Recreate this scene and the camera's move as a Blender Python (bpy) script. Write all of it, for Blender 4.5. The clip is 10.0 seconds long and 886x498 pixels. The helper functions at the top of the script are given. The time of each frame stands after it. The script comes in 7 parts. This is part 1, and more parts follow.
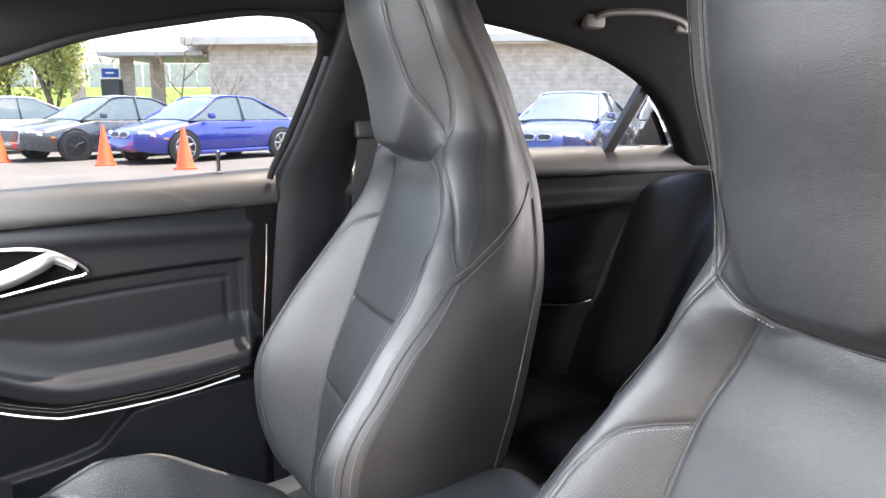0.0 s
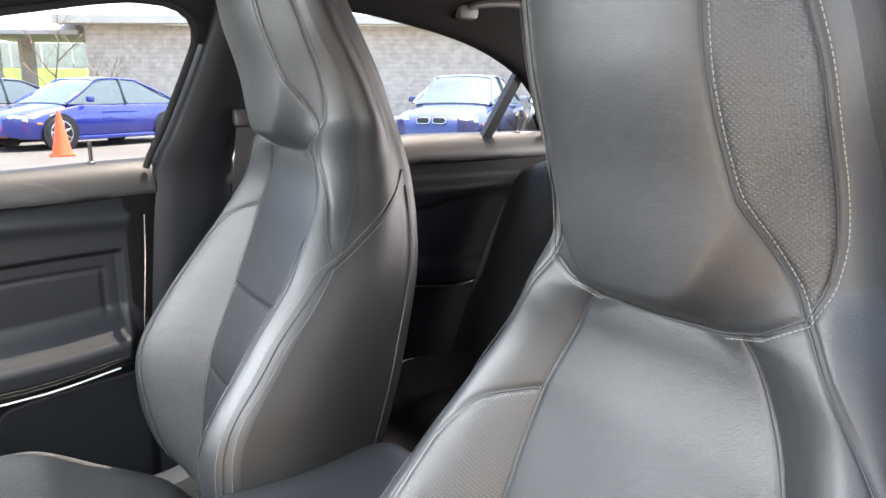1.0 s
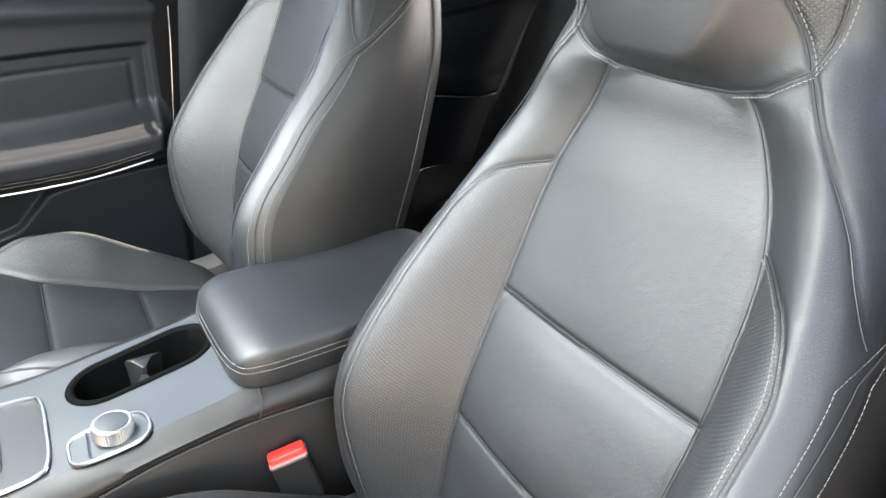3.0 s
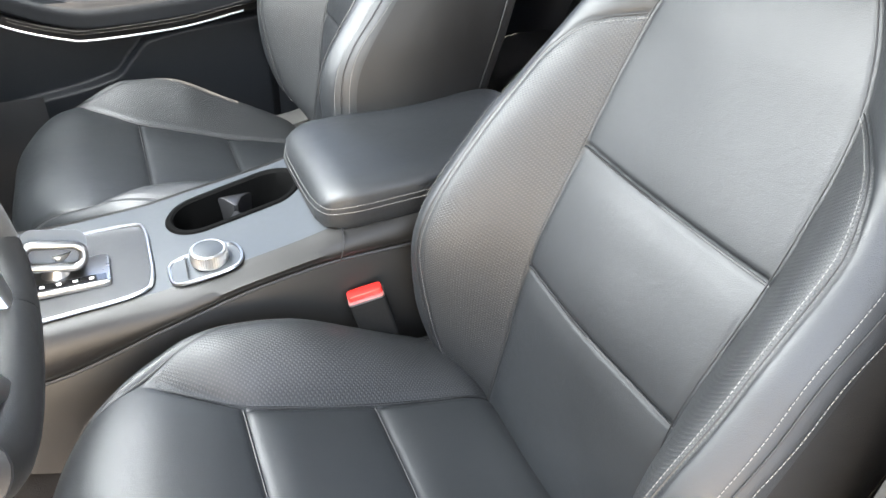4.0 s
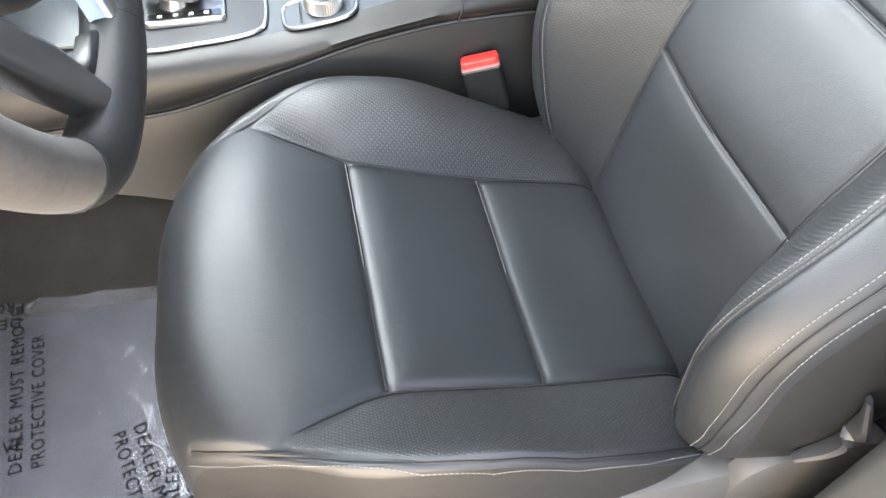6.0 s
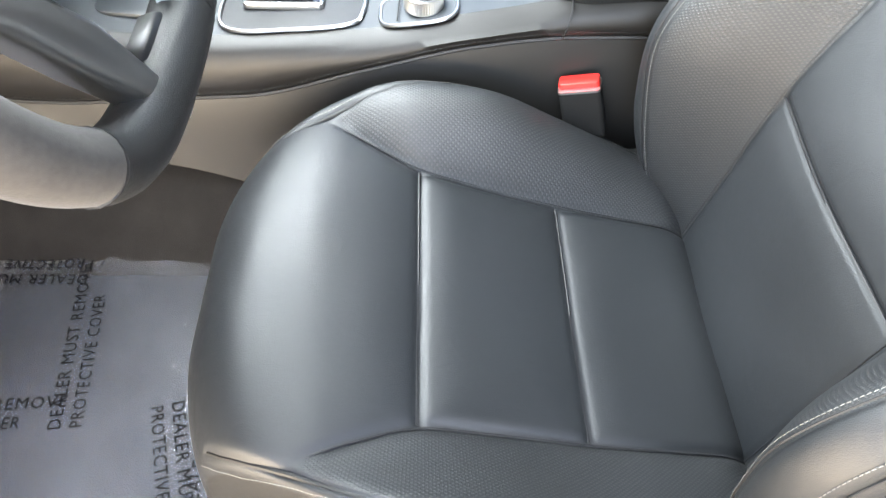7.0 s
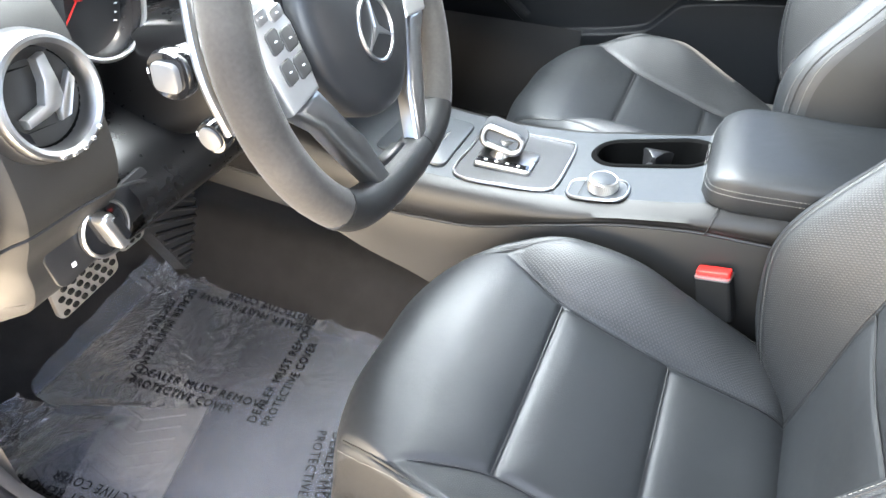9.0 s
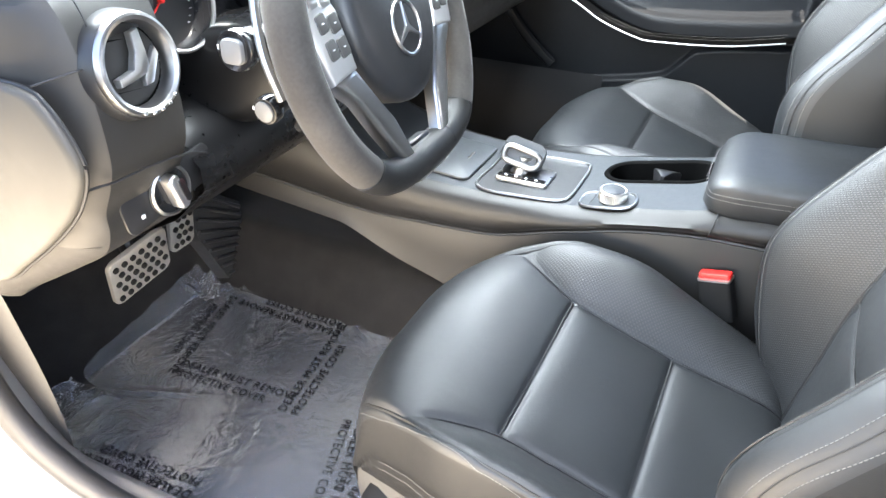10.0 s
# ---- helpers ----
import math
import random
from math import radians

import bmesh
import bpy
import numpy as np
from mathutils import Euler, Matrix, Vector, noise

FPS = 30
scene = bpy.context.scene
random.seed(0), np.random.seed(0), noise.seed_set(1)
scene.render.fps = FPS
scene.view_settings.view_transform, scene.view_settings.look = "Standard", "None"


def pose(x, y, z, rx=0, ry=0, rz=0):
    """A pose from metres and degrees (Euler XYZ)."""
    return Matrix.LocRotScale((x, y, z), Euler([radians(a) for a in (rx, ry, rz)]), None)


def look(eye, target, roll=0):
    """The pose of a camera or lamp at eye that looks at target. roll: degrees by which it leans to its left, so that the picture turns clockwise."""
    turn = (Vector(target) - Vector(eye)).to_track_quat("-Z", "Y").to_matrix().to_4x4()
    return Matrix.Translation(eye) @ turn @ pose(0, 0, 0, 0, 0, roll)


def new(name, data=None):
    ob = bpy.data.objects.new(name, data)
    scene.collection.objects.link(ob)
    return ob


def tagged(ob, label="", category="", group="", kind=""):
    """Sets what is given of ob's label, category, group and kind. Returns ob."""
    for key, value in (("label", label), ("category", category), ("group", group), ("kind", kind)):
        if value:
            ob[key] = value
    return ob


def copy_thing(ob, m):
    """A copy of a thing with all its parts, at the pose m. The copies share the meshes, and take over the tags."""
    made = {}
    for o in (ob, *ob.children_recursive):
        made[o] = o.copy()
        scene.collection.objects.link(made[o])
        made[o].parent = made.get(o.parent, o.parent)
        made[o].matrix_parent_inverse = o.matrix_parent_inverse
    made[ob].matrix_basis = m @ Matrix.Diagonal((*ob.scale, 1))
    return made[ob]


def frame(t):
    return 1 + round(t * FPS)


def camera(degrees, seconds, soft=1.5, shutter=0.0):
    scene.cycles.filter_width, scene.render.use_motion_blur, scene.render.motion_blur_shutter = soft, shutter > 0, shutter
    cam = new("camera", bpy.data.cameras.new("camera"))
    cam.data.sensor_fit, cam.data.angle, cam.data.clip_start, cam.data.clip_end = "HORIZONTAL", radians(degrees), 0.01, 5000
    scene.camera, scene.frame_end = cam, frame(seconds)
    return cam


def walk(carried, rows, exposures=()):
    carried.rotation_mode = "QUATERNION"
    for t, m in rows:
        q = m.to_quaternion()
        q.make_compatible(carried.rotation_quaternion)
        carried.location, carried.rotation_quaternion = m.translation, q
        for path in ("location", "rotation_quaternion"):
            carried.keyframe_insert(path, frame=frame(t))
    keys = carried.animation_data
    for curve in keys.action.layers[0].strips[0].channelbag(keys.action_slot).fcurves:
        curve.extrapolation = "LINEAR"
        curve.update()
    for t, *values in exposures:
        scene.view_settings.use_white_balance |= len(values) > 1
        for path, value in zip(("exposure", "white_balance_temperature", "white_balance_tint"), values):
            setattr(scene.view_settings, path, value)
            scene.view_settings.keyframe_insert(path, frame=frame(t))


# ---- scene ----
cam = camera(62.7, 10.0)
PATH = [
    (0, (0.193, -0.673, 1.112), (1.008, 1.114, 0.734), -0.1),
    (0.5, (0.194, -0.713, 1.121), (1.164, 0.991, 0.729), -0.1),
    (1, (0.203, -0.728, 1.122), (1.254, 0.92, 0.7), 0.0),
    (1.5, (0.196, -0.73, 1.109), (1.272, 0.881, 0.614), 0.1),
    (2, (0.191, -0.745, 1.093), (1.259, 0.835, 0.49), 0.5),
    (2.5, (0.186, -0.76, 1.081), (1.204, 0.8, 0.353), 1.1),
    (4, (0.155, -0.802, 1.05), (0.849, 0.699, -0.075), 2.3),
    (4.5, (0.153, -0.808, 1.038), (0.701, 0.588, -0.285), 2.6),
    (5, (0.155, -0.81, 1.035), (0.581, 0.47, -0.441), 2.3),
    (5.5, (0.159, -0.81, 1.026), (0.527, 0.417, -0.51), 2.2),
    (7, (0.198, -0.748, 0.998), (0.256, 0.496, -0.567), 2.5),
    (7.5, (0.222, -0.752, 0.995), (0.099, 0.511, -0.551), 2.6),
    (8, (0.245, -0.797, 1.025), (-0.076, 0.449, -0.507), 2.5),
    (8.5, (0.279, -0.873, 1.073), (-0.181, 0.443, -0.361), 1.8),
    (9, (0.316, -0.94, 1.097), (-0.28, 0.533, -0.117), 0.8),
    (9.5, (0.349, -0.998, 1.079), (-0.326, 0.54, -0.007), 0.6),
    (10, (0.384, -1.054, 1.066), (-0.341, 0.483, 0.011), 0.5),
]
EXPOSURES = ((0.0, 2.66, 7050, 18), (2.0, 2.84, 7200, 15), (4.5, 3.07, 7100, 14), (5.5, 3.07, 7000, 14), (7.0, 3.22, 6950, 12), (8.0, 3.38, 6950, 12), (9.0, 3.30, 6850, 12), (10.0, 3.05, 6700, 12))
walk(cam, [(t, look(eye, target, roll)) for t, eye, target, roll in PATH], EXPOSURES)

# ---- sky and sun: a clear spring noon, the sun behind the passenger side ----
SUN_EL, SUN_DIR = 74.0, Vector((1.0, 0.31, 0.0)).normalized()
world = bpy.data.worlds.new("sky")
scene.world = world
world.use_nodes = True
wn = world.node_tree.nodes
sky = wn.new("ShaderNodeTexSky")
sky.sky_type, sky.sun_disc = "NISHITA", False
sky.sun_elevation = radians(SUN_EL)
sky.sun_rotation = math.atan2(SUN_DIR.x, SUN_DIR.y)
sky.air_density, sky.dust_density, sky.ozone_density = 1.0, 2.0, 1.0
world.node_tree.links.new(sky.outputs[0], wn["Background"].inputs[0])
wn["Background"].inputs[1].default_value = 0.15
sun = new("sun", bpy.data.lights.new("sun", "SUN"))
sun.data.energy, sun.data.angle, sun.data.color = 2.8, radians(0.5), (1.0, 0.95, 0.86)
toward = SUN_DIR * math.cos(radians(SUN_EL)) + Vector((0, 0, math.sin(radians(SUN_EL))))
sun.matrix_world = look(toward * 30, (0, 0, 0))


def skylight(name, eye, target, width, height, watts, colour):
    """Daylight through one of the car's openings, shining inwards."""
    ob = new(name, bpy.data.lights.new(name, "AREA"))
    ob.data.shape, ob.data.size, ob.data.size_y = "RECTANGLE", width, height
    ob.data.energy, ob.data.color = watts, colour
    ob.matrix_world = look(eye, target)
    return ob


skylight("windscreen_daylight", (-0.27, 0.0, 1.18), (0.0, 0.0, 0.24), 1.24, 0.62, 14.5, (0.82, 0.935, 1.0))
skylight("doorway_ground_light", (-0.22, -0.97, 0.48), (-0.14, -0.30, 0.49), 0.90, 0.36, 3.0, (1.0, 0.85, 0.64))
skylight("doorway_sky_light", (0.42, -0.98, 1.06), (0.62, -0.40, 0.92), 0.50, 0.40, 1.0, (0.84, 0.94, 1.0))
skylight("rear_window_daylight", (1.80, 0.0, 1.12), (1.10, 0.0, 0.75), 0.90, 0.45, 6.0, (0.94, 0.96, 1.0))

# ---- materials ----
def material(name, base, rough=0.5, metal=0.0, spec=0.5, var=0.25, vscale=8.0, bump=0.0, bscale=400.0, kind="noise",
             rvar=0.12, coat=0.0, wrinkle=0.0, wscale=45.0, dots=None, sheen=0.0):
    """A surface with colour and roughness varied at two scales and fine relief; sizes are in 1/metres of object space."""
    m = bpy.data.materials.new(name)
    m.use_nodes = True
    nt = m.node_tree
    nd, ln = nt.nodes, nt.links
    b = nd["Principled BSDF"]
    b.inputs["Metallic"].default_value = metal
    b.inputs["Specular IOR Level"].default_value = spec
    b.inputs["Coat Weight"].default_value = coat
    b.inputs["Coat Roughness"].default_value = 0.05
    b.inputs["Sheen Weight"].default_value = sheen
    b.inputs["Sheen Roughness"].default_value = 0.4
    tc = nd.new("ShaderNodeTexCoord")
    n1 = nd.new("ShaderNodeTexNoise")
    n1.inputs["Scale"].default_value, n1.inputs["Detail"].default_value = vscale, 5.0
    n2 = nd.new("ShaderNodeTexNoise")
    n2.inputs["Scale"].default_value, n2.inputs["Detail"].default_value = vscale * 14, 3.0
    for n in (n1, n2):
        ln.new(tc.outputs["Object"], n.inputs["Vector"])
    add = nd.new("ShaderNodeMath")
    add.operation = "MULTIPLY_ADD"
    add.inputs[1].default_value = 0.45
    ln.new(n2.outputs[0], add.inputs[0])
    ln.new(n1.outputs[0], add.inputs[2])
    ramp = nd.new("ShaderNodeMapRange")
    ramp.inputs[1].default_value, ramp.inputs[2].default_value = 0.45, 1.0
    ramp.inputs[3].default_value, ramp.inputs[4].default_value = 1 - var, 1 + var
    ln.new(add.outputs[0], ramp.inputs[0])
    hue = nd.new("ShaderNodeVectorMath")
    hue.operation = "SCALE"
    hue.inputs[0].default_value = base
    ln.new(ramp.outputs[0], hue.inputs[3])
    colour = hue.outputs[0]
    rr = nd.new("ShaderNodeMapRange")
    rr.inputs[1].default_value, rr.inputs[2].default_value = 0.45, 1.0
    rr.inputs[3].default_value, rr.inputs[4].default_value = max(rough - rvar, 0.02), min(rough + rvar, 1)
    ln.new(add.outputs[0], rr.inputs[0])
    ln.new(rr.outputs[0], b.inputs["Roughness"])
    normal = None
    if wrinkle:
        w = nd.new("ShaderNodeTexNoise")
        w.inputs["Scale"].default_value, w.inputs["Detail"].default_value, w.inputs["Distortion"].default_value = wscale, 4.0, 1.2
        ln.new(tc.outputs["Object"], w.inputs["Vector"])
        bw = nd.new("ShaderNodeBump")
        bw.inputs["Strength"].default_value, bw.inputs["Distance"].default_value = wrinkle, 0.004
        ln.new(w.outputs[0], bw.inputs["Height"])
        normal = bw.outputs[0]
    if bump:
        if kind == "cells":
            v = nd.new("ShaderNodeTexVoronoi")
            v.feature = "DISTANCE_TO_EDGE"
            v.inputs["Scale"].default_value = bscale
            warp = nd.new("ShaderNodeTexNoise")
            warp.inputs["Scale"].default_value = bscale * 0.4
            ln.new(tc.outputs["Object"], warp.inputs["Vector"])
            mix = nd.new("ShaderNodeVectorMath")
            mix.operation = "MULTIPLY_ADD"
            mix.inputs[1].default_value = (0.003, 0.003, 0.003)
            ln.new(warp.outputs["Color"], mix.inputs[0])
            ln.new(tc.outputs["Object"], mix.inputs[2])
            ln.new(mix.outputs[0], v.inputs["Vector"])
            height = nd.new("ShaderNodeMath")
            height.operation = "MINIMUM"
            height.inputs[1].default_value = 0.22
            ln.new(v.outputs["Distance"], height.inputs[0])
            height = height.outputs[0]
        else:
            v = nd.new("ShaderNodeTexNoise")
            v.inputs["Scale"].default_value, v.inputs["Detail"].default_value = bscale, 3.0
            ln.new(tc.outputs["Object"], v.inputs["Vector"])
            height = v.outputs[0]
        bp = nd.new("ShaderNodeBump")
        bp.inputs["Strength"].default_value, bp.inputs["Distance"].default_value = bump, 0.5 / bscale
        ln.new(height, bp.inputs["Height"])
        if normal:
            ln.new(normal, bp.inputs["Normal"])
        normal = bp.outputs[0]
    if dots:
        # staggered round perforations, laid out on the UV map, which is in metres
        pitch, radius, inner = dots
        uv = nd.new("ShaderNodeUVMap")
        cells = []
        for off in (0.0, 0.5):
            sc = nd.new("ShaderNodeVectorMath")
            sc.operation = "MULTIPLY_ADD"
            sc.inputs[1].default_value = (1 / pitch, 1 / pitch, 0)
            sc.inputs[2].default_value = (off, off, 0)
            ln.new(uv.outputs[0], sc.inputs[0])
            fr = nd.new("ShaderNodeVectorMath")
            fr.operation = "FRACTION"
            ln.new(sc.outputs[0], fr.inputs[0])
            ds = nd.new("ShaderNodeVectorMath")
            ds.operation = "DISTANCE"
            ds.inputs[1].default_value = (0.5, 0.5, 0)
            ln.new(fr.outputs[0], ds.inputs[0])
            cells.append(ds.outputs["Value"])
        mn = nd.new("ShaderNodeMath")
        mn.operation = "MINIMUM"
        ln.new(cells[0], mn.inputs[0])
        ln.new(cells[1], mn.inputs[1])
        hole = nd.new("ShaderNodeMapRange")
        hole.inputs[1].default_value, hole.inputs[2].default_value = radius / pitch, radius / pitch + 0.1
        hole.inputs[3].default_value, hole.inputs[4].default_value = 1.0, 0.0
        ln.new(mn.outputs[0], hole.inputs[0])
        at = nd.new("ShaderNodeAttribute")
        at.attribute_name = "perforated"
        zone = nd.new("ShaderNodeMath")
        zone.operation = "GREATER_THAN"
        zone.inputs[1].default_value = 0.0
        ln.new(at.outputs["Fac"], zone.inputs[0])
        both = nd.new("ShaderNodeMath")
        both.operation = "MULTIPLY"
        ln.new(hole.outputs[0], both.inputs[0])
        ln.new(zone.outputs[0], both.inputs[1])
        hole = both
        mx = nd.new("ShaderNodeMix")
        mx.data_type = "RGBA"
        ln.new(hole.outputs[0], mx.inputs[0])
        ln.new(colour, mx.inputs[6])
        mx.inputs[7].default_value = (*inner, 1)
        colour = mx.outputs[2]
        bd = nd.new("ShaderNodeBump")
        bd.inputs["Strength"].default_value, bd.inputs["Distance"].default_value = 0.5, 0.0006
        bd.invert = True
        ln.new(hole.outputs[0], bd.inputs["Height"])
        if normal:
            ln.new(normal, bd.inputs["Normal"])
        normal = bd.outputs[0]
    ln.new(colour, b.inputs["Base Color"])
    if normal:
        ln.new(normal, b.inputs["Normal"])
    return m


def clear(name, tint, rough=0.0, gloss=0.08, wrinkle=0.0, wscale=30.0, haze=0.0):
    """A thin clear sheet: mostly see-through, with a reflection that grows at grazing angles."""
    m = bpy.data.materials.new(name)
    m.use_nodes = True
    nt = m.node_tree
    nd, ln = nt.nodes, nt.links
    out = nd["Material Output"]
    nd.remove(nd["Principled BSDF"])
    tr = nd.new("ShaderNodeBsdfTransparent")
    tr.inputs[0].default_value = (*tint, 1)
    gl = nd.new("ShaderNodeBsdfGlossy")
    gl.inputs["Roughness"].default_value = rough
    fr = nd.new("ShaderNodeFresnel")
    fr.inputs[0].default_value = 1.45
    add = nd.new("ShaderNodeMath")
    add.operation = "MULTIPLY_ADD"
    add.inputs[1].default_value, add.inputs[2].default_value = 1.0, gloss
    ln.new(fr.outputs[0], add.inputs[0])
    mix = nd.new("ShaderNodeMixShader")
    ln.new(add.outputs[0], mix.inputs[0])
    ln.new(tr.outputs[0], mix.inputs[1])
    ln.new(gl.outputs[0], mix.inputs[2])
    top = mix
    if haze:
        df = nd.new("ShaderNodeBsdfDiffuse")
        df.inputs[0].default_value = (0.62, 0.66, 0.75, 1)
        top = nd.new("ShaderNodeMixShader")
        nz = nd.new("ShaderNodeTexNoise")
        nz.inputs["Scale"].default_value, nz.inputs["Detail"].default_value, nz.inputs["Distortion"].default_value = 9.0, 6.0, 1.5
        tc2 = nd.new("ShaderNodeTexCoord")
        ln.new(tc2.outputs["Object"], nz.inputs["Vector"])
        mr = nd.new("ShaderNodeMapRange")
        mr.inputs[1].default_value, mr.inputs[2].default_value = 0.4, 0.75
        mr.inputs[3].default_value, mr.inputs[4].default_value = haze * 0.8, haze * 1.3
        ln.new(nz.outputs[0], mr.inputs[0])
        ln.new(mr.outputs[0], top.inputs[0])
        ln.new(mix.outputs[0], top.inputs[1])
        ln.new(df.outputs[0], top.inputs[2])
    if wrinkle:
        tc = nd.new("ShaderNodeTexCoord")
        w = nd.new("ShaderNodeTexNoise")
        w.inputs["Scale"].default_value, w.inputs["Detail"].default_value, w.inputs["Distortion"].default_value = wscale, 5.0, 2.0
        ln.new(tc.outputs["Object"], w.inputs["Vector"])
        bp = nd.new("ShaderNodeBump")
        bp.inputs["Strength"].default_value, bp.inputs["Distance"].default_value = wrinkle, 0.01
        ln.new(w.outputs[0], bp.inputs["Height"])
        ln.new(bp.outputs[0], gl.inputs["Normal"])
    ln.new(top.outputs[0], out.inputs[0])
    return m


LEATHER = material("black leather", (0.0078, 0.0094, 0.0112), 0.51, spec=0.66, var=0.18, vscale=7, bump=0.40, bscale=620, kind="cells", rvar=0.06, wrinkle=0.12,
                   wscale=30, dots=(0.0036, 0.00054, (0.028, 0.0276, 0.027)))
LEATHER_SIDE = material("black side leather", (0.0115, 0.0114, 0.0112), 0.50, spec=0.38, var=0.15, vscale=7, bump=0.38, bscale=620, kind="cells", rvar=0.05, wrinkle=0.10, wscale=26)
SEAM = material("sunken seam", (0.012, 0.012, 0.013), 0.6)
THREAD = material("grey thread", (0.15, 0.147, 0.138), 0.7, vscale=60)
TRIM = material("soft black trim", (0.022, 0.0225, 0.024), 0.45, spec=0.45, var=0.18, vscale=6, bump=0.25, bscale=900)
TRIM_DOOR = material("black door leather", (0.0052, 0.0059, 0.0072), 0.5, spec=0.13, var=0.18, vscale=6, bump=0.25, bscale=700, kind="cells", rvar=0.05)
PAD_SKIN = material("black belt rail leather", (0.0105, 0.0108, 0.0112), 0.5, spec=0.3, var=0.2, vscale=8, bump=0.3, bscale=620, kind="cells", rvar=0.05)
TRIM_GREY = material("grey moulded plastic", (0.062, 0.060, 0.057), 0.55, var=0.15, vscale=6, bump=0.3, bscale=800)
TRIM_DASH = material("soft dashboard skin", (0.024, 0.0230, 0.0213), 0.5, spec=0.4, var=0.15, vscale=6, bump=0.25, bscale=900)
DASH_SKIN = material("grey-brown dashboard pad", (0.031, 0.0285, 0.0255), 0.52, spec=0.38, var=0.14, vscale=6, bump=0.3, bscale=800, kind="cells")
DASH_END_LIT = material("dashboard end in a warm lit tone", (0.054, 0.050, 0.042), 0.55, spec=0.35, var=0.12, vscale=6, bump=0.25, bscale=900)
VALANCE = material("pale grey valance plastic", (0.058, 0.056, 0.053), 0.5, var=0.12, vscale=6, bump=0.2, bscale=800)
SILL_TRIM = material("pale sill trim", (0.16, 0.153, 0.143), 0.5, var=0.1, vscale=5, bump=0.2, bscale=700)
FLANK = material("brown-black wrapped trim", (0.0108, 0.0101, 0.0095), 0.45, spec=0.38, var=0.15, vscale=6, bump=0.25, bscale=700, kind="cells", rvar=0.05)
POLISHED = material("polished alloy", (0.42, 0.42, 0.42), 0.30, metal=1.0, var=0.06, rvar=0.03)
GUNMETAL = material("dark polished metal", (0.24, 0.24, 0.24), 0.32, metal=1.0, var=0.06, rvar=0.04)
BRIGHT = material("bright satin plate", (0.80, 0.80, 0.79), 0.36, metal=0.85, var=0.05, rvar=0.03)
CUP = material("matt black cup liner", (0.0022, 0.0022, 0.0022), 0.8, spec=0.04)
SHROUD = material("dark gloss shroud and dash shade", (0.006, 0.006, 0.0065), 0.3, spec=0.4)
TRIM_TOP = material("satin console trim", (0.034, 0.038, 0.042), 0.42, spec=0.5, var=0.12, vscale=9, bump=0.1, bscale=1200)
DARK = material("black plastic", (0.014, 0.014, 0.015), 0.4, var=0.2)
GLOSS = material("gloss black", (0.01, 0.01, 0.011), 0.08, spec=0.6, coat=0.5)
RUBBER = material("rubber", (0.006, 0.006, 0.006), 0.8, spec=0.2, bump=0.2)
CARPET = material("charcoal carpet", (0.015, 0.0142, 0.0140), 0.95, spec=0.1, var=0.3, vscale=30, bump=1.0, bscale=700, sheen=0.15)
MAT = material("floor mat", (0.022, 0.025, 0.031), 0.9, spec=0.15, var=0.45, vscale=22, bump=1.0, bscale=600, sheen=0.15)
HEEL = material("worn grey heel rubber", (0.115, 0.113, 0.110), 0.8, spec=0.2, var=0.35, vscale=30, bump=0.5, bscale=500)
SUEDE = material("grey suede", (0.050, 0.046, 0.042), 0.9, spec=0.15, var=0.3, vscale=20, bump=0.5, bscale=1500, sheen=0.12)
CHROME = material("chrome", (0.86, 0.86, 0.87), 0.16, metal=0.92, var=0.06, rvar=0.06)
SATIN = material("satin silver", (0.60, 0.60, 0.595), 0.33, metal=0.97, var=0.06, rvar=0.03)
STEEL = material("brushed pedal steel", (0.50, 0.48, 0.44), 0.40, metal=0.75, var=0.15, vscale=30, rvar=0.1)
RED = material("red plastic", (0.75, 0.025, 0.02), 0.38, var=0.1)
LINER = material("dark headliner cloth", (0.0085, 0.0082, 0.008), 0.95, spec=0.1, var=0.2, vscale=25, bump=0.6, bscale=900)
GLASS = clear("window glass", (0.93, 0.96, 0.95), 0.0, 0.0)
FILM = clear("protective film", (0.92, 0.925, 0.93), 0.17, 0.0, wrinkle=0.20, wscale=24, haze=0.088)
INK = material("black print", (0.006, 0.006, 0.007), 0.9, spec=0.05)
WHITE_INK = material("white print", (0.8, 0.8, 0.8), 0.6)


# ---- mesh helpers ----
def thing(name, at, label, category, group="", kind=""):
    ob = new(name)
    ob.empty_display_size = 0.05
    ob.location = at
    return tagged(ob, label, category, group, kind)


def part(name, bm, mat, parent=None, label="", sharp=38, fix=True):
    """Links a bmesh, given in world coordinates, as one mesh object under a thing or a part."""
    me = bpy.data.meshes.new(name)
    if fix:
        bmesh.ops.recalc_face_normals(bm, faces=bm.faces)
    bm.to_mesh(me)
    bm.free()
    for m in mat if isinstance(mat, (list, tuple)) else (mat,):
        me.materials.append(m)
    me.shade_smooth()
    me.set_sharp_from_angle(angle=radians(sharp))
    ob = new(name, me)
    if parent:
        ob.parent = parent
        if not parent.parent:
            ob.matrix_parent_inverse = Matrix.Translation(-parent.location)
    return tagged(ob, label)


def setting(name, bm, mat, label, category, sharp=38, kind="structure"):
    return tagged(part(name, bm, mat, None, label, sharp), "", category, "", kind)


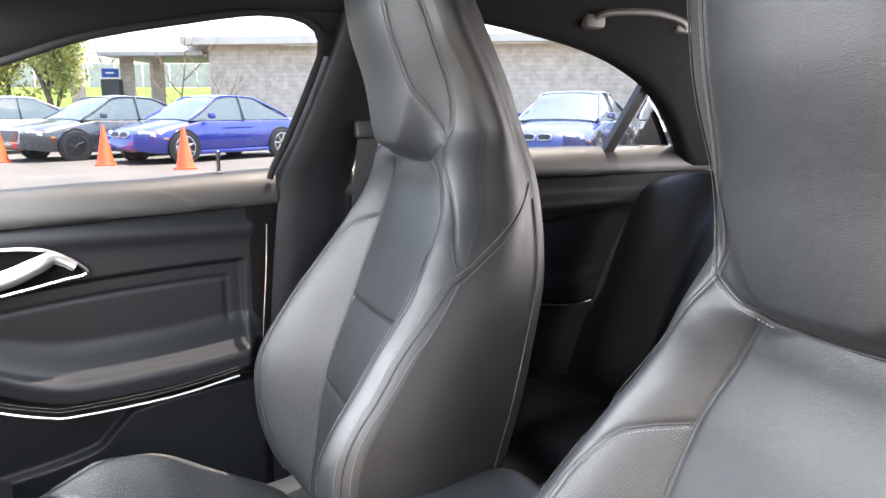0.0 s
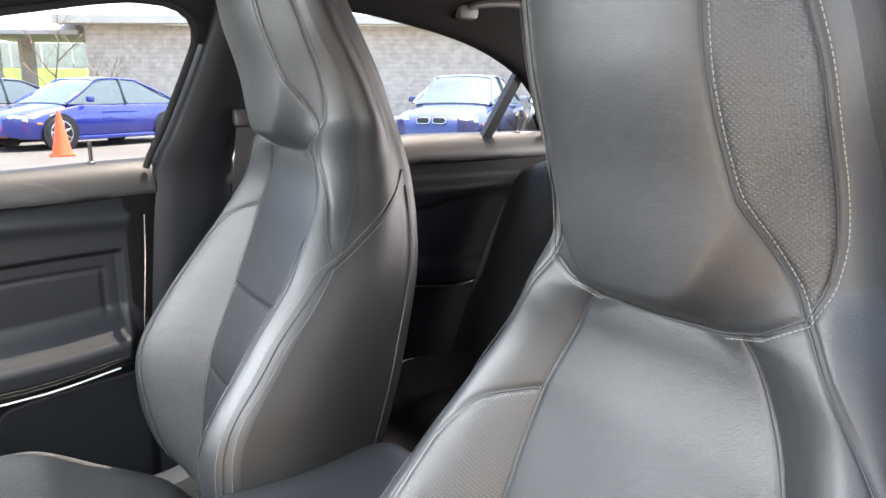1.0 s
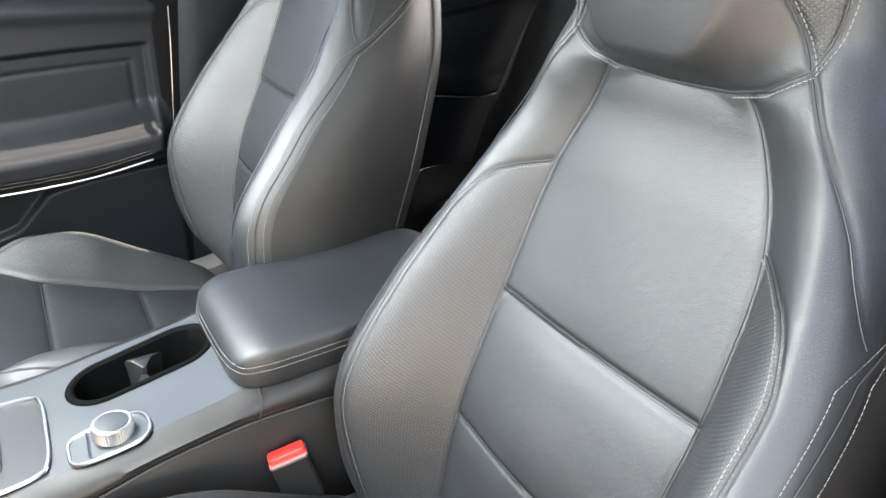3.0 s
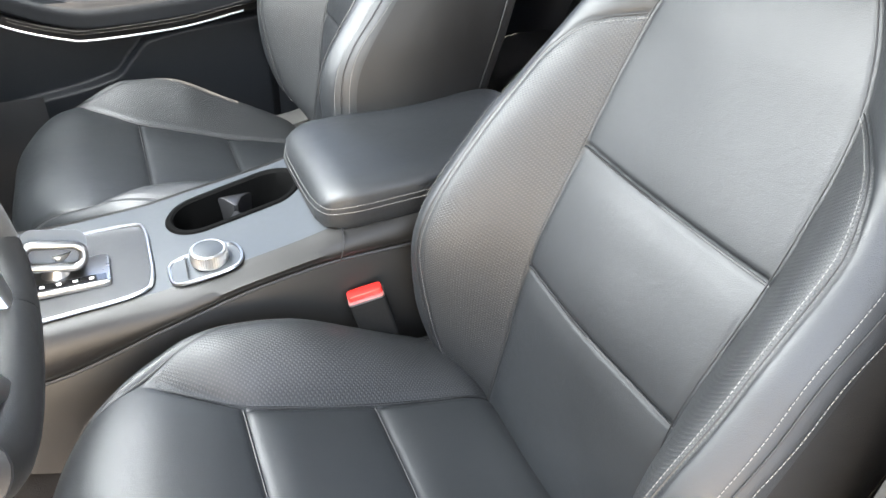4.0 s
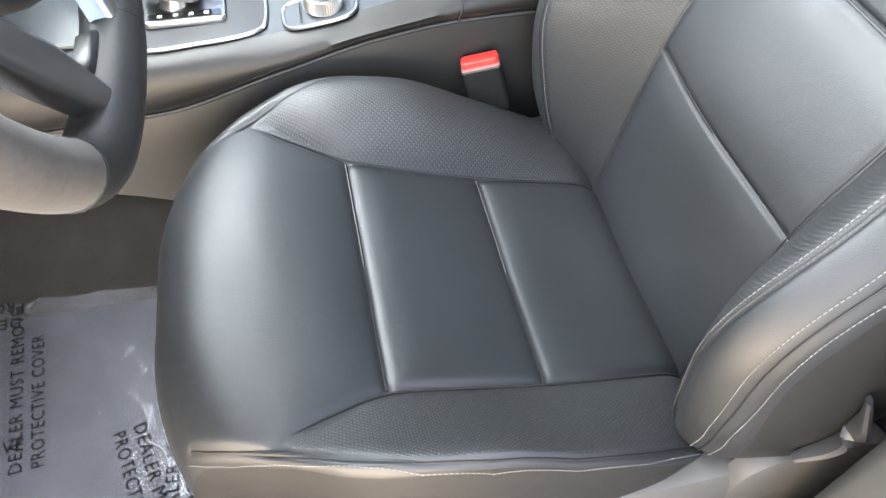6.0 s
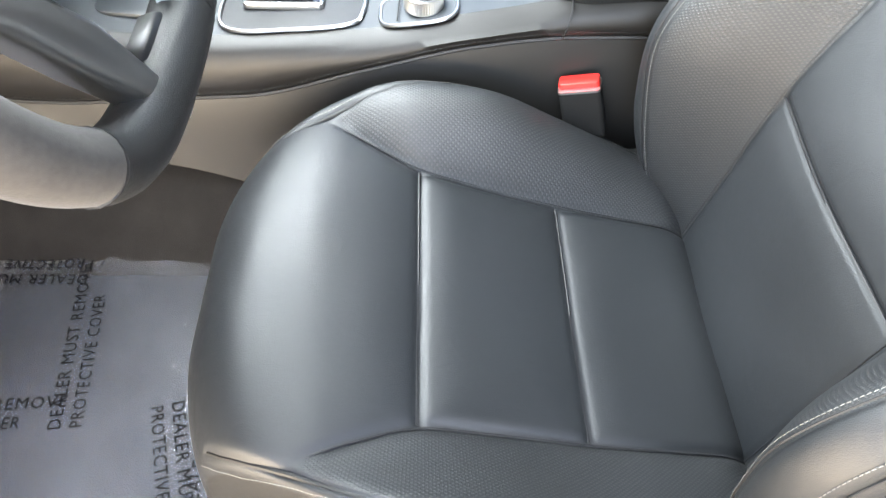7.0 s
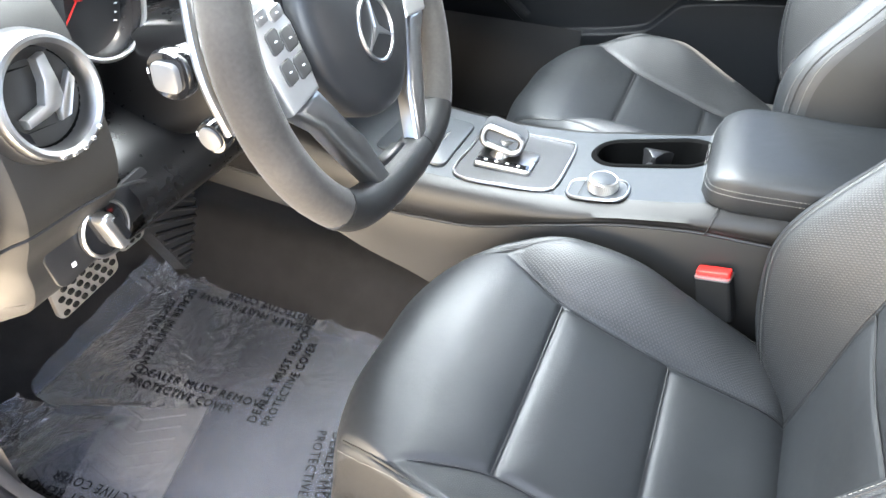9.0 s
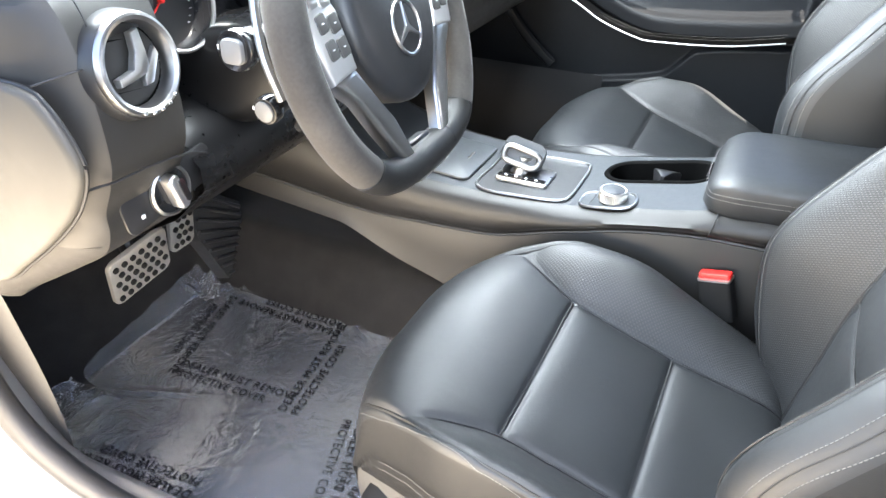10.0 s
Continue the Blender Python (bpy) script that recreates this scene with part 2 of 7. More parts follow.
def smooth_table(rows):
    """A smooth curve through rows of (x, y); constant outside."""
    xs, ys = np.array([r[0] for r in rows], float), np.array([r[1] for r in rows], float)
    if xs[0] > xs[-1]:
        xs, ys = xs[::-1], ys[::-1]
    h = np.diff(xs)
    d = np.diff(ys) / h
    m = np.zeros(len(xs))
    for i in range(1, len(xs) - 1):
        m[i] = 0 if d[i - 1] * d[i] <= 0 else 2 * d[i - 1] * d[i] / (d[i - 1] + d[i])
    m[0], m[-1] = d[0], d[-1]

    def at(x):
        x = np.clip(np.asarray(x, float), xs[0], xs[-1])
        i = np.clip(np.searchsorted(xs, x) - 1, 0, len(h) - 1)
        t = (x - xs[i]) / h[i]
        return ((2 * t**3 - 3 * t**2 + 1) * ys[i] + (t**3 - 2 * t**2 + t) * h[i] * m[i]
                + (-2 * t**3 + 3 * t**2) * ys[i + 1] + (t**3 - t**2) * h[i] * m[i + 1])
    return at


def step(x, a, b):
    t = np.clip((np.asarray(x, float) - a) / (b - a), 0, 1)
    return t * t * (3 - 2 * t)


def rounded_path(pts, n=8, closed=False):
    """A Catmull-Rom line through the points."""
    p = [Vector(q) for q in pts]
    out = []
    k = len(p)
    for i in range(k if closed else k - 1):
        a, b, c, d = (p[(i + j) % k] if closed else p[min(max(i + j, 0), k - 1)] for j in (-1, 0, 1, 2))
        for s in range(n):
            t = s / n
            out.append(0.5 * (2 * b + (c - a) * t + (2 * a - 5 * b + 4 * c - d) * t * t + (3 * b - a - 3 * c + d) * t**3))
    if not closed:
        out.append(p[-1])
    return out


def densify(pts, gap):
    out = []
    for a, b in zip(pts[:-1], pts[1:]):
        a, b = np.array(a, float), np.array(b, float)
        n = max(1, int(np.linalg.norm(b - a) / gap))
        out += [a + (b - a) * i / n for i in range(n)]
    out.append(np.array(pts[-1], float))
    return np.array(out)


def from_rows(bm, rows, closed=False, uv=None, mats=None, flip=False, mask=None):
    """Quads between rows of points; uv and mats run along with the points."""
    layer = bm.loops.layers.uv.verify() if uv is not None else None
    dot = bm.verts.layers.float.new("perforated") if mask is not None else None
    vs = [[bm.verts.new(p) for p in row] for row in rows]
    if mask is not None:
        for row, values in zip(vs, mask):
            for v, value in zip(row, values):
                v[dot] = value
    n = len(vs[0])
    for i in range(len(vs) - 1):
        for j in range(n if closed else n - 1):
            k = (j + 1) % n
            ids = [(i, j), (i, k), (i + 1, k), (i + 1, j)]
            if flip:
                ids.reverse()
            try:
                f = bm.faces.new([vs[a][b] for a, b in ids])
            except ValueError:
                continue
            if layer:
                for loop, (a, b) in zip(f.loops, ids):
                    loop[layer].uv = uv[a][b]
            if mats is not None:
                f.material_index = int(mats[i][j])
    return vs


def loft(bm, rings, cap=True, closed=True):
    vs = from_rows(bm, rings, closed=closed)
    if cap and closed:
        bm.faces.new(vs[0][::-1])
        bm.faces.new(vs[-1])
    return vs


def tube(bm, pts, r, seg=8, closed=False, flat=1.0, up=(0, 0, 1), radii=None):
    """A round or flattened bar along a line."""
    pts = [Vector(p) for p in pts]
    n = len(pts)
    rings = []
    for i, p in enumerate(pts):
        d = pts[(i + 1) % n] - pts[i - 1] if closed else pts[min(i + 1, n - 1)] - pts[max(i - 1, 0)]
        d.normalize()
        side = d.cross(Vector(up))
        if side.length < 1e-4:
            side = d.cross(Vector((1, 0, 0.01)))
        side.normalize()
        top = side.cross(d)
        q = radii[i] if radii else r
        rings.append([p + side * q * math.cos(a) + top * q * flat * math.sin(a) for a in (2 * math.pi * s / seg for s in range(seg))])
    if closed:
        rings.append(rings[0])
        vs = [[bm.verts.new(p) for p in ring] for ring in rings[:-1]]
        for i in range(n):
            for j in range(seg):
                bm.faces.new((vs[i][j], vs[i][(j + 1) % seg], vs[(i + 1) % n][(j + 1) % seg], vs[(i + 1) % n][j]))
    else:
        loft(bm, rings)


def block(bm, at, size, r=0.004, seg=2, turn=None):
    """A box with rounded edges."""
    old = set(bm.verts)
    made = bmesh.ops.create_cube(bm, size=1.0)["verts"]
    bmesh.ops.scale(bm, verts=made, vec=size)
    if r:
        edges = list({e for v in made for e in v.link_edges})
        bmesh.ops.bevel(bm, geom=edges, offset=min(r, min(size) * 0.49), segments=seg, affect="EDGES", profile=0.5)
        made = [v for v in bm.verts if v not in old]
    m = Matrix.Translation(at) @ (turn.to_4x4() if turn else Matrix())
    bmesh.ops.transform(bm, matrix=m, verts=made)
    return made


def lathe(bm, profile, m=None, seg=32, cap=True):
    """A turned shape: rows of (radius, height) about the local z axis."""
    m = m or Matrix()
    rings = [[m @ Vector((r * math.cos(a), r * math.sin(a), h)) for a in (2 * math.pi * s / seg for s in range(seg))] for r, h in profile]
    loft(bm, rings, cap)


def slab(bm, outline, thick, m=None, bevel=0.0, seg=2):
    """A flat shape of an outline in local x, y, with thickness along local z and rounded rims."""
    m = m or Matrix()
    old = set(bm.verts)
    bottom = [bm.verts.new((x, y, 0)) for x, y in outline]
    f = bm.faces.new(bottom)
    made = bmesh.ops.extrude_face_region(bm, geom=[f])
    top = [g for g in made["geom"] if isinstance(g, bmesh.types.BMVert)]
    bmesh.ops.translate(bm, verts=top, vec=(0, 0, thick))
    verts = bottom + top
    if bevel:
        rim = [e for e in {e for v in top for e in v.link_edges} if e.verts[0] in top and e.verts[1] in top]
        bmesh.ops.bevel(bm, geom=rim, offset=bevel, segments=seg, affect="EDGES", profile=0.5)
        verts = [v for v in bm.verts if v not in old]
    bmesh.ops.transform(bm, matrix=m, verts=verts)


def round_outline(w, h, r, n=6, cx=0.0, cy=0.0):
    out = []
    for sx, sy, a0 in ((1, 1, 0), (-1, 1, 90), (-1, -1, 180), (1, -1, 270)):
        for i in range(n + 1):
            a = radians(a0 + 90 * i / n)
            out.append((cx + sx * (w / 2 - r) + r * math.cos(a), cy + sy * (h / 2 - r) + r * math.sin(a)))
    return out


def frame_of(at, x_axis, z_axis):
    """A pose whose local x and z axes point as given."""
    z = Vector(z_axis).normalized()
    x = Vector(x_axis)
    x = (x - z * x.dot(z)).normalized()
    y = z.cross(x)
    m = Matrix((x, y, z)).transposed().to_4x4()
    m.translation = at
    return m


def stitches(bm, pts, ups, gap=0.0042, length=0.0028, r=0.00034):
    """Short thread ends along a line, each lying on the surface."""
    pts = [Vector(p) for p in pts]
    run = 0.0
    for a, b, u in zip(pts[:-1], pts[1:], ups):
        d = b - a
        l = d.length
        if l < 1e-6:
            continue
        d.normalize()
        u = Vector(u)
        side = d.cross(u).normalized()
        while run < l:
            p = a + d * run + u * r * 0.6
            q = p + d * length
            v = [bm.verts.new(w) for w in (p - side * r, p + side * r, p + side * r * 0.6 + u * r, p - side * r * 0.6 + u * r,
                                           q - side * r, q + side * r, q + side * r * 0.6 + u * r, q - side * r * 0.6 + u * r)]
            for ids in ((3, 2, 6, 7), (0, 3, 7, 4), (2, 1, 5, 6), (0, 1, 2, 3), (4, 7, 6, 5)):
                bm.faces.new([v[i] for i in ids])
            run += gap
        run -= l


# ---- front seats ----
# centre line of the backrest's face, half width of the face, bolster depth, rear edge, all by height
BACK_X = smooth_table([(0.36, 0.492), (0.45, 0.506), (0.573, 0.526), (0.714, 0.580), (0.851, 0.628), (0.925, 0.646), (0.945, 0.646)])
HEAD_X = smooth_table([(0.93, 0.632), (0.952, 0.612), (0.98, 0.603), (1.06, 0.588), (1.15, 0.563), (1.21, 0.556), (1.25, 0.566), (1.272, 0.590)])
BACK_W = smooth_table([(0.36, 0.205), (0.42, 0.240), (0.50, 0.252), (0.62, 0.252), (0.70, 0.245), (0.78, 0.232), (0.85, 0.211), (0.91, 0.186),
                       (0.96, 0.166), (1.0, 0.154), (1.06, 0.147), (1.12, 0.145), (1.18, 0.137), (1.23, 0.110), (1.262, 0.066), (1.272, 0.03)])
BACK_P = smooth_table([(0.36, 0.005), (0.42, 0.058), (0.50, 0.090), (0.60, 0.108), (0.70, 0.088), (0.80, 0.050), (0.88, 0.028), (0.95, 0.02), (1.0, 0.0)])
BACK_R = smooth_table([(0.36, 0.60), (0.54, 0.660), (0.69, 0.705), (0.83, 0.740), (0.92, 0.748), (1.04, 0.722), (1.14, 0.678), (1.22, 0.645), (1.272, 0.620)])
INSERT_W = smooth_table([(0.36, 0.133), (0.573, 0.130), (0.714, 0.132), (0.80, 0.129), (0.85, 0.122), (0.88, 0.112), (0.91, 0.098), (0.935, 0.086), (0.955, 0.074)])
PERF_W = smooth_table([(0.36, 0.182), (0.42, 0.191), (0.52, 0.201), (0.60, 0.207), (0.66, 0.208), (0.741, 0.203), (0.785, 0.198), (0.818, 0.183), (0.836, 0.165), (0.850, 0.125)])
HEAD_SEAM_W = smooth_table([(0.98, 0.120), (1.005, 0.108), (1.03, 0.097), (1.06, 0.086), (1.12, 0.080), (1.20, 0.077), (1.27, 0.06)])
OUTER_W = smooth_table([(0.98, 0.120), (1.006, 0.128), (1.037, 0.131), (1.06, 0.131), (1.12, 0.131), (1.18, 0.122), (1.225, 0.10)])
EDGE_SEAM = [(0.120, 0.98), (0.137, 0.956), (0.163, 0.915), (0.184, 0.884), (0.203, 0.852), (0.2175, 0.826)]
CREST_W = smooth_table([(0.40, 0.221), (0.48, 0.240), (0.56, 0.2445), (0.66, 0.242), (0.73, 0.2350), (0.77, 0.2305), (0.80, 0.2255), (0.83, 0.2170)])


def back_seams():
    zs = np.linspace(0.37, 0.953, 80)
    insert = [(float(INSERT_W(z)), z) for z in zs]
    zp = np.linspace(0.39, 0.850, 60)
    perf = [(float(PERF_W(z)), z) for z in zp]
    head = [(0.0, 0.952), (0.06, 0.955), (0.09, 0.962), (0.120, 0.98)]
    panel = [(float(HEAD_SEAM_W(z)), z) for z in np.linspace(0.98, 1.25, 30)]
    outer = [(float(OUTER_W(z)), z) for z in np.linspace(0.98, 1.225, 30)]
    crest = [(float(CREST_W(z)), z) for z in np.linspace(0.41, 0.806, 50)]
    cross = [[(0.0, z), (float(INSERT_W(z)), z)] for z in (0.573, 0.714)]
    return insert, perf, head, panel, outer, EDGE_SEAM, crest, cross


def seam_field(lines, w, z):
    """The distance of points (|w|, z) from the nearest of some lines."""
    best = np.full(w.shape, 9.0)
    for line in lines:
        for p, q in zip(line[:-1], line[1:]):
            du, dv = q[0] - p[0], q[1] - p[1]
            t = np.clip(((np.abs(w) - p[0]) * du + (z - p[1]) * dv) / (du * du + dv * dv + 1e-12), 0, 1)
            best = np.minimum(best, np.hypot(np.abs(w) - p[0] - t * du, z - p[1] - t * dv))
    return best


def back_face(w, z):
    """x of the backrest's face before seams are sunk into it."""
    w, z = np.asarray(w, float), np.asarray(z, float)
    we = BACK_W(z)
    a = np.abs(w)
    wi = np.where(z < 0.953, INSERT_W(z), 0.074)
    t = np.clip((a - wi) / np.maximum(we - wi, 0.01), 0, 1)
    roll = np.clip((t - 0.62) / 0.385, 0, 1)
    swell = np.sin(np.pi / 2 * np.clip(t / 0.72, 0, 1)) ** 1.25
    body = BACK_X(z) - BACK_P(z) * swell + 0.050 * (1 - np.sqrt(1 - roll**2)) - 0.004 * np.cos(np.clip(a / 0.13, 0, 1) * np.pi / 2)
    zh = 0.952 + 0.028 * np.clip(a / 0.120, 0, 1.2) ** 3
    head = HEAD_X(z) + 0.068 * (a / 0.145) ** 2.3 - 0.010
    soft = 0.028 + 0.105 * step(a, 0.035, 0.115)
    k = step(z, zh - 0.004 - 0.5 * (soft - 0.026), zh + soft)
    return body * (1 - k) + head * k


def backrest(bm, dx, yc, dz):
    """The whole backrest with head part: face, side panels and rear shell in one skin."""
    rows, nf, ns, nb = 300, 160, 12, 14
    zs = np.linspace(0.36, 1.272, rows)
    u = np.sin(np.linspace(-1, 1, nf) * 1.35) / math.sin(1.35)
    Z = np.repeat(zs[:, None], nf, 1)
    W = BACK_W(Z) * u[None]
    insert, perf, head, panel, outer, edge, crest, cross = back_seams()
    x = back_face(W, Z)
    fine = seam_field([insert, perf, head, panel, outer, edge], W, Z)
    ridge = seam_field([crest], W, Z)
    tuck = seam_field(cross, W, Z)
    x = x + 0.0022 * np.exp(-(fine / 0.0028) ** 2) - 0.0020 * (1 - np.exp(-(fine / 0.014))) + 0.0013 * np.exp(-(ridge / 0.0030) ** 2)
    a = np.abs(W)
    within = step(INSERT_W(Z) - a, -0.001, 0.006)
    below = np.where(((Z < 0.573) & (Z > 0.50)) | ((Z < 0.714) & (Z > 0.64)), 1.0, 0.35)
    x = x + within * (0.0045 * np.exp(-(tuck / 0.0036) ** 2) + 0.0040 * below * np.exp(-(tuck / 0.020) ** 2))
    soft = np.array([[noise.noise((w * 9, z * 9, 1.7 + yc)) for w, z in zip(r, q)] for r, q in zip(W, Z)])
    x = x + 0.0022 * soft
    low = np.minimum.reduce([a - INSERT_W(Z), PERF_W(Z) - a, 0.850 - Z])
    high = np.minimum.reduce([a - HEAD_SEAM_W(Z), OUTER_W(Z) - a, Z - 0.985])
    K = np.maximum(low, high)
    out, uv, mats, mask = [], [], [], []
    for i, z in enumerate(zs):
        we = float(BACK_W(z))
        xr = float(BACK_R(z))
        wr = we * 0.93
        row = [(x[i, j] + dx, yc + W[i, j], z + dz) for j in range(nf)]
        ruv = [(W[i, j], z) for j in range(nf)]
        rk = list(K[i])
        rm = [0] * nf
        xe = x[i, -1]
        sides = []
        for s in range(1, ns + 1):
            t = s / (ns + 1)
            bulge = 0.016 * math.sin(math.pi * min(t * 1.1, 1)) * min(1, (1.28 - z) / 0.1)
            sides.append((xe + (xr - xe) * t, we + (wr - we) * t + bulge))
        back = []
        for s in range(nb + 1):
            w = wr * math.cos(math.pi * s / nb)
            back.append((xr + 0.035 * math.sin(math.pi * s / nb) ** 0.7 * min(1, we / 0.1), w))
        for px, w in sides + back + [(p, -q) for p, q in reversed(sides)]:
            row.append((px + dx, yc + w, z + dz))
            ruv.append((px, z))
            rm.append(1)
            rk.append(-1.0)
        rm[nf - 1] = 1
        out.append(row)
        uv.append(ruv)
        mats.append(rm)
        mask.append(rk)
    vs = from_rows(bm, out, closed=True, uv=uv, mats=mats, mask=mask)
    bm.faces.new(vs[0][::-1])
    f = bm.faces.new(vs[-1])
    f.material_index = 1


def back_line(line, sign, dx, yc, dz, off=0.0):
    """Points and outward ways along a seam of the backrest, shifted sideways by off."""
    pts, ups = [], []
    d = densify(line, 0.006)
    t = np.gradient(d, axis=0)
    t /= np.linalg.norm(t, axis=1)[:, None] + 1e-9
    for (w, z), (tw, tz) in zip(d, t):
        w2, z2 = w + off * tz, z - off * tw
        e = 0.004
        x0 = float(back_face(w2, z2)) + 0.0022 * noise.noise((sign * w2 * 9, z2 * 9, 1.7 + yc))
        n = Vector((-1.0, (float(back_face(w2 + e, z2)) - float(back_face(w2 - e, z2))) / (2 * e) * sign,
                    (float(back_face(w2, z2 + e)) - float(back_face(w2, z2 - e))) / (2 * e))).normalized()
        pts.append(Vector((x0 + dx - 0.0022, yc + sign * w2, z2 + dz)) + n * 0.0006)
        ups.append(n)
    return pts, ups


def side_point(t, z, sign, dx, yc, dz, out=0.0, back=0.0):
    """A point of the backrest's side panel at height z; t runs from its front edge to the rear one."""
    we, xr = float(BACK_W(z)), float(BACK_R(z))
    xe = float(back_face(we, z))
    t = min(max(t + back / max(xr - xe, 0.02), 0.0), 1.0)
    w = we * (1 - 0.07 * t) + 0.016 * math.sin(math.pi * min(t * 1.1, 1)) * min(1, (1.28 - z) / 0.1)
    return Vector((xe + (xr - xe) * t + dx, yc + sign * (w + out), z + dz))


def shoulder_line(sign, dx, yc, dz, off=0.0):
    """The crest seam's upper end, which runs back over the side panel to the rear edge."""
    root = back_line([(float(CREST_W(z)), z) for z in (0.790, 0.798, 0.806)], sign, dx, yc, dz, off)[0]
    pts = root[-1:] + [side_point(t, z - off * 0.7, sign, dx, yc, dz, 0.0008, off * 0.7)
                       for t, z in ((0.05, 0.824), (0.14, 0.838), (0.28, 0.856), (0.45, 0.875), (0.63, 0.894), (0.81, 0.912), (0.96, 0.927))]
    pts = rounded_path(pts, 5)
    return pts, [Vector((0, sign, 0))] * len(pts)


def rear_edge(sign, dx, yc, dz):
    return [side_point(0.975, z, sign, dx, yc, dz, -0.0006) for z in np.linspace(0.44, 0.905, 50)]


# cushion: centre line from the backrest to the front and down, with half widths
CUSH = [(0.53, 0.325, 0.222, 0.0), (0.505, 0.356, 0.232, 0.004), (0.475, 0.383, 0.239, 0.012), (0.42, 0.398, 0.247, 0.028), (0.343, 0.416, 0.252, 0.050), (0.27, 0.44, 0.254, 0.061), (0.196, 0.464, 0.253, 0.047),
        (0.14, 0.481, 0.247, 0.026), (0.095, 0.489, 0.238, 0.011), (0.05, 0.486, 0.226, 0.004), (0.021, 0.472, 0.214, 0.001), (0.003, 0.45, 0.204, 0.0), (-0.007, 0.42, 0.198, 0.0), (-0.011, 0.385, 0.195, 0.0), (-0.006, 0.345, 0.19, 0.0)]
CUSH_SEAM_W = smooth_table([(0.53, 0.131), (0.343, 0.136), (0.22, 0.139), (0.196, 0.142), (0.15, 0.160), (0.102, 0.183)])
CUSH_OUT = (0.222, 0.230, 0.236, 0.243, 0.247, 0.247, 0.243, 0.232, 0.217, 0.200, 0.188, 0.181, 0.178, 0.176, 0.174)
TOP_SEAM = [(0.47, 0.216), (0.40, 0.226), (0.33, 0.232), (0.26, 0.232), (0.208, 0.227), (0.172, 0.217), (0.140, 0.205), (0.105, 0.190), (0.071, 0.178), (0.048, 0.168), (0.034, 0.160)]


def cushion_line(outside=False):
    """The centre line, evenly spaced: x, z, half width on one side and bolster height."""
    wide = CUSH_OUT if outside else [c for _, _, c, _ in CUSH]
    p = np.array(rounded_path([(a, b, c) for (a, b, _, _), c in zip(CUSH, wide)], 16))
    q = np.array(rounded_path([(a, b, d) for a, b, _, d in CUSH], 16))
    return p[:, 0], p[:, 1], p[:, 2] - 0.010, np.maximum(q[:, 2], 0)


def cushion_lift(x, w, we, lift, outer):
    """Height over the centre line: bolsters, the outer one flatter, and the rolled edge."""
    a = np.abs(w)
    wi = np.where(x > 0.1, CUSH_SEAM_W(x), 0.183)
    t = np.clip((a - wi) / np.maximum(we - wi, 0.02), 0, 1)
    out = w * outer > 0
    rise = np.where(out, 1.08 * np.clip(t / 0.92, 0, 1) ** 1.35, np.sin(np.pi / 2 * np.clip(t / 0.6, 0, 1)) - 0.18 * step(t, 0.62, 1.0))
    roll = np.clip((a / we - 0.88) / 0.122, 0, 1)
    return (lift * rise - 0.020 * (1 - np.sqrt(1 - roll**2))
            - 0.004 * (1 - np.clip(a / 0.13, 0, 1) ** 2) * step(x, 0.04, 0.16))


